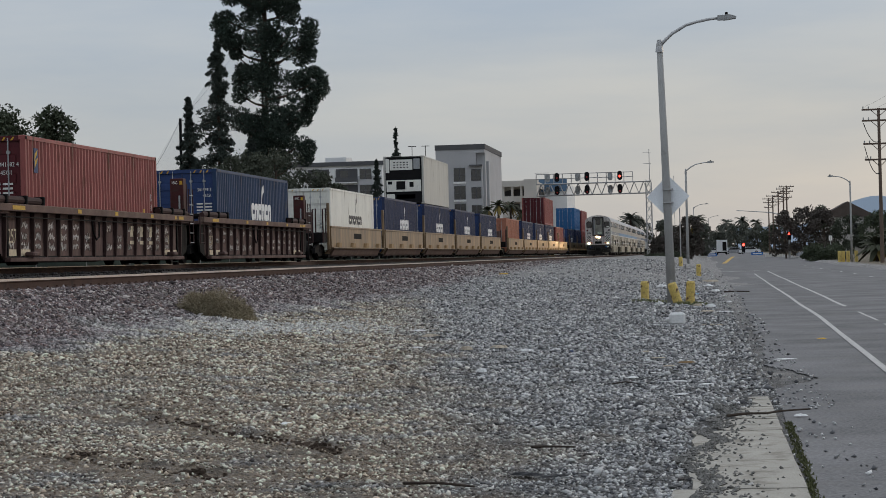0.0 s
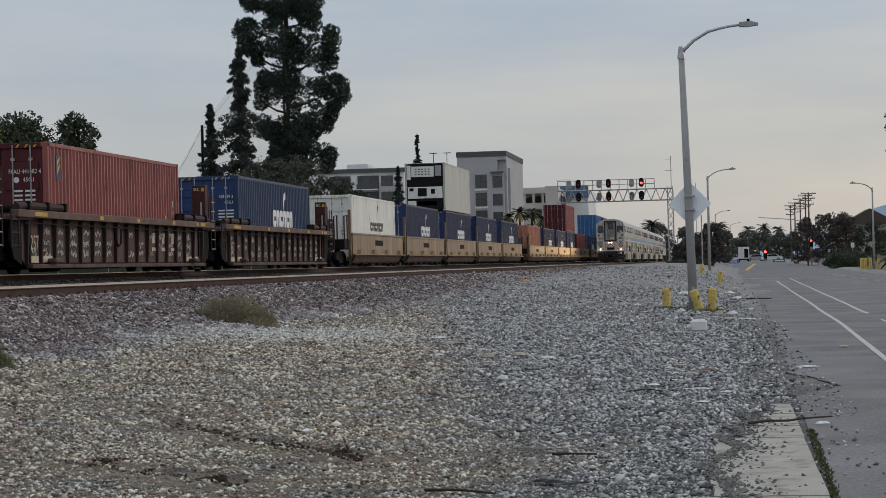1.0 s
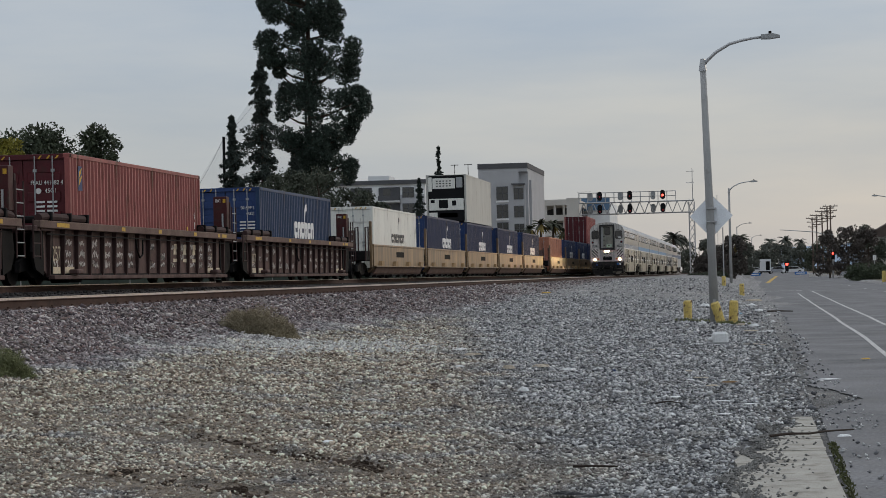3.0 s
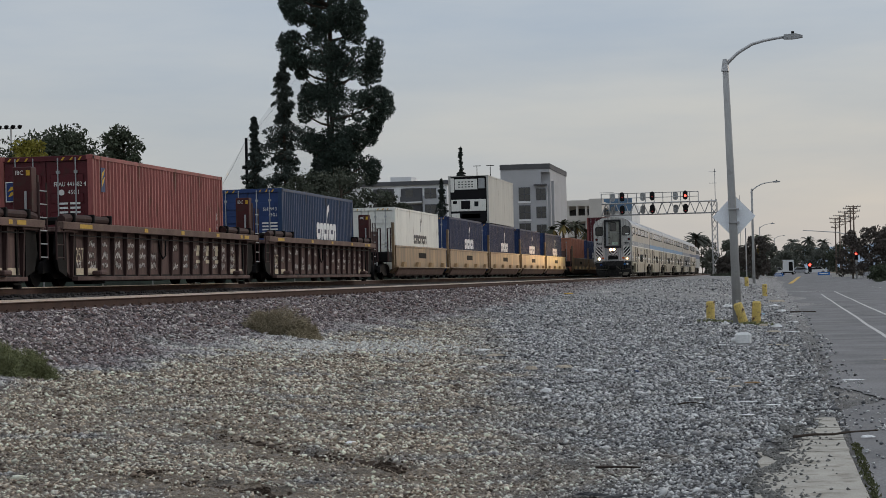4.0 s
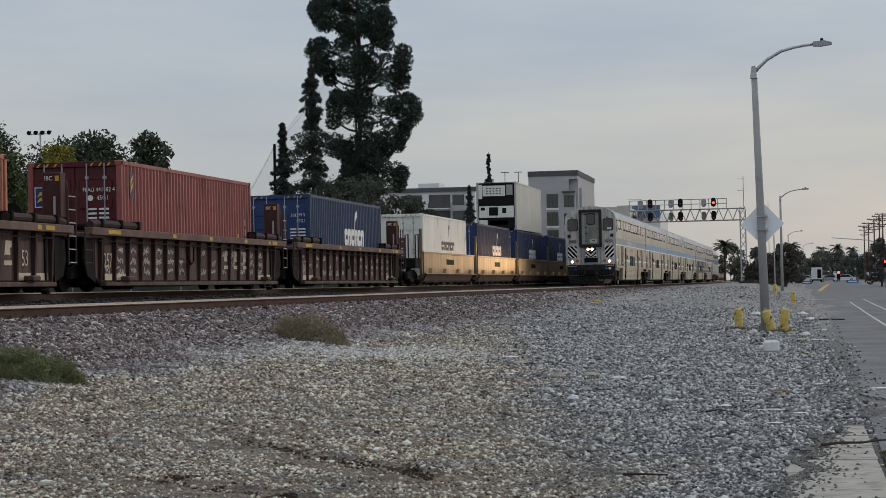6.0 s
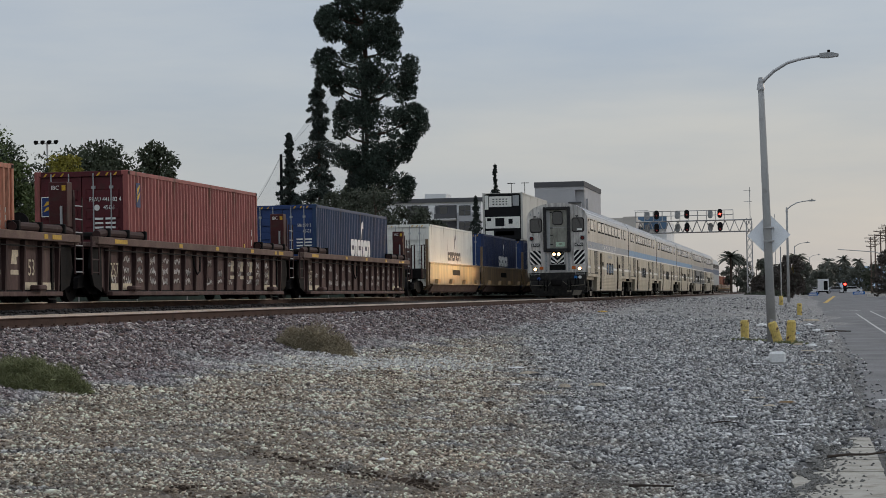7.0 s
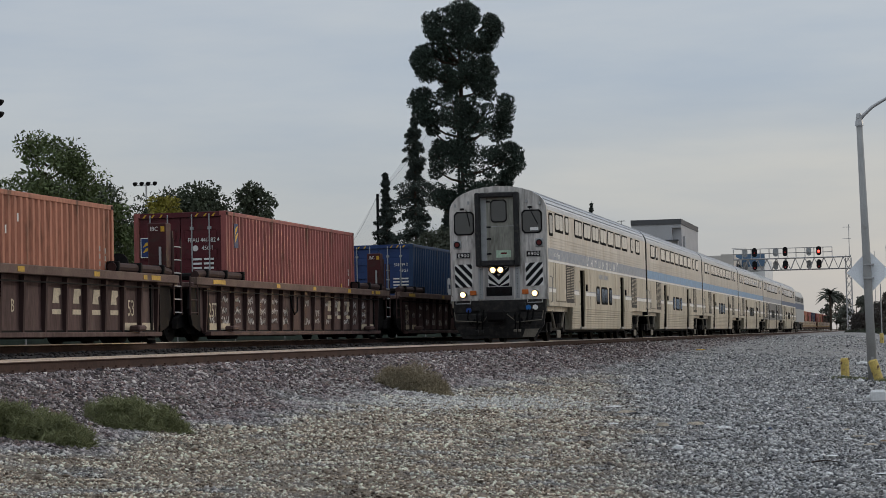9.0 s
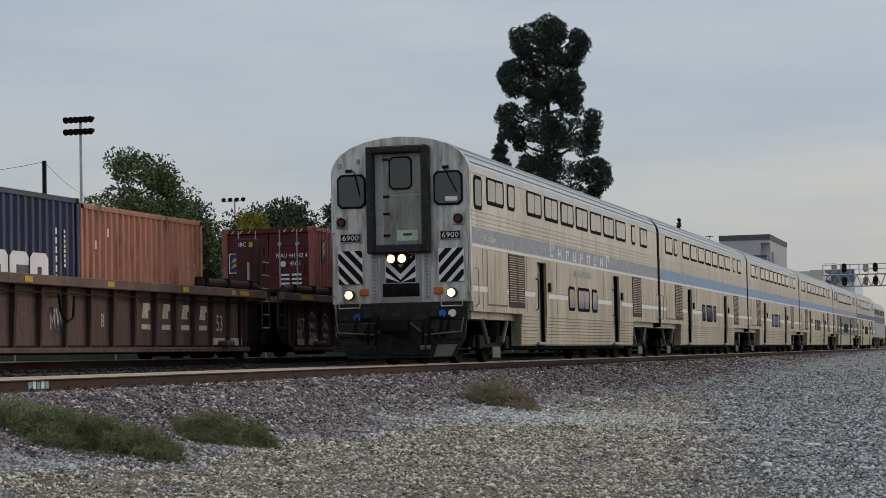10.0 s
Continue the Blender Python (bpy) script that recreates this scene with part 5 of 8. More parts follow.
        for y0 in (0.35, 25.2):
            part("grab_iron", tube(bmesh.new(), [(s * 1.60, y0, 1.25), (s * 1.67, y0, 1.3), (s * 1.67, y0, 2.05), (s * 1.60, y0, 2.1)], 0.018), M_SILVER, car)
    coach_truck(car, 3.0)
    coach_truck(car, 22.9)
    if kind != "cab":
        part("end_bellows", bx(-0.75, 0.75, -0.15, 0.15, 1.2, 4.5, bev=0.05), M_RUBBER, car)
        # full-profile black plate added to darken the gap, besides the bellows
        shade = [(x * 0.992, z * 0.995) for x, z in [(-HALF, 1.0), (HALF, 1.0)] + ROOF_ARC + [(-x, z) for x, z in ROOF_ARC[-2::-1]]]
        part("end_shade", prism(bmesh.new(), shade, "y", -0.02, 0.25), M_RUBBER, car, "black end plate in place of shade between cars")
    return car


def hazard(car, x0, x1, z0, z1, lean, name="hazard_panel"):
    """White panel with slanting black bars, clipped to its frame."""
    p = part(name, bx(x0, x1, -0.035, -0.02, z0, z1, bev=0.004), M_LETTER, car)
    w, h = x1 - x0, z1 - z0
    pitch, bar = 0.27, 0.13
    k = -6
    while k < 10:
        a = x0 + k * pitch
        # bar between two slanted lines, clipped by stepping down its height
        n = 14
        left, right = [], []
        for i in range(n + 1):
            z = z0 + h * i / n
            xl = a + lean * (z - z0) * 0.95
            l, r = max(x0 + 0.01, xl), min(x1 - 0.01, xl + bar * 1.25)
            if r > l + 1e-4:
                left.append((l, z))
                right.append((r, z))
        if len(left) > 1:
            part("black_bar", prism(bmesh.new(), left + right[::-1], "y", -0.04, -0.036), M_BLACK, p)
        k += 1
    return p


M_FRONT = mat("smudged_stainless_end", (0.56, 0.54, 0.51), 0.38, metal=0.5, var=0.3, scale=1.8, fine=9, dirt=(0.12, 0.11, 0.10), dirt_amt=0.42, streak=True)


M_PORTAL = mat("scuffed_black_rubber", (0.022, 0.022, 0.023), 0.6, spec=0.2, var=0.35, scale=4, dirt=(0.06, 0.056, 0.05), dirt_amt=0.3)
M_ENDDOOR = mat("dull_grey_green_door", (0.25, 0.25, 0.215), 0.45, metal=0.35, var=0.25, scale=2.5, dirt=(0.11, 0.105, 0.09), dirt_amt=0.35, streak=True)
M_PILOT = mat("grimy_pilot_steel", (0.013, 0.0125, 0.012), 0.6, spec=0.25, var=0.5, scale=3, dirt=(0.04, 0.035, 0.03), dirt_amt=0.4, bump=0.3)


def lit_lamp(x, y, z, parent, label):
    """A deep reflector barrel, its mouth at y, with the burner at its back."""
    bm = bmesh.new()
    seg, rings = 20, []
    for r, yy in ((0.112, y + 0.14), (0.112, y), (0.094, y - 0.004)):
        rings.append([bm.verts.new((x + r * math.cos(6.2832 * k / seg), yy, z + r * math.sin(6.2832 * k / seg))) for k in range(seg)])
    for u, v in zip(rings, rings[1:]):
        for k in range(seg):
            bm.faces.new((u[k], u[(k + 1) % seg], v[(k + 1) % seg], v[k]))
    ring = part("lamp_barrel", bm, M_PORTAL, parent, "dark round lamp barrel")
    bm = bmesh.new()
    rings = []
    for r, yy in ((0.094, y - 0.004), (0.048, y + 0.012), (0.046, y + 0.135)):
        rings.append([bm.verts.new((x + r * math.cos(6.2832 * k / seg), yy, z + r * math.sin(6.2832 * k / seg))) for k in range(seg)])
    for u, v in zip(rings, rings[1:]):
        for k in range(seg):
            bm.faces.new((u[k], u[(k + 1) % seg], v[(k + 1) % seg], v[k]))
    # the reflector wall itself glows, standing in for the lamp's bloom
    part("reflector", bm, M_HEAD, ring, label)
    # unseen cap, added to keep burner light off the end wall
    part("barrel_back", rod(bmesh.new(), (x, y + 0.134, z), (x, y + 0.146, z), 0.112, seg=20), M_PORTAL, ring)
    part("burner", rod(bmesh.new(), (x, y + 0.126, z), (x, y + 0.132, z), 0.030, seg=14), M_CORE, ring)


def cab_front(car):
    arc = ROOF_ARC + [(-x, z) for x, z in ROOF_ARC[-2::-1]]
    outline = [(-HALF, 1.36), (HALF, 1.36)] + arc
    part("front_wall", prism(bmesh.new(), outline, "y", 0.0, 0.15), M_FRONT, car, "dull stainless end wall")
    # dark portal with a recessed door
    for x0, x1, z0, z1 in ((-0.71, -0.55, 2.44, 4.81), (0.55, 0.71, 2.44, 4.81), (-0.55, 0.55, 4.65, 4.81), (-0.55, 0.55, 2.44, 2.63)):
        part("portal_frame", bx(x0, x1, -0.24, 0.0, z0, z1, bev=0.03), M_PORTAL, car, "black door portal")
    d = part("front_door", bx(-0.36, 0.55, -0.05, -0.01, 2.63, 4.66), M_ENDDOOR, car, "scuffed stainless end door")
    part("door_return", bx(-0.56, -0.36, -0.04, -0.01, 2.63, 4.66), M_GREYPAINT, car)
    pts = [(-0.22, 3.93), (-0.14, 3.85), (0.23, 3.85), (0.31, 3.93), (0.31, 4.50), (0.23, 4.58), (-0.14, 4.58), (-0.22, 4.50)]
    f = part("door_window", prism(bmesh.new(), pts, "y", -0.075, -0.05), M_RUBBER, d)
    pts2 = [(x * 0.88 + 0.005, 4.215 + (z - 4.215) * 0.9) for x, z in pts]
    part("door_glass", prism(bmesh.new(), pts2, "y", -0.08, -0.075), M_GLASS, f)
    part("door_notice", bx(-0.06, 0.42, -0.056, -0.05, 2.72, 2.95), mat("pale_green_notice", (0.42, 0.55, 0.42), 0.5), d)
    part("notice_bar", bx(0.08, 0.28, -0.060, -0.056, 2.83, 2.88), M_REDLENS, d)
    part("door_seam", bx(-0.34, 0.55, -0.054, -0.05, 3.72, 3.735), M_GREYPAINT, d)
    for z in (4.5, 3.68, 3.30, 2.82):
        part("door_hinge", bx(-0.36, -0.22, -0.085, -0.05, z, z + 0.05), M_BLACK, d)
    for s in (-1, 1):
        # windscreen
        x0, x1 = sorted((s * 0.78, s * 1.44))
        pts = [(x0, 3.56), (x0 + 0.09, 3.47), (x1 - 0.09, 3.47), (x1, 3.56), (x1, 4.14), (x1 - 0.09, 4.23), (x0 + 0.09, 4.23), (x0, 4.14)]
        w = part("windscreen_seal", prism(bmesh.new(), pts, "y", -0.025, 0.0), M_RUBBER, car)
        cx = (x0 + x1) / 2
        part("windscreen", prism(bmesh.new(), [(cx + (x - cx) * 0.88, 3.85 + (z - 3.85) * 0.88) for x, z in pts], "y", -0.032, -0.025), M_GLASS, w)
        part("wiper", rod(bmesh.new(), (cx - 0.08 * s, -0.07, 4.30), (cx + 0.2, -0.06, 3.75), 0.012, seg=5), M_BLACK, w)
        part("wiper_motor", bx(cx - 0.12, cx + 0.02, -0.06, 0.0, 4.28, 4.34), M_BLACK, w)
        if s > 0:
            part("sun_card", bx(1.05, 1.32, -0.036, -0.032, 3.56, 3.66), M_LETTER, w)
        # red marker lamp in its square housing
        mk = part("marker_housing", bx(s * 1.34 - 0.13, s * 1.34 + 0.13, -0.05, 0.0, 3.03, 3.30, bev=0.015), M_GREYPAINT, car)
        part("marker_ring", rod(bmesh.new(), (s * 1.34, -0.10, 3.165), (s * 1.34, -0.05, 3.165), 0.105, seg=16), M_BLACK, mk)
        part("marker_lens", rod(bmesh.new(), (s * 1.34, -0.108, 3.165), (s * 1.34, -0.10, 3.165), 0.07, seg=16), M_REDLENS, mk)
        nb = part("number_plate", bx(s * 1.145 - 0.24, s * 1.145 + 0.24, -0.03, 0.0, 2.71, 2.92, bev=0.01), M_SILVER, car)
        part("number_field", bx(s * 1.145 - 0.215, s * 1.145 + 0.215, -0.034, -0.03, 2.735, 2.895), M_BLACK, nb)
        lettering("unit_number", "6900", 0.17, facing_back(s * 1.145, -0.036, 2.812), M_LETTER, nb, 1.15)
        hazard(car, s * 1.155 - 0.29, s * 1.155 + 0.29, 1.79, 2.53, s)
        lit_lamp(s * 1.17, -0.155, 1.55, car, "lit ditch light")
        part("side_marker", bx(s * 0.85 - 0.10, s * 0.85 + 0.10, -0.07, 0.0, 1.53, 1.68, bev=0.012), M_ORANGELENS, car, "orange marker light")
        part("rivet_strip", bx(s * 0.60 - 0.07, s * 0.60 + 0.07, -0.03, 0.0, 1.40, 2.42), M_GREYPAINT, car)
        for i in range(12):
            part("rivet", bx(s * 0.60 - 0.012, s * 0.60 + 0.012, -0.038, -0.03, 1.46 + i * 0.08, 1.484 + i * 0.08), M_DARK, car)
        part("roof_lug", bx(s * 0.95 - 0.03, s * 0.95 + 0.03, -0.05, 0, 4.46, 4.56), M_GREYPAINT, car)
        part("roof_lug", bx(s * 1.38 - 0.03, s * 1.38 + 0.03, -0.05, 0, 4.38, 4.48), M_GREYPAINT, car)
        part("hand_rail", tube(bmesh.new(), [(s * 1.17 - 0.24, 0, 1.40), (s * 1.17 - 0.24, -0.1, 1.33), (s * 1.17 - 0.24, -0.12, 1.26), (s * 1.17 + 0.24, -0.12, 1.26), (s * 1.17 + 0.24, -0.1, 1.33), (s * 1.17 + 0.24, 0, 1.40)], 0.016), M_SILVER, car)
    part("centre_panel", bx(-0.47, 0.47, -0.02, 0.0, 1.37, 2.42), M_SILVER, car)
    ch = part("chevron_panel", bx(-0.35, 0.35, -0.036, -0.02, 1.79, 2.44), M_LETTER, car)
    for k in range(-1, 4):
        for s in (-1, 1):
            pts = []
            for x in (0.0, 0.34):
                pts.append((s * x, max(1.80, min(2.43, 1.72 + 0.27 * k + 0.95 * x))))
            hi = [(s * x, max(1.80, min(2.43, 1.72 + 0.27 * k + 0.95 * x + 0.14))) for x in (0.34, 0.0)]
            poly = pts + hi
            if abs(poly[0][1] - poly[3][1]) + abs(poly[1][1] - poly[2][1]) > 0.05:
                part("black_bar", prism(bmesh.new(), poly, "y", -0.04, -0.036), M_BLACK, ch)
    hl = part("headlight_case", bx(-0.22, 0.22, -0.10, -0.02, 2.20, 2.44, bev=0.05), M_BLACK, car)
    for s in (-1, 1):
        lit_lamp(s * 0.125 - 0.03, -0.25, 2.32, car, "lit headlight")
    hn = part("horn_box", bx(-0.42, 0.42, -0.03, -0.02, 1.49, 1.78), M_BLACK, car)
    for x in (-0.3, -0.05, 0.17, 0.33):
        part("horn", rod(bmesh.new(), (x, -0.09, 1.64), (x, -0.02, 1.64), 0.09, 0.04, seg=12), M_DARK, hn)
    # black lower front, couplings and plough
    part("buffer_beam", bx(-1.5, 1.5, -0.04, 0.3, 0.95, 1.36, bev=0.02), M_PILOT, car)
    part("coupler", bx(-0.22, 0.22, -0.55, 0.3, 0.70, 1.0, bev=0.05), M_DARK, car)
    part("coupler_knuckle", bx(-0.3, 0.3, -0.75, -0.5, 0.66, 1.04, bev=0.07), M_DARK, car)
    pl = prism(bmesh.new(), [(-1.45, 0.55), (-1.2, 0.14), (1.2, 0.14), (1.45, 0.55), (1.5, 0.95), (-1.5, 0.95)], "y", -0.12, -0.06)
    part("plough", pl, M_PILOT, car)
    for x0, x1, z0, z1 in ((-1.42, -0.62, 0.62, 0.92), (-0.22, 0.55, 0.20, 0.56), (0.62, 1.42, 0.52, 0.80), (-1.1, -0.35, 0.24, 0.50)):
        part("pilot_plate", bx(x0, x1, -0.15, -0.12, z0, z1, bev=0.012), M_PILOT, car)
    part("uncoupling_lever", tube(bmesh.new(), [(-1.45, -0.2, 1.0), (-1.4, -0.24, 0.72), (-0.5, -0.26, 0.66), (-0.3, -0.4, 0.9)], 0.018), M_DAMPER, car, "bent grey uncoupling lever")
    part("uncoupling_lever", tube(bmesh.new(), [(1.45, -0.2, 1.0), (1.4, -0.24, 0.70), (0.6, -0.26, 0.64), (0.3, -0.4, 0.9)], 0.018), M_DAMPER, car)
    for x in (-0.55, -0.72, 0.52, 0.66):
        part("air_hose", tube(bmesh.new(), [(x, -0.05, 0.95), (x + 0.02, -0.28, 0.86), (x + 0.05, -0.34, 0.62), (x + 0.02, -0.30, 0.40)], 0.032), M_RUBBER, car)
        part("hose_coupling", bx(x - 0.03, x + 0.07, -0.34, -0.26, 0.32, 0.42, bev=0.02), M_PILOT if x < 0 else M_DAMPER, car)
    for s in (-1, 1):
        part("corner_step", bx(s * 1.38 - 0.16, s * 1.38 + 0.16, -0.16, 0.05, 0.30, 0.34, bev=0.01), M_PILOT, car)
        part("jumper_box", bx(s * 0.75 - 0.12, s * 0.75 + 0.12, -0.14, -0.04, 1.02, 1.26, bev=0.02), M_PILOT, car)
        part("end_handrail", tube(bmesh.new(), [(s * 1.53, 0.0, 1.5), (s * 1.56, -0.08, 1.55), (s * 1.56, -0.08, 2.9), (s * 1.53, 0.0, 2.95)], 0.016), M_SILVER, car)
    part("plough_plate", prism(bmesh.new(), [(0.75, 0.16), (1.15, 0.16), (1.3, 0.42), (0.85, 0.42)], "y", -0.18, -0.155), M_DAMPER, car)
    part("receptacle", rod(bmesh.new(), (0.95, -0.12, 1.10), (0.95, -0.04, 1.10), 0.085, seg=12), mat("blue_cap", (0.03, 0.16, 0.45), 0.5), car, "blue cable cap")
    part("receptacle", rod(bmesh.new(), (1.17, -0.12, 1.10), (1.17, -0.04, 1.10), 0.085, seg=12), M_LETTER, car, "white cable cap")
    part("receptacle", rod(bmesh.new(), (-1.0, -0.12, 1.05), (-1.0, -0.04, 1.05), 0.085, seg=12), mat("dark_blue_cap", (0.03, 0.07, 0.25), 0.5), car, "dark blue cable cap")
    part("warning_plate", bx(0.70, 0.88, -0.05, -0.04, 0.84, 0.92), mat("red_plate", (0.35, 0.05, 0.04), 0.5), car)
    part("data_plate", bx(1.02, 1.34, -0.055, -0.045, 0.83, 0.93), M_LETTER, car)
    for x0, x1 in ((0.95, 0.72), (1.12, 0.9), (-0.5, -0.8), (-1.0, -0.8)):
        part("brake_hose", tube(bmesh.new(), [(x0, -0.12, 1.05), (x0 - 0.02, -0.2, 0.8), ((x0 + x1) / 2, -0.22, 0.58), (x1, -0.16, 0.75)], 0.028), M_RUBBER, car)
    # worn lettering on the side
    lettering("car_lettering", "6900 Coach Baggage", 0.20, facing_x(HALF + 0.006, 1.75, 2.80), M_LETTER, car, 0.72)
    for i in range(9):
        y, hgt, k = 8.3 + i * 0.98, (0.38 if i in (0, 8) else 0.26), (0.0, 0.45, 0.9)[i % 3]
        for y0, y1, z0, z1 in ((y, y + 0.09, 0, 1), (y + 0.30, y + 0.39, 0, 1) if i % 2 else (y + 0.30, y + 0.39, 0.5, 1), (y + 0.09, y + 0.30, k * 0.85, k * 0.85 + 0.17)):
            part("name_bar", bx(HALF + 0.005, HALF + 0.008, y0, y1, 2.66 + z0 * hgt, 2.66 + z1 * hgt), M_LETTER, car, "worn white name drawn as bars")
    for i in range(8):
        part("faded_bar", bx(HALF + 0.002, HALF + 0.005, 11.2 + i * 0.33, 11.4 + i * 0.33, 2.25, 2.42), M_WORN_SHEEN, car)


def locomotive(y_front):
    car = thing("locomotive", pose(TRACK_NEAR, y_front, RAIL), "grey and blue diesel locomotive at the tail of the train", "locomotive", "passenger train")
    part("body", prism(bmesh.new(), [(-1.5, 1.1), (1.5, 1.1), (1.5, 3.9), (1.2, 4.5), (0.6, 4.7), (-0.6, 4.7), (-1.2, 4.5), (-1.5, 3.9)], "y", 0.2, 20.5), M_GREYPAINT, car)
    part("band", bx(1.5, 1.506, 0.2, 20.5, 2.5, 3.1), M_DKBLUE, car)
    part("fuel_tank", bx(-1.3, 1.3, 6.0, 14.0, 0.3, 1.1, bev=0.1), M_DARK, car)
    for k in range(6):
        part("grille", bx(1.5, 1.52, 2 + 3 * k, 4 + 3 * k, 3.3, 3.8), M_BLACK, car)
    coach_truck(car, 3.5)
    coach_truck(car, 17.0)
    return car


START, SPEED = 254.5, 21.14
cab = coach(START, "cab")
cab_front(cab)
train = [cab]
for i, kind in enumerate(("coach", "coach", "coach", "lounge", "business")):
    train.append(coach(START + 25.91 * (i + 1), kind))
train.append(locomotive(START + 25.91 * 6))

# ---- trees and plants ----


def leaf_mat(name, col, var=0.45):
    m = bpy.data.materials.new(name)
    m.use_nodes = True
    n, l = m.node_tree.nodes, m.node_tree.links
    b = n["Principled BSDF"]
    b.inputs["Roughness"].default_value = 0.75
    b.inputs["Specular IOR Level"].default_value = 0.2
    g = n.new("ShaderNodeNewGeometry")
    co = n.new("ShaderNodeTexCoord")
    t = n.new("ShaderNodeTexNoise")
    t.inputs["Scale"].default_value = 0.6
    l.new(co.outputs["Object"], t.inputs["Vector"])
    ad = n.new("ShaderNodeMath")
    l.new(g.outputs["Random Per Island"], ad.inputs[0])
    l.new(t.outputs[0], ad.inputs[1])
    r = n.new("ShaderNodeMapRange")
    r.inputs[1].default_value, r.inputs[2].default_value = 0.2, 1.5
    r.inputs[3].default_value, r.inputs[4].default_value = 1 - var, 1 + var
    l.new(ad.outputs[0], r.inputs[0])
    mx = n.new("ShaderNodeMix")
    mx.data_type, mx.blend_type = "RGBA", "MULTIPLY"
    mx.inputs[0].default_value = 1
    mx.inputs[6].default_value = (*col, 1)
    l.new(r.outputs[0], mx.inputs[7])
    l.new(mx.outputs[2], b.inputs["Base Color"])
    return m


L_PINE = leaf_mat("pine_needles", (0.032, 0.046, 0.036))
L_CONIFER = leaf_mat("conifer_needles", (0.038, 0.048, 0.041))
L_OAK = leaf_mat("dark_oak_leaves", (0.060, 0.072, 0.045))
L_BRIGHT = leaf_mat("green_leaves", (0.085, 0.11, 0.045))
L_YELLOW = leaf_mat("yellow_green_leaves", (0.19, 0.17, 0.03))
L_GREY = leaf_mat("grey_green_leaves", (0.062, 0.070, 0.050))
# leaves for far trees, paler because distance haze is mixed into the colour
L_FAR = leaf_mat("hazed_distant_leaves", (0.095, 0.10, 0.082))
L_BROWN = leaf_mat("brown_twiggy_leaves", (0.075, 0.064, 0.056))
L_PALM = leaf_mat("palm_fronds", (0.062, 0.066, 0.042))
L_DEADPALM = leaf_mat("yellow_palm_fronds", (0.17, 0.125, 0.04))
L_GRASS = leaf_mat("green_grass", (0.165, 0.175, 0.085))
L_DRYGRASS = leaf_mat("dry_brown_grass", (0.25, 0.21, 0.14))


def leaf_cloud(name, blobs, per, size, material, parent, seed, slim=0.5, up=0.0, label="", skin=False):
    """Many small leaves round blob centres (x, y, z, radius), most of them near each blob's skin."""
    rng = np.random.default_rng(seed)
    b = np.array(blobs, float)
    n = len(b) * per
    c = np.repeat(b, per, 0)
    d = rng.normal(size=(n, 3))
    d /= np.linalg.norm(d, axis=1)[:, None]
    rad = c[:, 3] * ((0.72 + 0.28 * rng.random(n)) if skin else (0.35 + 0.65 * rng.random(n) ** 0.6))
    p = c[:, :3] + d * rad[:, None] * np.array([1, 1, 0.8])
    a = rng.normal(size=(n, 3)) + d * 0.8 + np.array([0, 0, up])
    a /= np.linalg.norm(a, axis=1)[:, None]
    w = np.cross(a, rng.normal(size=(n, 3)))
    w /= np.linalg.norm(w, axis=1)[:, None]
    s = size * rng.uniform(0.6, 1.3, n)[:, None]
    quad = np.stack([p - a * s * 0.5, p + w * s * slim * 0.5, p + a * s * 0.6, p - w * s * slim * 0.5], 1)
    me = bpy.data.meshes.new(name)
    me.vertices.add(4 * n)
    me.vertices.foreach_set("co", quad.reshape(-1))
    me.loops.add(4 * n)
    me.loops.foreach_set("vertex_index", np.arange(4 * n))
    me.polygons.add(n)
    me.polygons.foreach_set("loop_start", np.arange(0, 4 * n, 4))
    me.update(calc_edges=True)
    me.materials.append(material)
    ob = new(name, me)
    ob.parent = parent
    if label:
        ob["label"] = label
    return ob


def limbs(parent, base, tips, r, seed, name="trunk"):
    """A tapered trunk from the ground and limbs that bend out to their tips."""
    rng = random.Random(seed)
    top = base[1]
    part(name, tube(bmesh.new(), [(0, 0, -0.3), (rng.uniform(-0.1, 0.1), 0.05, top * 0.35), (rng.uniform(-0.2, 0.2), 0, top * 0.7), (0, 0, top)], r, seg=9, r2=r * 0.25), M_BARK, parent)
    for x, y, z in tips:
        z0 = max(base[0], z - rng.uniform(0.15, 0.4) * math.hypot(x, y) - 0.6)
        part("limb", tube(bmesh.new(), [(0, 0, z0), (x * 0.4, y * 0.4, z0 + (z - z0) * 0.2), (x * 0.8, y * 0.8, z0 + (z - z0) * 0.7), (x, y, z)], r * 0.28, seg=5, r2=r * 0.06), M_BARK, parent)


def broad_tree(x, y, height, spread, material, seed, label, low=0.35, leaf=0.22, per=170, puffs=38, depth=1.0, group="broad trees"):
    g0 = ground_z(x, y)
    t = thing("tree", pose(x, y, g0), label, "tree", group)
    rng = random.Random(seed)
    height -= g0 + 0.2 * spread
    blobs = []
    for i in range(puffs):
        k = rng.random() ** 0.8
        z = height * (low + (1 - low) * k) - spread * 0.15
        rr = spread * math.sqrt(max(0.08, 1 - ((k - 0.4) / 0.62) ** 2)) * math.sqrt(rng.random())
        a = rng.uniform(0, 6.283)
        blobs.append((rr * math.cos(a), rr * math.sin(a) * depth, z, spread * rng.uniform(0.2, 0.42)))
    limbs(t, (height * 0.25, height * 0.8), [b[:3] for b in blobs[:14]], max(0.12, height * 0.022), seed)
    leaf_cloud("crown", blobs, per, leaf, material, t, seed)
    return t


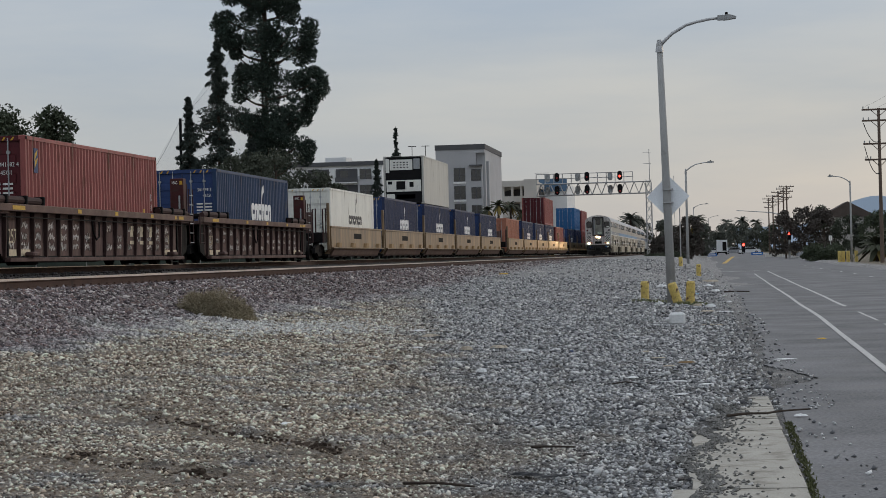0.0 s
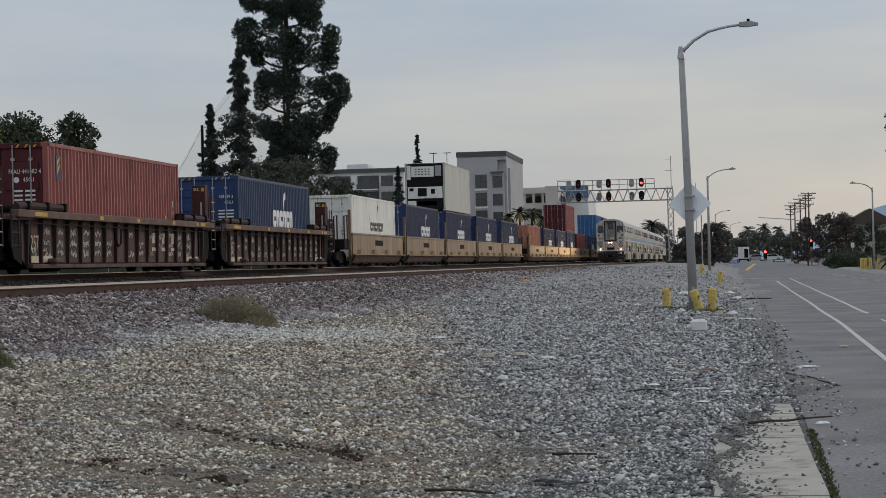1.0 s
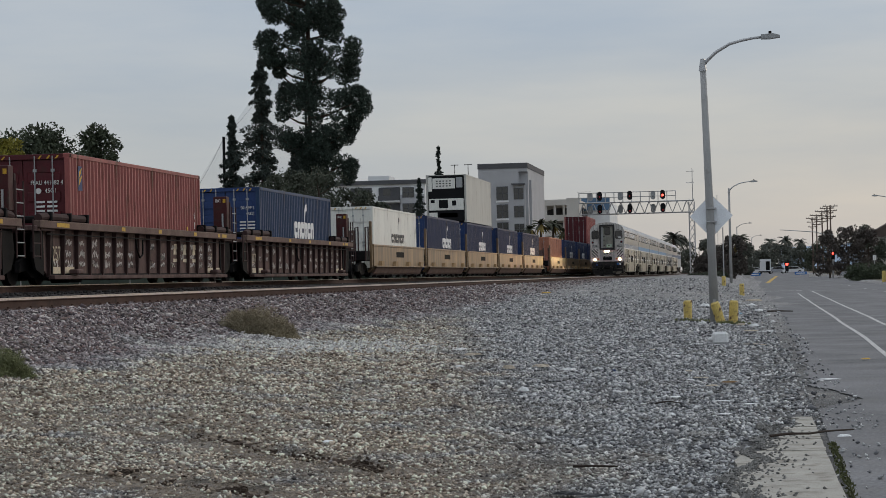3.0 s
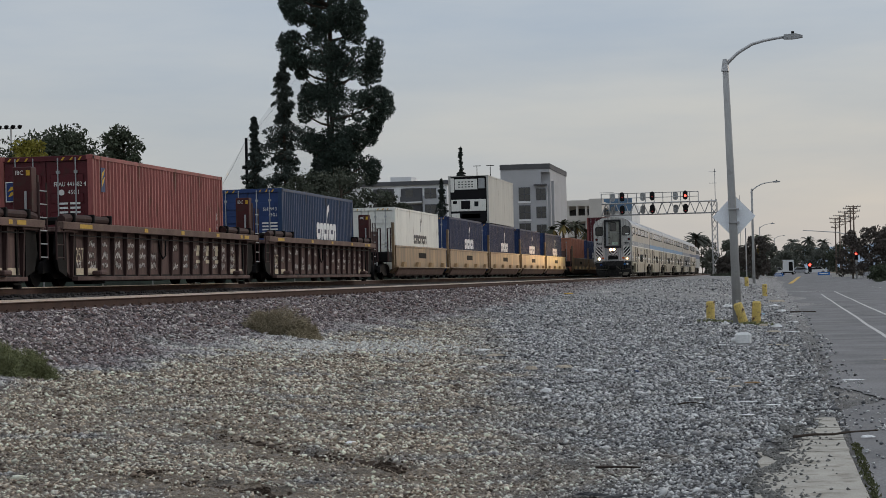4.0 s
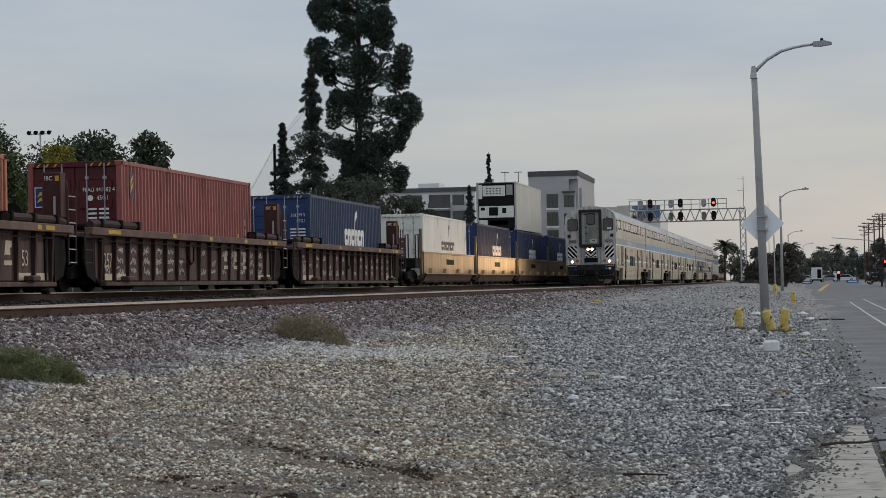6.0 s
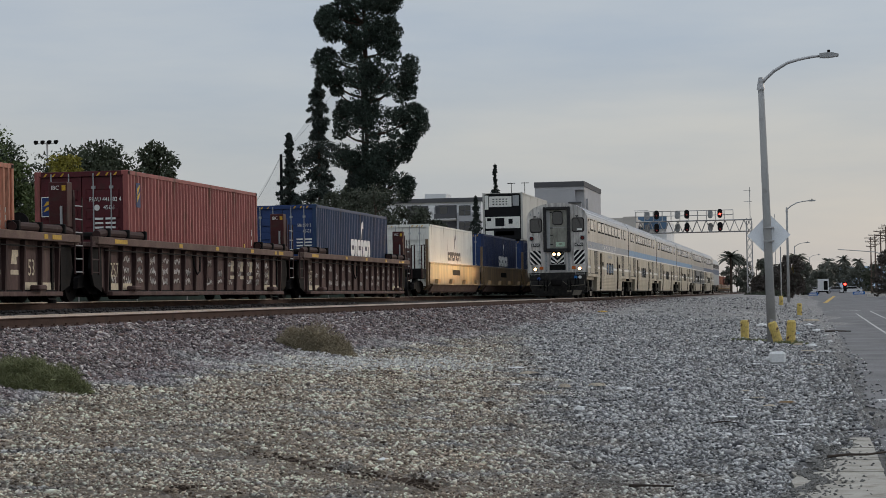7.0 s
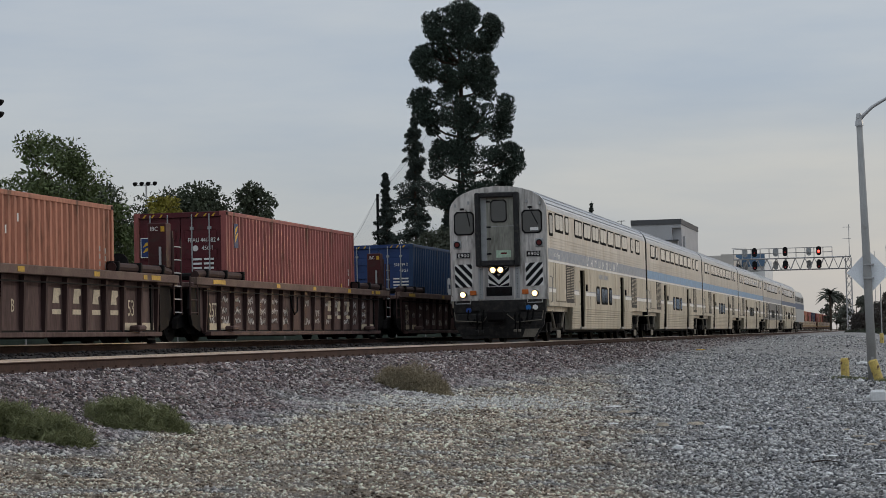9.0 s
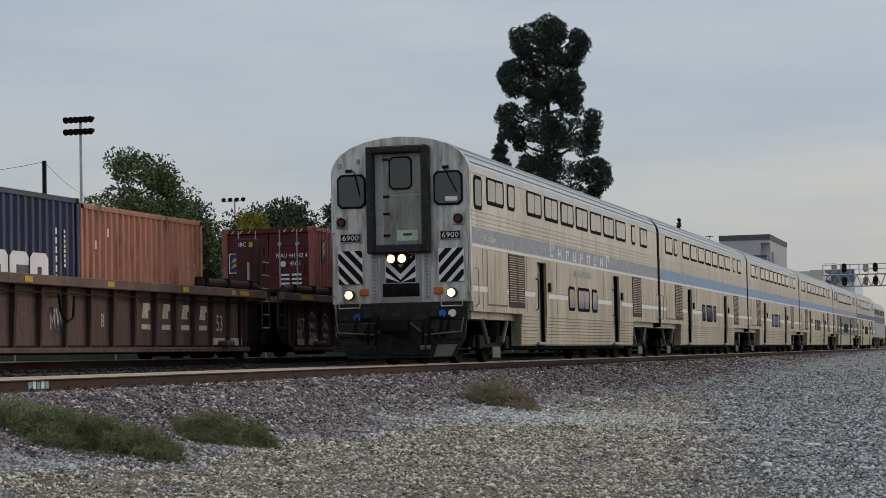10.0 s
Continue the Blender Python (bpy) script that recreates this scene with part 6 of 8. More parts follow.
def big_pine():
    """Boughs that carry separate dense puffs of needles, with notches and sky between them."""
    x, y = -34.15, 160.0
    g0 = ground_z(x, y)
    t = thing("pine_tree", pose(x, y, g0), "tall dark green pine with lumpy clumped crown", "tree")
    rng = random.Random(11)
    reach = [(9.4, -0.9, 3.6), (10.9, -0.9, 4.1), (11.5, -1.0, 1.7), (12.3, -2.1, 2.5), (13.0, -2.7, 3.7), (13.8, -2.3, 4.1), (14.8, -2.6, 4.5), (15.5, -2.5, 5.2), (16.6, -2.6, 5.1), (17.2, -2.6, 2.4), (17.9, -2.5, 4.1), (19.2, -3.5, 4.2),
             (20.4, -4.1, 4.7), (21.2, -4.1, 2.5), (22.1, -2.3, 2.9), (22.8, -3.6, 3.2), (24.1, -4.0, 2.5), (25.0, -3.3, 2.6), (25.5, -2.2, 3.2), (26.4, -2.8, 3.7), (27.2, -2.9, 3.2), (27.9, -1.4, 1.4), (28.6, -0.4, 1.0)]
    lo, hi = [(z - g0, a) for z, a, b in reach], [(z - g0, b) for z, a, b in reach]
    gaps = [(-0.85, 14.3, 0.62), (1.63, 15.0, 0.42), (-0.2, 23.6, 0.40), (-1.3, 17.9, 0.34), (1.63, 17.3, 0.32), (0.69, 21.3, 0.26), (-2.3, 21.9, 0.3)]
    blobs = []

    def puff(px, py, z, r):
        a, b = lerp_table(z, lo), lerp_table(z, hi)
        px = min(max(px, a + r * 0.9), b - r * 0.9)
        if all(math.hypot(px - gx, z - (gz - g0)) > gr + r * 0.80 for gx, gz, gr in gaps):
            blobs.append((px, py, z, r))
    # puffs at the tips of the boughs, then the mass within
    z = 9.6 - g0
    while z < 28.1 - g0:
        for table, sgn in ((lo, -1), (hi, 1)):
            e = lerp_table(z, table)
            puff(e - sgn * 0.5, rng.uniform(-0.8, 0.8), z + rng.uniform(-0.15, 0.15), rng.uniform(0.5, 0.72))
        z += 0.42
    for i in range(300):
        z = 9.3 + 18.9 * rng.random() - g0
        a, b = lerp_table(z, lo), lerp_table(z, hi)
        u = rng.random()
        dep = 3.0 * math.sqrt(max(0.08, 1 - (2 * u - 1) ** 2))
        puff(a + (b - a) * u, rng.uniform(-1, 1) * dep, z, rng.uniform(0.55, 1.0))
    z = 9.0 - g0
    while z < 27.4 - g0:
        puff(rng.uniform(-1.1, 1.2), -rng.uniform(0.8, 2.0), z, rng.uniform(0.6, 0.95))
        z += 0.30
    limbs(t, (6.0, 27.0), [b[:3] for b in blobs[::6]], 0.42, 5)
    leaf_cloud("crown", blobs, 230, 0.27, L_PINE, t, 7, slim=0.34, up=0.5, skin=True)


def conifer(x, y, height, width, seed, bare=0.0):
    """A narrow spire with short drooping boughs."""
    g0 = ground_z(x, y)
    t = thing("conifer", pose(x, y, g0), "slender dark conifer spire with drooping boughs", "tree", "slender conifers")
    rng = random.Random(seed)
    blobs, tips = [], []
    z = height * 0.2
    while z < height - 0.2:
        r = 1.45 * width * (0.05 + 0.95 * (1 - z / height) ** 1.1) * rng.uniform(0.25, 1.45)
        for k in range(4):
            a = rng.uniform(0, 6.283)
            for f in (0.35, 0.7, 1.0):
                blobs.append((r * f * math.cos(a), r * f * math.sin(a), z - 0.45 * f * r, 0.15 + 0.15 * r * (1.3 - f)))
            tips.append((r * math.cos(a), r * math.sin(a), z - 0.2 * r))
        z += height * 0.0145
    part("trunk", tube(bmesh.new(), [(0, 0, -0.3), (0.05, 0, height * 0.5), (0, 0, height)], height * 0.014, seg=7, r2=0.03), M_BARK, t)
    for x1, y1, z1 in tips[::4]:
        part("bough", tube(bmesh.new(), [(0, 0, z1 + 0.2), (x1 * 0.6, y1 * 0.6, z1 + 0.15), (x1, y1, z1)], 0.03, seg=4, r2=0.01), M_BARK, t)
    leaf_cloud("crown", blobs, 44, 0.25, L_CONIFER, t, seed, slim=0.30, up=-0.4)


def palm(x, y, height, spread, seed, material=None):
    g0 = ground_z(x, y)
    t = thing("palm_tree", pose(x, y, g0), "palm with a round head of arching fronds", "palm", "palms")
    rng = random.Random(seed)
    part("trunk", tube(bmesh.new(), [(0, 0, -0.2), (0.1, 0, height * 0.5), (0, 0, height)], 0.28, seg=8, r2=0.2), M_BARK, t)
    for i in range(34):
        a, e = rng.uniform(0, 6.283), rng.uniform(-0.5, 1.35)
        bm = bmesh.new()
        prev = None
        for k in range(7):
            s = k / 6
            rr = spread * s * math.cos(e * (1 - 0.3 * s))
            z = height + spread * (s * math.sin(e) - 0.55 * s * s)
            px, py = rr * math.cos(a), rr * math.sin(a)
            w = spread * 0.11 * math.sin(math.pi * min(1, s * 0.9 + 0.1)) + 0.02
            ox, oy = -math.sin(a) * w, math.cos(a) * w
            cur = (bm.verts.new((px + ox, py + oy, z - w * 0.5)), bm.verts.new((px, py, z)), bm.verts.new((px - ox, py - oy, z - w * 0.5)))
            if prev:
                bm.faces.new((prev[0], prev[1], cur[1], cur[0]))
                bm.faces.new((prev[1], prev[2], cur[2], cur[1]))
            prev = cur
        part("frond", bm, material or (L_DEADPALM if e < -0.3 else L_PALM), t)


def tussock(x, y, w, d, h, material, label, seed, n=1400):
    """A low tangled mound of thin grass."""
    t = thing("grass_tussock", pose(x, y, 0), label, "bush", "weeds by the track")
    rr = random.Random(seed)
    blobs = []
    for i in range(46):
        a, k = rr.uniform(0, 6.283), math.sqrt(rr.random())
        px, py = w * k * math.cos(a), d * k * math.sin(a)
        hh = h * math.sqrt(max(0.1, 1 - k * k)) * rr.uniform(0.65, 1.1)
        for f in (0.25, 0.75):
            blobs.append((px, py, ground_z(x + px, y + py) + hh * f - 0.03, rr.uniform(0.09, 0.17) * (h / 0.45)))
    tagged(leaf_cloud("tuft", blobs, max(30, n // 24), 0.115, material, t, seed, slim=0.065, up=0.35), kind="stuff")
    leaf_cloud("undergrowth", [b for b in blobs[::2]], max(16, n // 90), 0.09, material, t, seed + 50, slim=0.2, up=0.2)
    return t


big_pine()
conifer(-33.3, 140, 16.4, 2.5, 1)
conifer(-37.95, 150, 13.3, 1.6, 2)
conifer(-31.2, 141, 9.6, 2.2, 3)
conifer(-48.9, 330, 22.4, 1.7, 4)
conifer(-53.0, 335, 17.5, 2.2, 5)
conifer(-35.6, 143, 8.0, 1.3, 6)
for i, (x, y, h, s) in enumerate(((-27.2, 130, 9.6, 2.3), (-25.2, 132, 8.3, 1.9), (-30.4, 133, 9.4, 2.2), (-23.4, 131, 6.9, 1.4), (-29.0, 134, 9.8, 1.9), (-32.6, 134, 9.0, 1.8))):
    broad_tree(x, y, h, s, L_GREY, 20 + i, "grey-green bushy tree behind the containers", low=0.2, leaf=0.2)
for i, (x, y, h, s) in enumerate(((-62.5, 152, 15.4, 4.4), (-57.5, 155, 14.9, 3.8), (-53.4, 152, 14.6, 3.0), (-48.4, 150, 14.2, 2.2), (-66.5, 154, 15.8, 4.4), (-51.2, 154, 12.8, 2.6), (-45.9, 153, 10.6, 2.4), (-71, 158, 14.6, 4.6), (-55, 150, 12.4, 3.6), (-59.8, 149, 12.6, 4.0))):
    broad_tree(x, y, h, s, L_OAK, 40 + i, "dark green oak with an uneven crown", low=0.3, leaf=0.30, per=150, puffs=60)
broad_tree(-32.7, 75, 10.3, 2.15, L_BRIGHT, 60, "green leafy street tree beside the tracks", low=0.5, leaf=0.17, per=170, puffs=64)
broad_tree(-30.6, 76, 7.6, 1.5, L_BRIGHT, 61, "green leafy street tree beside the tracks", low=0.25, leaf=0.19, per=190)
broad_tree(-48.2, 130, 12.0, 1.7, L_YELLOW, 62, "yellow-green tree turning colour", low=0.5, leaf=0.22)
broad_tree(-41.5, 118, 6.4, 2.0, L_BRIGHT, 63, "green leafy tree behind the containers", low=0.1, leaf=0.22)
broad_tree(-45.5, 125, 7.4, 2.2, L_OAK, 64, "dark green oak with an uneven crown", low=0.15, leaf=0.25)

# weeds by the near track
tussock(-9.15, 37.8, 0.66, 0.45, 0.58, L_DRYGRASS, "dry brown grass tussock on pale gravel", 1, 4200)
tussock(-8.62, 37.4, 0.36, 0.35, 0.2, L_DRYGRASS, "dry brown grass tussock on pale gravel", 2, 900)
tussock(-9.25, 20.2, 0.84, 0.45, 0.46, L_GRASS, "green grass tussock at the foot of the ballast", 3, 6500)
tussock(-10.0, 19.8, 0.66, 0.42, 0.40, L_GRASS, "green grass tussock at the foot of the ballast", 4, 2600)
tussock(-9.1, 23.3, 0.66, 0.42, 0.43, L_GRASS, "green grass tussock at the foot of the ballast", 5, 3600)
tussock(-0.35, 60.0, 0.5, 0.25, 0.14, L_GRASS, "thin green weeds at the foot of the lamp post", 6, 500)
tussock(-1.45, 62.6, 0.7, 0.3, 0.12, L_GRASS, "thin green weeds at the foot of the lamp post", 7, 400)

# ---- fence behind the tracks ----
fence = thing("fence", pose(-23.4, 0, 1.02), "chain-link fence with faded green windscreen cloth behind the tracks", "fence")
M_CLOTH = mat("faded_green_cloth", (0.045, 0.062, 0.052), 0.9, var=0.3, scale=1.2, streak=True, spec=0.05)
for i in range(52):
    y = 16 + i * 6
    part("cloth", bx(-0.012, 0.012, y + 0.06, y + 5.94, 0.05, 1.75), M_CLOTH, fence)
    part("fence_post", rod(bmesh.new(), (0, y, -0.3), (0, y, 2.0), 0.035, seg=6), M_STEEL, fence)
part("top_rail", rod(bmesh.new(), (0, 16, 1.9), (0, 328, 1.9), 0.025, seg=6), M_STEEL, fence)

# ---- buildings ----
M_STUCCO = mat("grey_stucco", (0.42, 0.42, 0.43), 0.85, var=0.1, scale=0.4)
M_STUCCO_W = mat("white_stucco", (0.74, 0.74, 0.73), 0.85, var=0.08, scale=0.4)
M_STUCCO_D = mat("dark_grey_stucco", (0.10, 0.10, 0.105), 0.8, var=0.1, scale=0.4)
M_BEIGE = mat("beige_concrete", (0.52, 0.49, 0.45), 0.85, var=0.1, scale=0.3)
M_BLUEGLASS = mat("blue_cladding", (0.10, 0.17, 0.26), 0.4, var=0.15)
M_BROWNROOF = mat("brown_roof_shingle", (0.09, 0.07, 0.06), 0.9, var=0.2)


def window(b, x0, x1, z0, z1, y):
    """A window in a wall that looks back along the tracks."""
    f = part("window", bx(x0, x1, y - 0.06, y + 0.02, z0, z1), M_STUCCO_D, b)
    n = 2
    w = (x1 - x0) / n
    for i in range(n):
        part("pane", bx(x0 + i * w + 0.08, x0 + (i + 1) * w - 0.08, y - 0.075, y - 0.06, z0 + 0.1, z0 + (z1 - z0) * 0.45), M_GLASS, f)
        part("pane", bx(x0 + i * w + 0.08, x0 + (i + 1) * w - 0.08, y - 0.075, y - 0.06, z0 + (z1 - z0) * 0.5, z1 - 0.1), M_GLASS, f)


def balcony(b, x0, x1, z, y):
    k = part("balcony", bx(x0, x1, y - 1.3, y, z, z + 0.2), M_STUCCO_W, b)
    part("parapet", bx(x0, x1, y - 1.3, y - 1.2, z + 0.2, z + 1.1), M_STUCCO_D, k)
    # flat dark panel on the wall, painted as the shade of a recess
    part("recess_shade", bx(x0, x1, y - 0.03, y + 0.01, z + 0.2, z + 2.7), M_STUCCO_D, k)
    part("balcony_door", bx(x0 + 0.8, x0 + 2.2, y - 0.05, y - 0.03, z + 0.2, z + 2.4), M_GLASS, k)


apt = thing("apartment_building", pose(0, 0, 0), "grey stucco apartment block with white bays and dark parapet", "building")
part("wall", bx(-45.0, -38.0, 350, 380, 0.5, 19.6), M_STUCCO, apt)
part("wall", bx(-38.0, -36.5, 351, 380, 0.5, 19.6), M_STUCCO, apt)
part("wall", bx(-36.5, -36.1, 353, 372, 0.5, 18.2), M_STUCCO, apt)
part("wall", bx(-52.0, -45.0, 356, 385, 0.5, 17.0), M_STUCCO_W, apt)
part("parapet", bx(-45.0, -36.5, 350, 380, 19.6, 20.2), M_STUCCO, apt)
part("roof_edge", bx(-45.1, -36.4, 349.9, 380.1, 20.2, 21.1), M_STUCCO_D, apt)
for fl in range(6):
    z = 2.3 + fl * 3.1
    if z < 16.5:
        window(apt, -41.9, -39.9, z, z + 2.4, 350)
        part("sill_band", bx(-42.0, -39.8, 349.85, 350, z - 0.35, z - 0.02), M_STUCCO_W, apt)
        window(apt, -38.9, -37.2, z + 0.1, z + 2.1, 349.98)
part("bay_frame", bx(-39.2, -36.9, 349.3, 350, 17.3, 17.55), M_STUCCO_D, apt)
part("bay", bx(-39.2, -36.95, 349.98, 350.9, 2.0, 17.3), M_STUCCO, apt)

wing = thing("apartment_building", pose(0, 0, 0), "white and grey apartment wing with balconies and flat dark roof", "building")
part("wall", bx(-76, -57.5, 370, 395, 0.5, 19.0), M_STUCCO_W, wing)
part("roof_edge", bx(-76.3, -57.2, 369.5, 395.3, 19.0, 19.75), M_STUCCO_D, wing)
part("roof_box", bx(-69.5, -65.5, 378, 384, 19.75, 21.0), M_STUCCO_W, wing)
part("bay", bx(-67.2, -66.2, 369.2, 370, 0.5, 18.2), M_STUCCO_W, wing)
part("bay", bx(-62.0, -57.6, 369.3, 370, 0.5, 17.0), M_STUCCO, wing)
for fl in range(6):
    z = 1.0 + fl * 2.95
    balcony(wing, -66.1, -62.1, z, 370)
    balcony(wing, -71.4, -67.4, z, 370)
    window(wing, -61.6, -59.4, z + 0.7, z + 2.6, 369.3)
for i, x in enumerate((-45.3, -47.8, -50.2)):
    vent = thing("roof_antenna", pose(x, 358, 17.0), "thin roof vent pipe with a cross bar", "antenna", "roof antennas")
    part("mast", rod(bmesh.new(), (0, 0, 0), (0, 0, 4.6 if i else 3.4), 0.06, seg=6), M_DARK, vent)
    part("cross_bar", rod(bmesh.new(), (-0.7, 0, 4.5 if i else 3.3), (0.7, 0, 4.5 if i else 3.3), 0.06, seg=6), M_DARK, vent)

park = thing("parking_structure", pose(0, 0, 0), "beige concrete parking deck with sloping ramp and openings", "building")
part("wall", bx(-46.2, -36.0, 450, 490, 0.5, 10.0), M_BEIGE, park)
for z in (10.0, 13.4, 16.8):
    part("deck", prism(bmesh.new(), [(-46.2, z + 0.6), (-43.0, z + 1.5), (-36.0, z + 1.5), (-36.0, z + 0.2), (-43.0, z + 0.2), (-46.2, z - 0.7)], "y", 450, 490), M_BEIGE, park)
part("back_wall", bx(-46.0, -36.2, 470, 472, 10, 18), M_STUCCO_D, park)
for x in (-46.0, -44.5, -43.0, -41.0, -39.0, -36.4):
    part("column", bx(x - 0.25, x + 0.25, 450.3, 451, 10, 17), M_BEIGE, park)
part("stair_tower", bx(-38.0, -35.2, 446, 452, 0.5, 18.4), M_BEIGE, park)

hall = thing("office_building", pose(0, 0, 0), "white office block with blue cladding and roof rail", "building")
part("wall", bx(-36.0, -30.8, 480, 510, 0.5, 18.5), M_STUCCO_W, hall)
part("blue_wall", bx(-38.4, -30.7, 479.5, 480, 16.6, 19.6), M_BLUEGLASS, hall)
part("wall", bx(-44, -36.0, 482, 510, 0.5, 17.2), M_STUCCO_W, hall)
part("roof_rail", rod(bmesh.new(), (-38.3, 480, 21.0), (-35, 480, 21.0), 0.06, seg=5), M_STEEL, hall)

# ---- signal bridge over the tracks ----
sb = thing("signal_bridge", pose(-8.35, 345, ground_z(-8.35, 345)), "grey steel truss signal bridge with railings over the tracks", "signal bridge")
G0 = ground_z(-8.35, 345)


def bar(a, b, r=0.055, name="truss_bar"):
    part(name, rod(bmesh.new(), a, b, r, seg=5), M_STEEL, sb)


for dx in (-0.45, 0.45):
    for dy in (-0.6, 0.6):
        bar((dx, dy, 0), (dx, dy, 13.4 - G0), 0.09, "tower_leg")
for i in range(9):
    z = i * 1.4
    for dy in (-0.6, 0.6):
        bar((-0.45, dy, z), (0.45, dy, z + 1.4))
        bar((0.45, dy, z), (-0.45, dy, z + 1.4))
for dy in (-0.6, 0.6):
    for z in (11.65 - G0, 13.6 - G0):
        bar((-18.9, dy, z), (0.45, dy, z), 0.1, "chord")
    for i in range(12):
        x = -18.9 + i * 1.57
        bar((x, dy, 11.65 - G0), (x + 0.785, dy, 13.6 - G0))
        bar((x + 0.785, dy, 13.6 - G0), (x + 1.57, dy, 11.65 - G0))
    for z in (14.5 - G0, 15.3 - G0):
        bar((-18.9, dy, z), (-2.6, dy, z), 0.04, "hand_rail")
    for i in range(12):
        x = -18.9 + i * 1.48
        bar((x, dy, 13.6 - G0), (x, dy, 15.3 - G0), 0.04, "rail_post")
part("walkway", bx(-18.9, 0.3, -0.6, 0.6, 13.62 - G0, 13.68 - G0), M_STEEL, sb)
bar((0.2, 0, 13.4 - G0), (0.2, 0, 19.0 - G0), 0.06, "antenna_mast")
for z in (18.5, 16.6):
    bar((-0.8, 0, z - G0), (0.5, 0, z - G0), 0.04, "antenna_arm")
bar((4.2, 3, 0), (4.2, 3, 14.5 - G0), 0.05, "antenna_mast")
for x, lit in ((-15.35, 0), (-10.29, 1), (-4.77, 2)):
    for z, up in ((14.7, True), (12.5, False)):
        h = part("signal_head", prism(bmesh.new(), [(x + 0.42 * math.cos(a), z - G0 + 0.35 * (1 if math.sin(a) > 0 else -1) + 0.42 * math.sin(a)) for a in [0.1 + 6.2832 * k / 16 for k in range(16)]], "y", -0.95, -0.85), M_BLACK, sb, "black signal target")
        on = lit == 2 and up
        part("signal_lens", rod(bmesh.new(), (x, -1.05, z - G0 - (0.1 if up else 0.4)), (x, -0.95, z - G0 - (0.1 if up else 0.4)), 0.2 if on else 0.12, seg=12), M_REDGLOW if on else M_DIMRED, h)
        part("signal_hood", rod(bmesh.new(), (x, -1.2, z - G0 + 0.3), (x, -0.95, z - G0 + 0.3), 0.17, seg=10), M_BLACK, h)
        part("signal_back", prism(bmesh.new(), [(x - 1.7 + 0.42 * math.cos(a), z - G0 + 0.3 * (1 if math.sin(a) > 0 else -1) + 0.42 * math.sin(a)) for a in [0.1 + 6.2832 * k / 16 for k in range(16)]], "y", 0.85, 0.95), M_GREYPAINT, sb, "grey back of a signal target")
        bar((x, -0.6, z - G0), (x, -0.9, z - G0), 0.08, "head_bracket")
        bar((x - 1.7, 0.6, z - G0), (x - 1.7, 0.9, z - G0), 0.08, "head_bracket")

# ---- street lamps, sign, bollards ----


def street_lamp(x, y, base, height, reach, rise, lean=0.0, r=0.12, label="tall grey concrete street lamp with a curved arm"):
    s = thing("street_lamp", pose(x, y, base), label, "street lamp", "street lamps")
    part("pole", tube(bmesh.new(), [(0, 0, -0.3), (lean * 0.5, 0, height * 0.5), (lean, 0, height)], r, seg=10, r2=r * 0.62), M_POLE, s, smooth=True)
    part("pole_cap", rod(bmesh.new(), (lean, 0, height - 0.25), (lean, 0, height + 0.12), r * 0.85, r * 0.45, seg=8), M_STEEL, s)
    d = 1 if reach > 0 else -1
    pts = [(lean + reach * k, 0, height - 0.1 + (rise + 0.1) * f) for k, f in ((0, 0), (0.06, 0.2), (0.17, 0.48), (0.35, 0.77), (0.5, 0.88), (0.65, 0.95), (0.78, 0.98))]
    part("arm", tube(bmesh.new(), pts, 0.055, seg=7, r2=0.04), M_STEEL, s, smooth=True)
    xe, ze = pts[-1][0], pts[-1][2]
    hd = part("lamp_head", prism(bmesh.new(), [(xe - 0.05 * d, ze - 0.06), (xe - 0.05 * d, ze + 0.07), (xe + 0.3 * d, ze + 0.09), (lean + reach, ze + 0.03), (lean + reach, ze - 0.03), (xe + 0.2 * d, ze - 0.07)], "y", -0.13, 0.13), M_GREYPAINT, s)
    part("photocell", rod(bmesh.new(), (xe + 0.22 * d, 0, ze + 0.08), (xe + 0.22 * d, 0, ze + 0.17), 0.045, seg=8), M_DARK, hd)
    part("hand_hole", bx(-0.05, 0.05, -r - 0.01, -r + 0.01, 0.55, 0.72), M_STEEL, s)
    return s


street_lamp(-0.88, 61.8, 0.0, 7.84, 2.31, 0.72, lean=-0.18, r=0.15)
street_lamp(-1.05, 174.0, ground_z(-1.05, 174), 7.9, 2.4, 0.64, r=0.13)
street_lamp(13.75, 190.0, ground_z(13.75, 190), 7.3, -2.0, 0.58, r=0.11, label="grey steel street lamp with arm over the road")
street_lamp(-0.9, 330.0, ground_z(-0.9, 330), 7.6, 2.4, 0.6, r=0.11)
street_lamp(2.0, 470.0, 1.0, 8.0, 2.4, 0.6, r=0.11)

sign = thing("warning_sign", pose(-0.92, 61.98, 3.23), "blank aluminium back of a diamond warning sign on the lamp post", "road sign")
part("sign_plate", prism(bmesh.new(), [(0.64, 0.0), (0.04, 0.62), (-0.04, 0.62), (-0.64, 0.0), (-0.04, -0.62), (0.04, -0.62)], "y", 0.0, 0.006), M_SIGNBACK, sign)
part("strap", bx(-0.16, 0.16, -0.34, 0.0, -0.20, -0.16), M_STEEL, sign)
part("strap", bx(-0.16, 0.16, -0.34, 0.0, 0.20, 0.24), M_STEEL, sign)
post = thing("sign_post", pose(-1.65, 174, ground_z(-1.65, 174)), "thin plain grey steel post", "post")
part("post", rod(bmesh.new(), (0, 0, -0.2), (0, 0, 4.6), 0.05, seg=7), M_STEEL, post)


M_CHIP = mat("bare_rusty_chip", (0.16, 0.10, 0.06), 0.8)


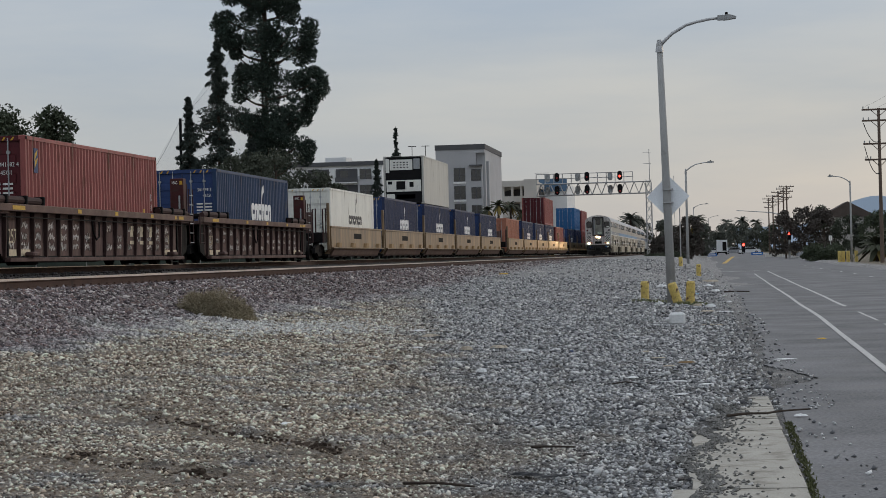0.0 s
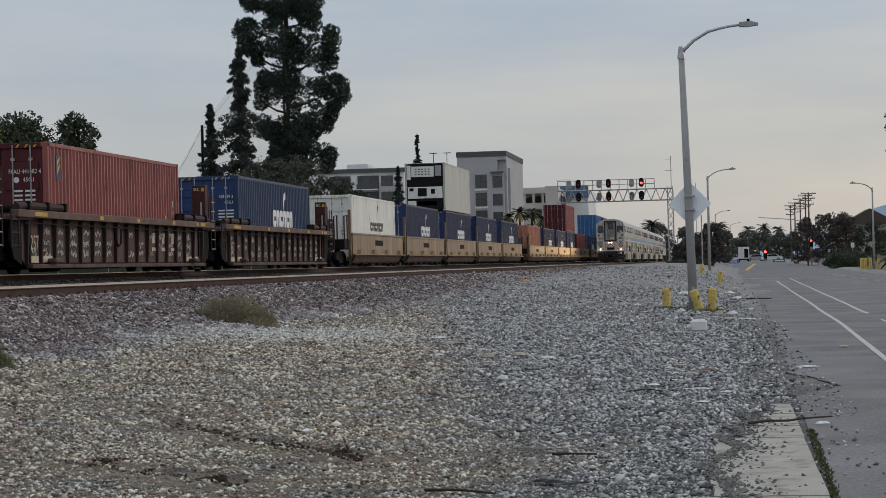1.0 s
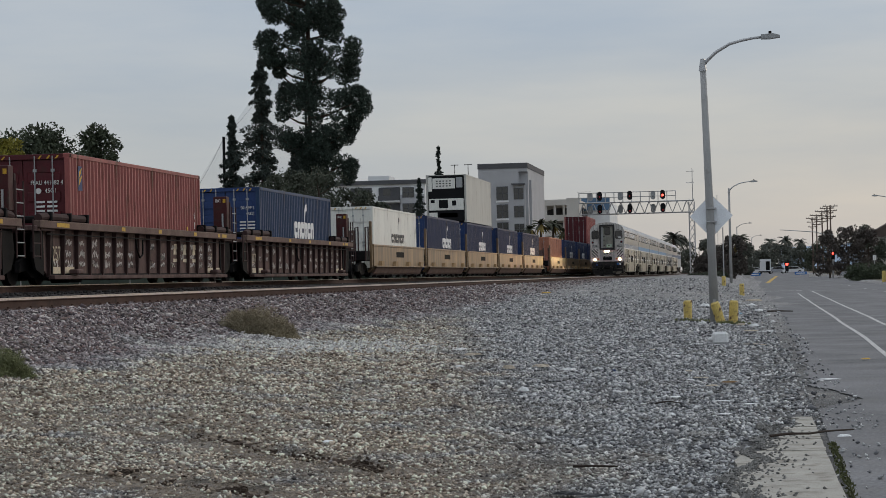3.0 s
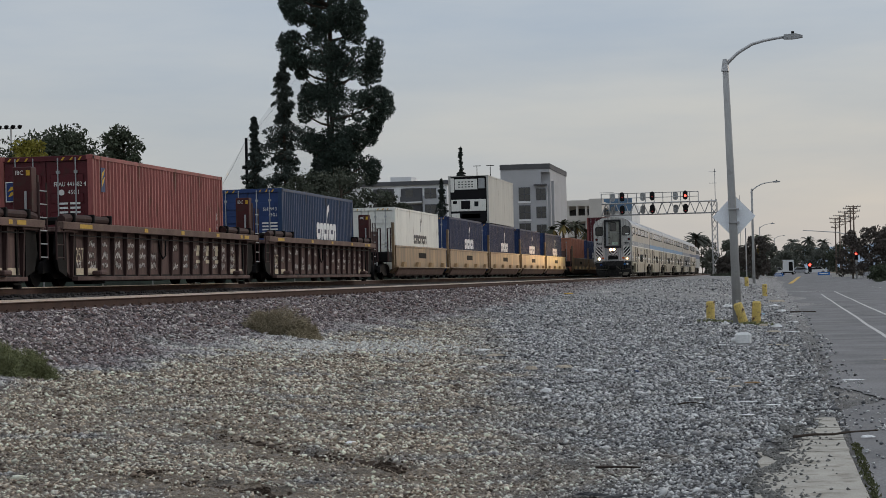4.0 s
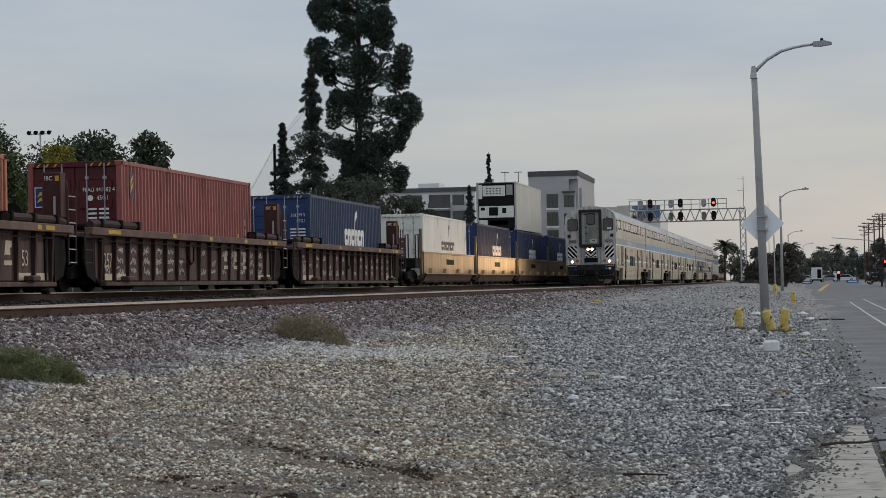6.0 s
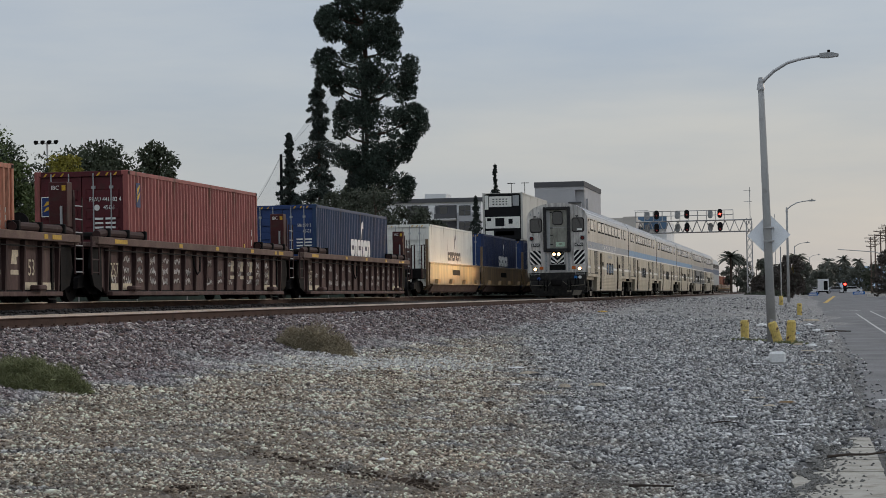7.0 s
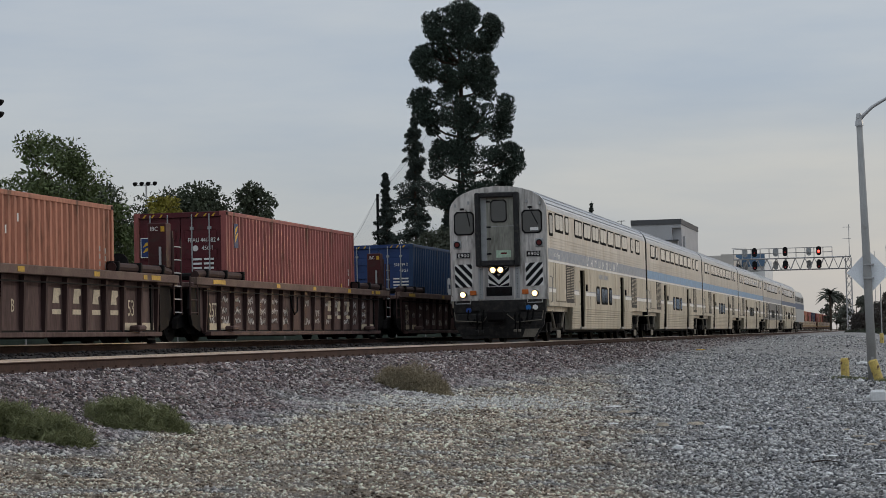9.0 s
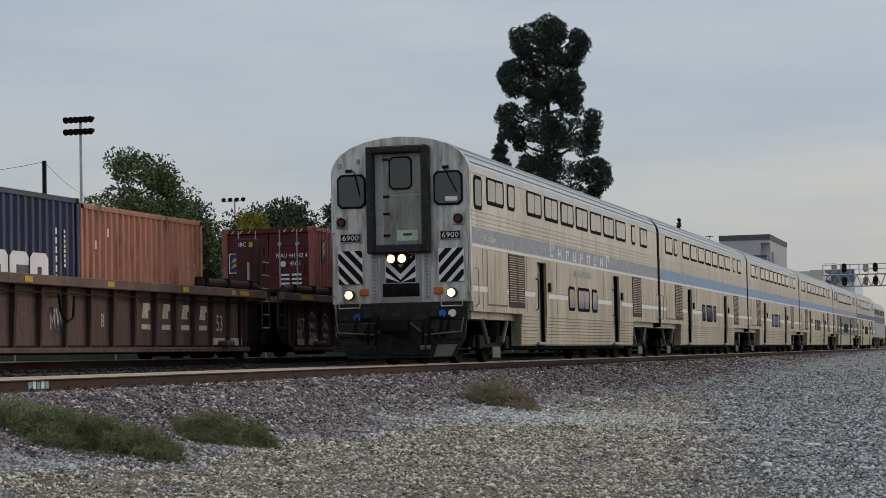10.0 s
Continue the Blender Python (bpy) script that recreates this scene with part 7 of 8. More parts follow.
def bollard(x, y, h, tx=0, ty=0, r=0.135):
    b = thing("bollard", pose(x, y, ground_z(x, y), tx, ty, 0), "chipped yellow concrete-filled bollard" + (", leaning" if abs(ty) > 4 else ""), "bollard", "yellow bollards")
    bm = bmesh.new()
    rod(bm, (0, 0, -0.3), (0, 0, h - 0.05), r, seg=16)
    rod(bm, (0, 0, h - 0.05), (0, 0, h), r, r * 0.75, seg=16)
    part("post", bm, M_BOLLARD, b)
    for k in range(4):
        a, z = k * 1.9 + x * 7, 0.15 + 0.13 * k
        part("chip", prism(bmesh.new(), [(z - 0.05, r * 0.2 - 0.04), (z, r * 0.2 - 0.06), (z + 0.06, r * 0.2), (z + 0.01, r * 0.2 + 0.05)], "z", -0.001, 0.001), M_CHIP, b).matrix_basis = pose(0, 0, 0, 0, 0, math.degrees(a)) @ Matrix.Translation((r + 0.001, 0, 0)) @ pose(0, 0, 0, 0, -90, 0)
    return b


bollard(-1.80, 65.8, 0.58)
bollard(-0.68, 60.5, 0.66, 0, -17)
bollard(-0.34, 60.9, 0.68, 0, 3)
bollard(-0.12, 115, 0.66)
bollard(-1.35, 140, 0.66)
for x, y in ((12.5, 188), (12.9, 189), (13.3, 188.5), (14.0, 188)):
    bollard(x, y, 1.0, r=0.16)

# ---- flood lights, net posts and wires ----


def flood_tower(x, y, top, rows, n, w):
    g0 = ground_z(x, y)
    f = thing("flood_light_tower", pose(x, y, g0), "tall steel sports flood light mast with rows of lamps", "light mast", "flood light towers")
    part("mast", tube(bmesh.new(), [(0, 0, 0), (0, 0, top - g0)], 0.16, seg=8, r2=0.1), M_STEEL, f)
    for r in range(rows):
        z = top - g0 - 0.2 - r * 0.9
        part("cross_arm", rod(bmesh.new(), (-w / 2, 0, z), (w / 2, 0, z), 0.05, seg=6), M_STEEL, f)
        for i in range(n):
            xx = -w / 2 + w * i / (n - 1)
            part("lamp", rod(bmesh.new(), (xx, 0.1, z + 0.25), (xx - 0.05, -0.35, z + 0.1), 0.12, 0.26, seg=10), M_DARK, f)


flood_tower(-65.6, 140, 19.8, 2, 6, 2.0)
flood_tower(-83.9, 220, 20.0, 1, 4, 2.4)


def net_post(x, y, top):
    p = thing("net_post", pose(x, y, ground_z(x, y)), "tall black post of a sports net", "post", "net posts")
    part("pole", rod(bmesh.new(), (0, 0, 0), (0, 0, top - ground_z(x, y)), 0.11, seg=8), M_BLACK, p)


net_post(-44.1, 90, 11.35)
net_post(-38.6, 150, 12.6)
net_post(-41.9, 195, 26.6)
M_NET = bpy.data.materials.new("fine_sports_net")
M_NET.use_nodes = True
n_, l_ = M_NET.node_tree.nodes, M_NET.node_tree.links
n_tr, n_mix = n_.new("ShaderNodeBsdfTransparent"), n_.new("ShaderNodeMixShader")
n_["Principled BSDF"].inputs["Base Color"].default_value = (0.10, 0.10, 0.11, 1)
n_["Principled BSDF"].inputs["Roughness"].default_value = 0.9
n_mix.inputs[0].default_value = 0.12
l_.new(n_tr.outputs[0], n_mix.inputs[1])
l_.new(n_["Principled BSDF"].outputs[0], n_mix.inputs[2])
l_.new(n_mix.outputs[0], n_["Material Output"].inputs[0])
bm_net = bmesh.new()
bm_net.faces.new([bm_net.verts.new(p) for p in ((-41.9, 195, 2), (-41.9, 195, 26.4), (-38.6, 150, 12.5), (-41.4, 150, 8.0), (-41.4, 150, 2))])
tagged(part("sports_net", bm_net, M_NET), "fine grey sports net hung between tall posts", "net")


def wire(name, pts, r, label):
    tagged(part(name, tube(bmesh.new(), pts, r, seg=4), M_WIRE), label, "cable")


def sag(a, b, s, n=12):
    return [tuple(a[k] + (b[k] - a[k]) * i / n - (s * 4 * (i / n) * (1 - i / n) if k == 2 else 0) for k in range(3)) for i in range(n + 1)]


wire("net_cable", sag((-44.1, 90, 11.3), (-52, 80, 11.3), 0.8), 0.010, "thin dark net cable between posts")
wire("net_cable", sag((-44.1, 90, 11.3), (-54.5, 120, 11.9), 0.5), 0.010, "thin dark net cable between posts")
wire("net_cable", sag((-38.6, 150, 12.5), (-41.9, 195, 26.5), 0.8), 0.012, "thin dark net cable between posts")
wire("net_cable", sag((-38.6, 150, 12.5), (-41.4, 150, 8.0), 0.3), 0.010, "thin dark net cable between posts")
wire("net_cable", sag((-38.6, 150, 12.5), (-34.0, 158, 12.0), 0.3), 0.02, "thin dark net cable between posts")


def power_pole(x, y, top, arms):
    g0 = ground_z(x, y)
    p = thing("utility_pole", pose(x, y, g0), "brown wooden utility pole with crossarms and insulators", "utility pole", "utility poles")
    h = top - g0
    part("pole", tube(bmesh.new(), [(0, 0, -0.5), (0, 0, h)], 0.17, seg=8, r2=0.11), M_WOODPOLE, p)
    for z, w in arms:
        a = part("crossarm", bx(-w, w, -0.08, 0.08, h - z - 0.07, h - z + 0.07), M_WOODPOLE, p)
        for k in (-0.92, -0.6, 0.6, 0.92):
            part("insulator", rod(bmesh.new(), (k * w, 0, h - z + 0.07), (k * w, 0, h - z + 0.27), 0.05, seg=6), M_GREYPAINT, a)
        part("brace", rod(bmesh.new(), (-w * 0.5, 0, h - z), (0, 0, h - z - 0.6), 0.03, seg=5), M_WOODPOLE, a)
        part("brace", rod(bmesh.new(), (w * 0.5, 0, h - z), (0, 0, h - z - 0.6), 0.03, seg=5), M_WOODPOLE, a)
    return p


power_pole(14.75, 170, 12.9, ((0.1, 1.35), (1.0, 1.35), (2.9, 1.3), (4.2, 1.2)))
for i, (x, y) in enumerate(((14.8, 352), (14.75, 364), (14.6, 384), (14.5, 410), (14.4, 432))):
    power_pole(x, y, 12.4, ((0.2, 1.25), (1.0, 1.1), (2.0, 0.9)))
for k in (-1.2, 0, 1.2):
    wire("power_line", sag((14.75 + k, 170, 13.0), (16.0 + k, 60, 14.5), 1.2), 0.006, "thin dark power line")
wire("hanging_cable", sag((14.75 - 1.25, 169.9, 11.7), (14.75, 169.8, 10.2), 0.6), 0.03, "hanging cable loop on the pole")
wire("hanging_cable", sag((14.75 - 1.2, 169.9, 9.8), (14.75, 169.8, 7.6), 0.8), 0.03, "hanging cable loop on the pole")

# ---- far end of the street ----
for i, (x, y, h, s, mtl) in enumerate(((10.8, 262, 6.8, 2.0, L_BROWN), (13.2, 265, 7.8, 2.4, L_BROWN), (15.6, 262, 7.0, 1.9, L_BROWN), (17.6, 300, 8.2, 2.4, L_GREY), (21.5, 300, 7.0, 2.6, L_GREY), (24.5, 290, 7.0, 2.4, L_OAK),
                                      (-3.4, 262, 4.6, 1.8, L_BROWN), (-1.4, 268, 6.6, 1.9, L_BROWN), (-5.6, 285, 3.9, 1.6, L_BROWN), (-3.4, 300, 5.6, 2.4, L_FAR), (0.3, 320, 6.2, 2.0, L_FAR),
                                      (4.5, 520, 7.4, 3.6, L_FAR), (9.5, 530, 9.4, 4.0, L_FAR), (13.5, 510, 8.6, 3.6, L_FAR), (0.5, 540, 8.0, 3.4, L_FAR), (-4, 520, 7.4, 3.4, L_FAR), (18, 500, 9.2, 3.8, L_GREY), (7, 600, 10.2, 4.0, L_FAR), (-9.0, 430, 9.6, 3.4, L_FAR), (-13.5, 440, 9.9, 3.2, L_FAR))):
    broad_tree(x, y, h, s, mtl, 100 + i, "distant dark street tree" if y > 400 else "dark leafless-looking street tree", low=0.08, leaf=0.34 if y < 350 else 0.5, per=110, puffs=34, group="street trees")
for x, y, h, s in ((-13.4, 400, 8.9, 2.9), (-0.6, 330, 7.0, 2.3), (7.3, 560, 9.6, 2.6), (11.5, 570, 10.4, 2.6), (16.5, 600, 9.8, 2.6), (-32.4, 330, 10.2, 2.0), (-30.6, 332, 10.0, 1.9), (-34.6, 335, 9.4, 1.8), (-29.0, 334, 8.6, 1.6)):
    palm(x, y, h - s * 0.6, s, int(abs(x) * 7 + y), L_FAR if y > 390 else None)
palm(15.6, 184, 1.4, 2.4, 91)
palm(17.2, 186, 1.8, 2.4, 92)
broad_tree(12.4, 216, 2.4, 1.9, L_OAK, 130, "clipped dark green hedge bush", low=0.05, leaf=0.2, per=160, puffs=44, group="hedges")
broad_tree(14.0, 217, 2.2, 1.5, L_OAK, 131, "clipped dark green hedge bush", low=0.05, leaf=0.2, per=160, group="hedges")
broad_tree(-4.6, 228, 1.6, 1.3, L_GREY, 132, "low grey-green roadside shrub", low=0.0, leaf=0.18, per=140, group="hedges")
broad_tree(-3.2, 230, 1.8, 1.4, L_GREY, 133, "low grey-green roadside shrub", low=0.0, leaf=0.18, per=140, group="hedges")
broad_tree(-1.9, 232, 1.5, 1.0, L_BROWN, 134, "low brown roadside shrub", low=0.0, leaf=0.18, per=140, group="hedges")


def house(x0, x1, y, h, ridge, roof_mat, label):
    g0 = ground_z((x0 + x1) / 2, y)
    b = thing("house", pose((x0 + x1) / 2, y, g0), label, "house", "houses across the street")
    w = (x1 - x0) / 2
    part("wall", bx(-w, w, 0, 10, 0, h), M_BEIGE, b)
    part("roof", prism(bmesh.new(), [(-w - 0.5, h), (0, h + ridge), (w + 0.5, h), (w + 0.4, h - 0.15), (-w - 0.4, h - 0.15)], "y", -0.5, 10.5), roof_mat, b)
    for k in (-0.5, 0.4):
        f = part("window", bx(k * w - 0.6, k * w + 0.6, -0.05, 0.02, h * 0.45, h * 0.8), M_STUCCO_D, b)
        part("pane", bx(k * w - 0.5, k * w + 0.5, -0.07, -0.05, h * 0.48, h * 0.77), M_GLASS, f)


house(18.5, 25.5, 310, 5.6, 2.2, M_BROWNROOF, "two-storey house with brown gabled roof")
house(24.5, 33, 300, 4.2, 2.0, M_STUCCO_D, "pale house with dark gabled roof")

# cross street furniture
ts = thing("traffic_signal", pose(11.2, 262, ground_z(11.2, 262)), "grey traffic signal mast with long arm and red light", "traffic signal", "traffic signals")
part("mast", rod(bmesh.new(), (0, 0, 0), (0, 0, 5.6), 0.12, seg=8), M_STEEL, ts)
part("mast_arm", tube(bmesh.new(), [(0, 0, 5.2), (-2.0, 0, 5.9), (-6.5, 0, 6.3)], 0.08, seg=6, r2=0.05), M_STEEL, ts)
hd = part("signal_case", bx(-0.25, 0.25, -0.2, 0.1, 2.4, 3.4, bev=0.03), M_BLACK, ts)
part("red_lens", rod(bmesh.new(), (0, -0.25, 3.15), (0, -0.2, 3.15), 0.14, seg=10), M_REDGLOW, hd)
ts2 = thing("traffic_signal", pose(7.9, 380, ground_z(7.9, 380)), "traffic signal on a low far post, red light on", "traffic signal", "traffic signals")
part("post", rod(bmesh.new(), (0, 0, 0), (0, 0, 1.2), 0.08, seg=6), M_STEEL, ts2)
hd = part("signal_case", bx(-0.3, 0.3, -0.2, 0.1, 0.6, 2.3, bev=0.03), M_BLACK, ts2)
part("red_lens", rod(bmesh.new(), (0, -0.28, 1.9), (0, -0.2, 1.9), 0.25, seg=12), M_REDGLOW, hd)
for x, y, z in ((1.7, 330, 0.15), (9.0, 330, 0.2)):
    s = thing("street_name_sign", pose(x, y, ground_z(x, y) + z), "blue street name sign on a thin post", "road sign", "street name signs")
    part("post", rod(bmesh.new(), (0, 0.05, -0.6), (0, 0.05, 0.5), 0.05, seg=6), M_STEEL, s)
    part("plate", bx(-0.95, 0.95, -0.02, 0.02, 0.0, 0.45, bev=0.01), M_BLUESIGN, s)
    part("name_bar", bx(-0.7, 0.7, -0.028, -0.02, 0.15, 0.3), M_LETTER, s)


def car(x, y, rz, paint, label):
    g0 = road_z(y)
    c = thing("parked_car", pose(x, y, g0, 0, 0, rz), label, "car", "cars on the cross street")
    part("body", prism(bmesh.new(), [(-2.2, 0.3), (-2.2, 0.75), (-1.4, 0.9), (-0.8, 1.4), (0.9, 1.45), (1.6, 0.95), (2.2, 0.85), (2.25, 0.3)], "y", -0.85, 0.85), paint, c)
    part("windows", prism(bmesh.new(), [(-1.2, 0.92), (-0.75, 1.34), (0.85, 1.38), (1.4, 0.95)], "y", -0.86, 0.86), M_GLASS, c)
    for sx in (-1.35, 1.35):
        for sy in (-0.8, 0.8):
            w = part("wheel", rod(bmesh.new(), (sx, sy - 0.1, 0.32), (sx, sy + 0.1, 0.32), 0.32, seg=14), M_RUBBER, c)
            part("rim", rod(bmesh.new(), (sx, sy - 0.11, 0.32), (sx, sy + 0.11, 0.32), 0.18, seg=12), M_STEEL, w)


M_CARW = mat("white_car_paint", (0.62, 0.62, 0.62), 0.25, var=0.05)
M_CARG = mat("silver_car_paint", (0.35, 0.36, 0.38), 0.25, metal=0.5, var=0.05)
car(2.0, 430, 0, M_CARW, "white car seen across the crossing street")
car(7.0, 440, 8, M_CARG, "silver car seen across the crossing street")
car(10.2, 430, 0, M_CARW, "white car seen across the crossing street")
car(14, 255, 4, M_CARG, "silver car half hidden by the hedge")
tk = thing("box_truck", pose(4.4, 420, road_z(420)), "white box truck far down the street", "truck")
part("cargo_box", bx(-1.1, 1.1, 0, 5, 0.6, 3.0, bev=0.03), M_CARW, tk)
part("rear_door", bx(0.1, 0.9, -0.03, 0, 0.8, 2.6), M_DARK, tk)
part("chassis", bx(-0.9, 0.9, 0, 6.5, 0.35, 0.6), M_DARK, tk)
for s in (-0.9, 0.9):
    part("wheel", rod(bmesh.new(), (s - 0.12, 1, 0.4), (s + 0.12, 1, 0.4), 0.4, seg=12), M_RUBBER, tk)
wallp = thing("low_wall", pose(0, 0, 0), "pale low concrete wall at the street crossing", "wall", kind="structure")
part("wall_block", bx(9.4, 11.8, 300, 301, 0.2, 0.9), M_BEIGE, wallp)
part("wall_block", bx(-0.3, 1.0, 300, 301, 0.3, 0.9), M_BEIGE, wallp)
sp_ = thing("sign_post", pose(15.6, 250, ground_z(15.6, 250)), "thin post with a white sign plate", "sign post")
part("post", rod(bmesh.new(), (0, 0, 0), (0, 0, 2.6), 0.05, seg=6), M_STEEL, sp_)
part("plate", bx(-0.2, 0.2, -0.04, -0.03, 2.0, 2.6), M_LETTER, sp_)

# hills on the horizon, with the haze of distance painted as pale blue
hm = bmesh.new()
prev = None
for i in range(60):
    x = 60 + i * 14
    h = 40 + 48 * smooth(150, 290, x) * (0.97 + 0.1 * noise.noise((x * 0.012, 2, 0))) + 4 * noise.noise((x * 0.05, 0, 0))
    cur = (hm.verts.new((x, 3400, -10)), hm.verts.new((x, 3450, h)), hm.verts.new((x, 3700, -10)))
    if prev:
        hm.faces.new((prev[0], cur[0], cur[1], prev[1]))
        hm.faces.new((prev[1], cur[1], cur[2], prev[2]))
    prev = cur
tagged(part("hills", hm, mat("blue_hazy_hills", (0.38, 0.46, 0.56), 1.0, var=0.06, scale=0.01)), "pale blue hazy hills far behind the town", "hills", kind="structure")
# ---- litter and small things on the gravel ----


def scrap(x, y, w, d, h, material, label, rz=0.0, seed=0, name="litter"):
    """A crumpled flat scrap with a torn outline."""
    rng = random.Random(seed)
    bm = bmesh.new()
    n = 11
    h *= 0.5
    ring = [(w / 2 * math.cos(6.283 * k / n) * rng.uniform(0.4, 1.2), d / 2 * math.sin(6.283 * k / n) * rng.uniform(0.6, 1.1)) for k in range(n)]
    c = bm.verts.new((0, 0, h))
    lo = [bm.verts.new((a, b, 0.004)) for a, b in ring]
    hi = [bm.verts.new((a * 0.7, b * 0.7, h * rng.uniform(0.4, 1.0))) for a, b in ring]
    for k in range(n):
        j = (k + 1) % n
        bm.faces.new((lo[k], lo[j], hi[j], hi[k]))
        bm.faces.new((hi[k], hi[j], c))
    bm.faces.new(lo[::-1])
    ob = part(name, bm, material)
    ob.matrix_basis = pose(x, y, ground_z(x, y) + 0.022 if x < 0.7 else road_z(y) + 0.006, 0, 0, rz)
    return tagged(ob, label, "litter", "litter on the gravel")


M_DARKLITTER = mat("dark_plastic", (0.025, 0.025, 0.027), 0.5)
M_BLUELITTER = mat("dark_blue_scrap", (0.03, 0.05, 0.12), 0.6)
M_BROWNLITTER = mat("brown_cardboard", (0.18, 0.11, 0.05), 0.85, var=0.3, scale=8)
W, T = "white scrap of paper on the gravel", "dirty tan scrap of padding on the gravel"
for i, (x, y, w, d, h, m_, lb, rz) in enumerate((
        (-5.08, 36.4, 0.30, 0.16, 0.05, M_LITTER, W, 10), (-4.45, 34.3, 0.30, 0.14, 0.07, M_DARKLITTER, "black plastic scrap on the gravel", -20), (-4.62, 34.5, 0.36, 0.16, 0.10, M_LITTERTAN, T, 5),
        (-3.56, 30.9, 0.28, 0.16, 0.12, M_LITTERTAN, T, -30), (-3.19, 32.2, 0.42, 0.22, 0.10, M_LITTERTAN, T, 8), (-2.70, 31.4, 0.26, 0.18, 0.08, M_LITTER, W, 12), (-2.29, 31.9, 0.18, 0.12, 0.05, M_LITTER, W, 0),
        (-1.99, 31.0, 0.10, 0.10, 0.08, M_BLUELITTER, "dark blue crumpled scrap on the gravel", 0), (-2.74, 25.3, 0.24, 0.10, 0.09, M_LITTER, "clear crushed plastic bottle on the gravel", 0),
        (-0.87, 25.2, 0.2, 0.13, 0.04, M_LITTER, W, 0), (-0.32, 24.2, 0.42, 0.07, 0.03, M_LITTER, "long white paper strip on the gravel", -8), (0.02, 23.7, 0.3, 0.08, 0.03, M_LITTER, "long white paper strip on the gravel", 20),
        (-0.25, 22.0, 0.24, 0.09, 0.03, M_LITTER, W, 4), (-0.80, 21.9, 0.10, 0.10, 0.05, M_LITTER, W, 0), (0.31, 30.3, 0.2, 0.1, 0.03, M_LITTER, W, 0), (1.13, 29.0, 0.34, 0.16, 0.04, M_LITTER, "white scrap of paper at the road's edge", 0),
        (2.02, 35.3, 0.22, 0.2, 0.05, M_YELLOW, "yellowish scrap on the asphalt", 0), (-0.23, 28.3, 0.26, 0.16, 0.05, M_BROWNLITTER, "brown cardboard scrap on the gravel", 0), (-0.62, 29.6, 0.3, 0.14, 0.03, M_LITTERTAN, T, 0),
        (-1.6, 82, 0.6, 0.4, 0.16, M_LITTER, W, 0), (-8.9, 92, 0.5, 0.3, 0.12, M_YELLOW, "yellowish scrap on the ballast", 0), (-1.25, 14.2, 0.30, 0.12, 0.05, M_DARKLITTER, "dark shredded scrap on the gravel", -15), (-1.05, 14.1, 0.2, 0.1, 0.04, M_DARKLITTER, "dark shredded scrap on the gravel", 25),
        (0.86, 19.1, 0.16, 0.08, 0.05, M_LITTER, "white rag caught on a branch", 0), (-1.2, 60.2, 0.24, 0.2, 0.16, M_LITTER, W, 0), (-1.45, 63.0, 0.2, 0.2, 0.1, M_LITTER, W, 0), (-0.1, 58, 0.3, 0.2, 0.14, M_LITTERTAN, T, 0), (0.25, 57, 0.3, 0.2, 0.16, M_LITTER, W, 0),
        (0.1, 52.5, 0.7, 0.2, 0.07, M_LITTERTAN, T, 0), (0.6, 52, 0.5, 0.2, 0.06, M_LITTER, W, 0), (0.55, 78, 0.4, 0.3, 0.15, M_LITTER, W, 0), (0.5, 100, 1.2, 0.6, 0.2, M_LITTERTAN, T, 0), (0.3, 88, 0.4, 0.3, 0.2, M_LITTER, W, 0),
        (-0.2, 72, 0.3, 0.2, 0.1, mat("pale_blue_scrap", (0.3, 0.45, 0.55), 0.6), "pale blue scrap by the bollards", 0), (0.8, 62, 0.25, 0.2, 0.08, M_LITTER, W, 0))):
    scrap(x, y, w, d, h, m_, lb, rz, i)
rng_l = random.Random(21)
for i in range(46):
    y = rng_l.uniform(16, 95)
    x = rng_l.uniform(-4.5, 0.9) if y < 50 else rng_l.uniform(-3.5, 1.2)
    k = rng_l.uniform(0.05, 0.16)
    scrap(x, y, k * 1.4, k, k * 0.3, rng_l.choice((M_LITTER, M_LITTER, M_LITTERTAN)), "small pale scrap on the gravel", rng_l.uniform(0, 180), 200 + i)

jug = thing("plastic_jug", pose(-0.52, 43.2, ground_z(-0.52, 43.2) + 0.01, 0, 0, 8), "white plastic jug lying on the gravel", "jug")
part("jug_body", bx(-0.17, 0.17, -0.09, 0.09, 0.0, 0.27, bev=0.05), M_LITTER, jug)
part("jug_neck", rod(bmesh.new(), (-0.17, 0, 0.12), (-0.25, 0, 0.1), 0.06, 0.035, seg=10), M_LITTER, jug)
scrap(-0.98, 43.4, 0.5, 0.1, 0.04, M_LITTER, "long white paper strip on the gravel", 0, 301)
scrap(0.1, 43.0, 0.35, 0.1, 0.04, M_LITTERTAN, "pale strip of card on the gravel", 0, 302)


def branch(name, pts, r, label):
    ob = part(name, tube(bmesh.new(), pts, r, seg=6, r2=r * 0.6), M_STICK)
    return tagged(ob, label, "branch", "fallen branches")


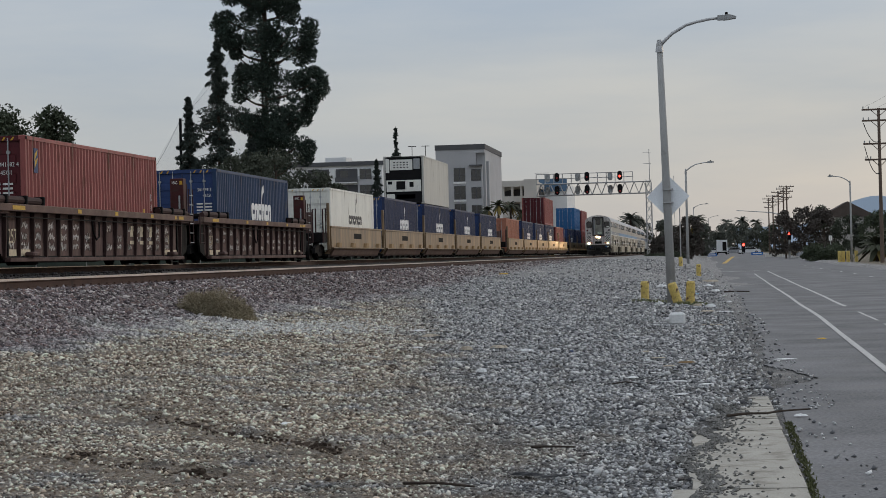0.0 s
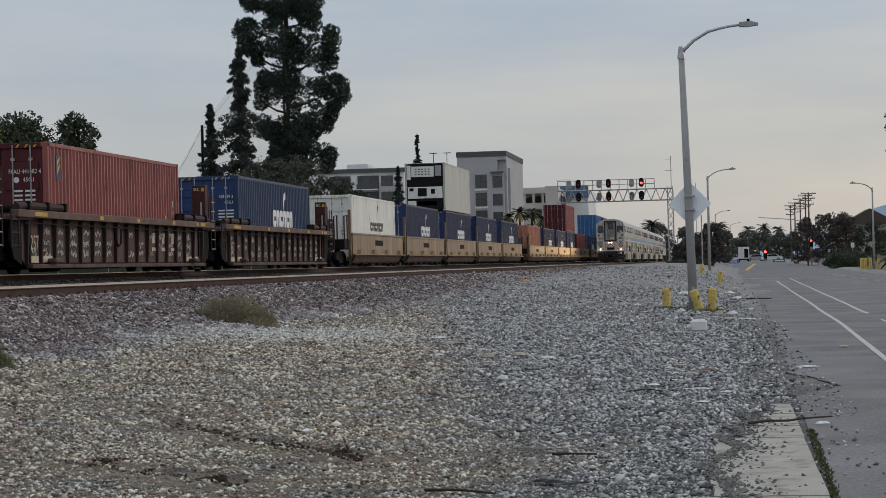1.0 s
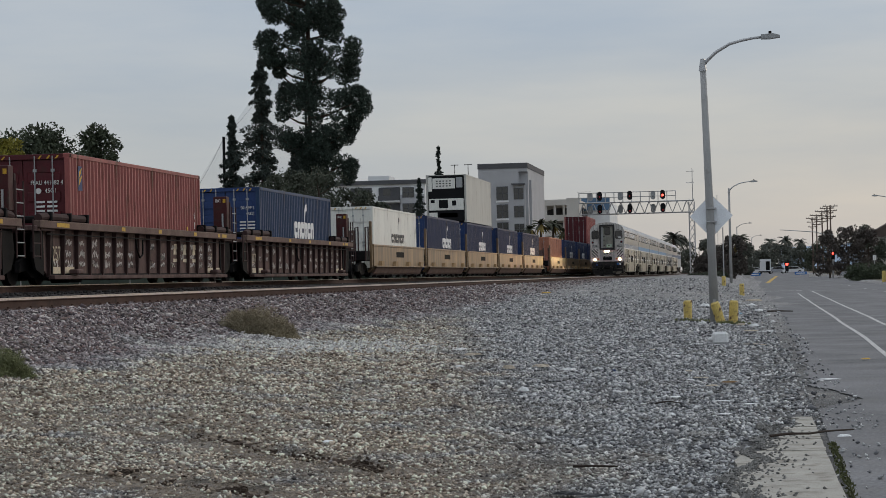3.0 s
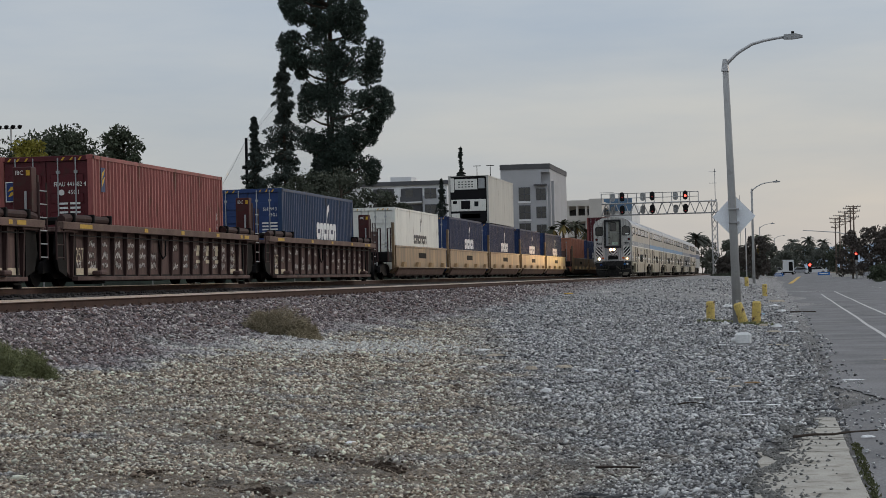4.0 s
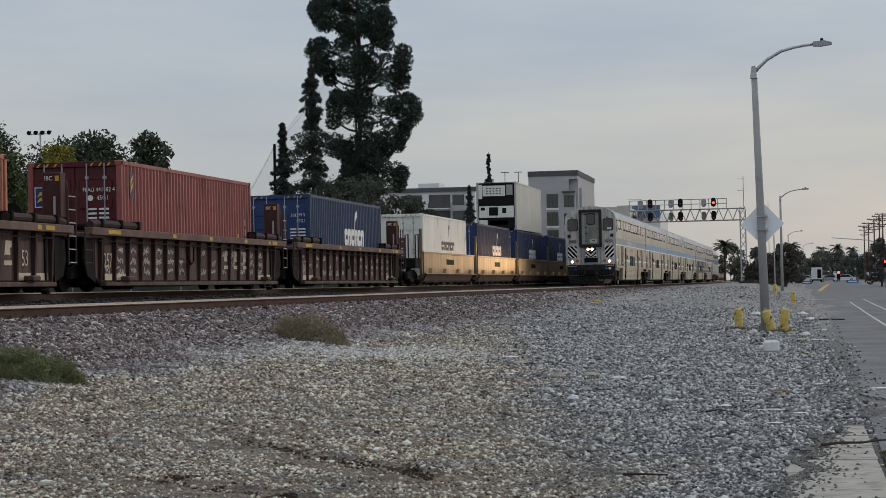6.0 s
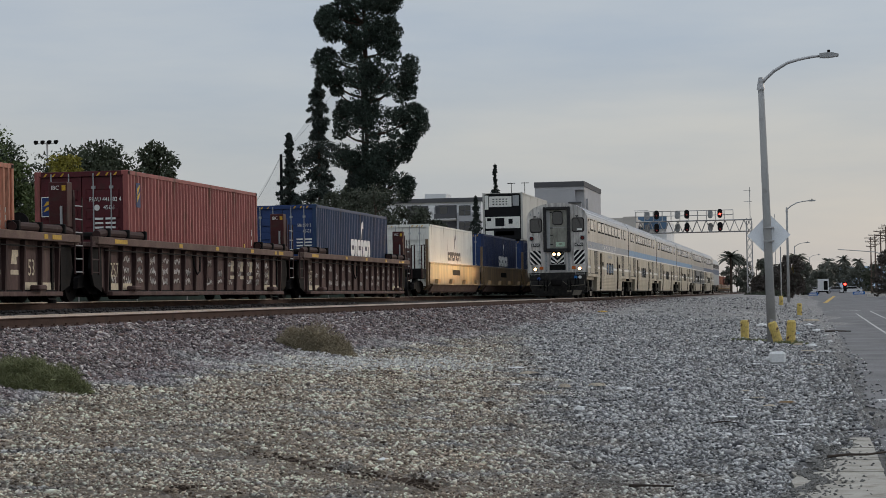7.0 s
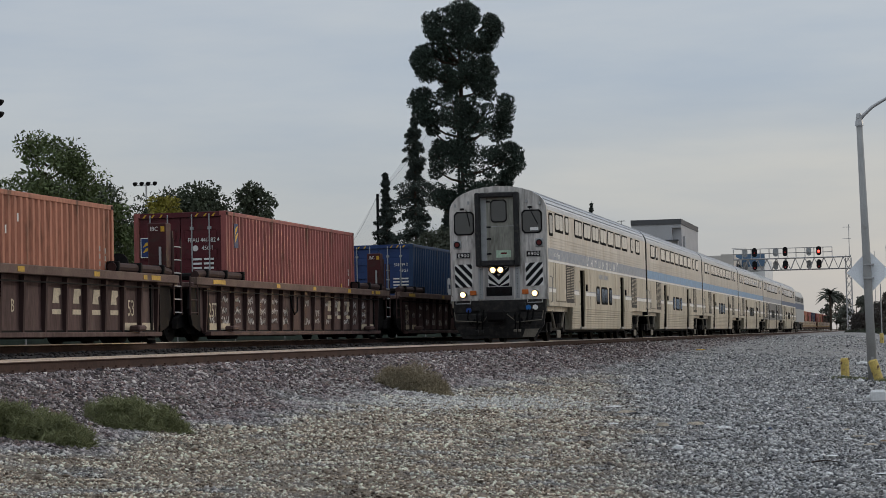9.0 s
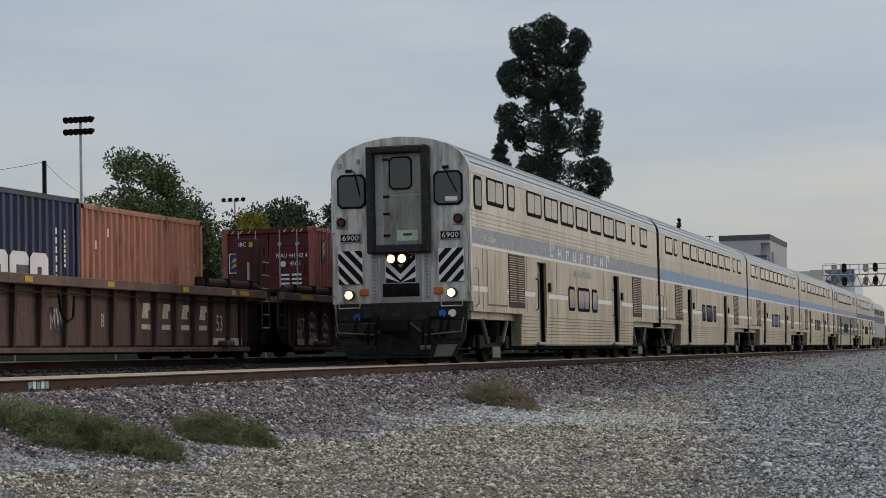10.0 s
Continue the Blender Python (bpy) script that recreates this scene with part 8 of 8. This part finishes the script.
branch("fallen_branch", [(0.20, 18.75, 0.05), (0.38, 18.85, 0.06), (0.55, 18.9, 0.055), (0.72, 19.1, 0.06), (0.98, 19.4, 0.05)], 0.014, "dark broken branch lying across the kerb")
branch("fallen_branch", [(-1.05, 23.6, 0.05), (-0.9, 23.65, 0.07), (-0.75, 23.6, 0.05)], 0.011, "dark broken stick on the gravel")
branch("fallen_branch", [(-2.0, 13.45, 0.06), (-1.75, 13.35, 0.07), (-1.5, 13.2, 0.06)], 0.012, "thin dark twig on the gravel")
branch("fallen_branch", [(0.85, 76.5, 0.04), (1.3, 76.0, 0.05), (1.75, 75.8, 0.04)], 0.035, "dark stick at the road's edge")
branch("fallen_branch", [(-1.35, 15.9, 0.06), (-1.2, 15.8, 0.07), (-1.0, 15.85, 0.06)], 0.012, "thin dark twig on the gravel")

# graffiti patch on the near rail, pale blocks only
for k in range(5):
    part("paint_patch", bx(TRACK_NEAR + 0.755 + 0.0125, TRACK_NEAR + 0.755 + 0.0165, 23.55 + 0.12 * k, 23.64 + 0.12 * k, RAIL - 0.14, RAIL - 0.05 + 0.01 * (k % 2)), M_LETTER if k % 2 else mat("pale_blue_spray", (0.25, 0.4, 0.5), 0.6), near_track).matrix_parent_inverse = Matrix.Translation((-TRACK_NEAR, 0, -RAIL))

# ---- ties and rail clips of the near track ----
tie_bm = bx(-1.3, 1.3, -0.115, 0.115, -0.36, -0.185, bev=0.012)
tie0 = part("tie", tie_bm, M_TIE, near_track)
tie0.matrix_basis = pose(0, 15.0, 0)
clip_bm = bmesh.new()
box(clip_bm, -0.05, 0.05, -0.05, 0.05, -0.186, -0.150, bev=0.01)
rod(clip_bm, (0, 0, -0.15), (0, 0, -0.125), 0.02, seg=6)
clip0 = part("spike", clip_bm, M_RAIL, near_track)
clip0.matrix_basis = pose(0.755 + 0.10, 15.0, 0)
for i in range(1, 215):
    shared("tie", tie0.data, near_track, pose(0, 15.0 + 0.53 * i, 0))
    shared("spike", clip0.data, near_track, pose(0.755 + 0.10, 15.0 + 0.53 * i, 0))


def motions():
    """The passenger train runs past at an even speed, its wheels turning; the freight train stands."""
    for i, car in enumerate(train):
        y0 = START + 25.91 * i
        walk(car, [(t, pose(TRACK_NEAR, y0 - SPEED * t, RAIL)) for t in (0.0, 2.5, 5.0, 7.5, 10.0)])
    for car, axle, y in axles:
        walk(axle, [(k / 30, pose(0, y, 0.46, math.degrees(SPEED * k / 30 / 0.46) % 360, 0, 0)) for k in range(301)])


motions()
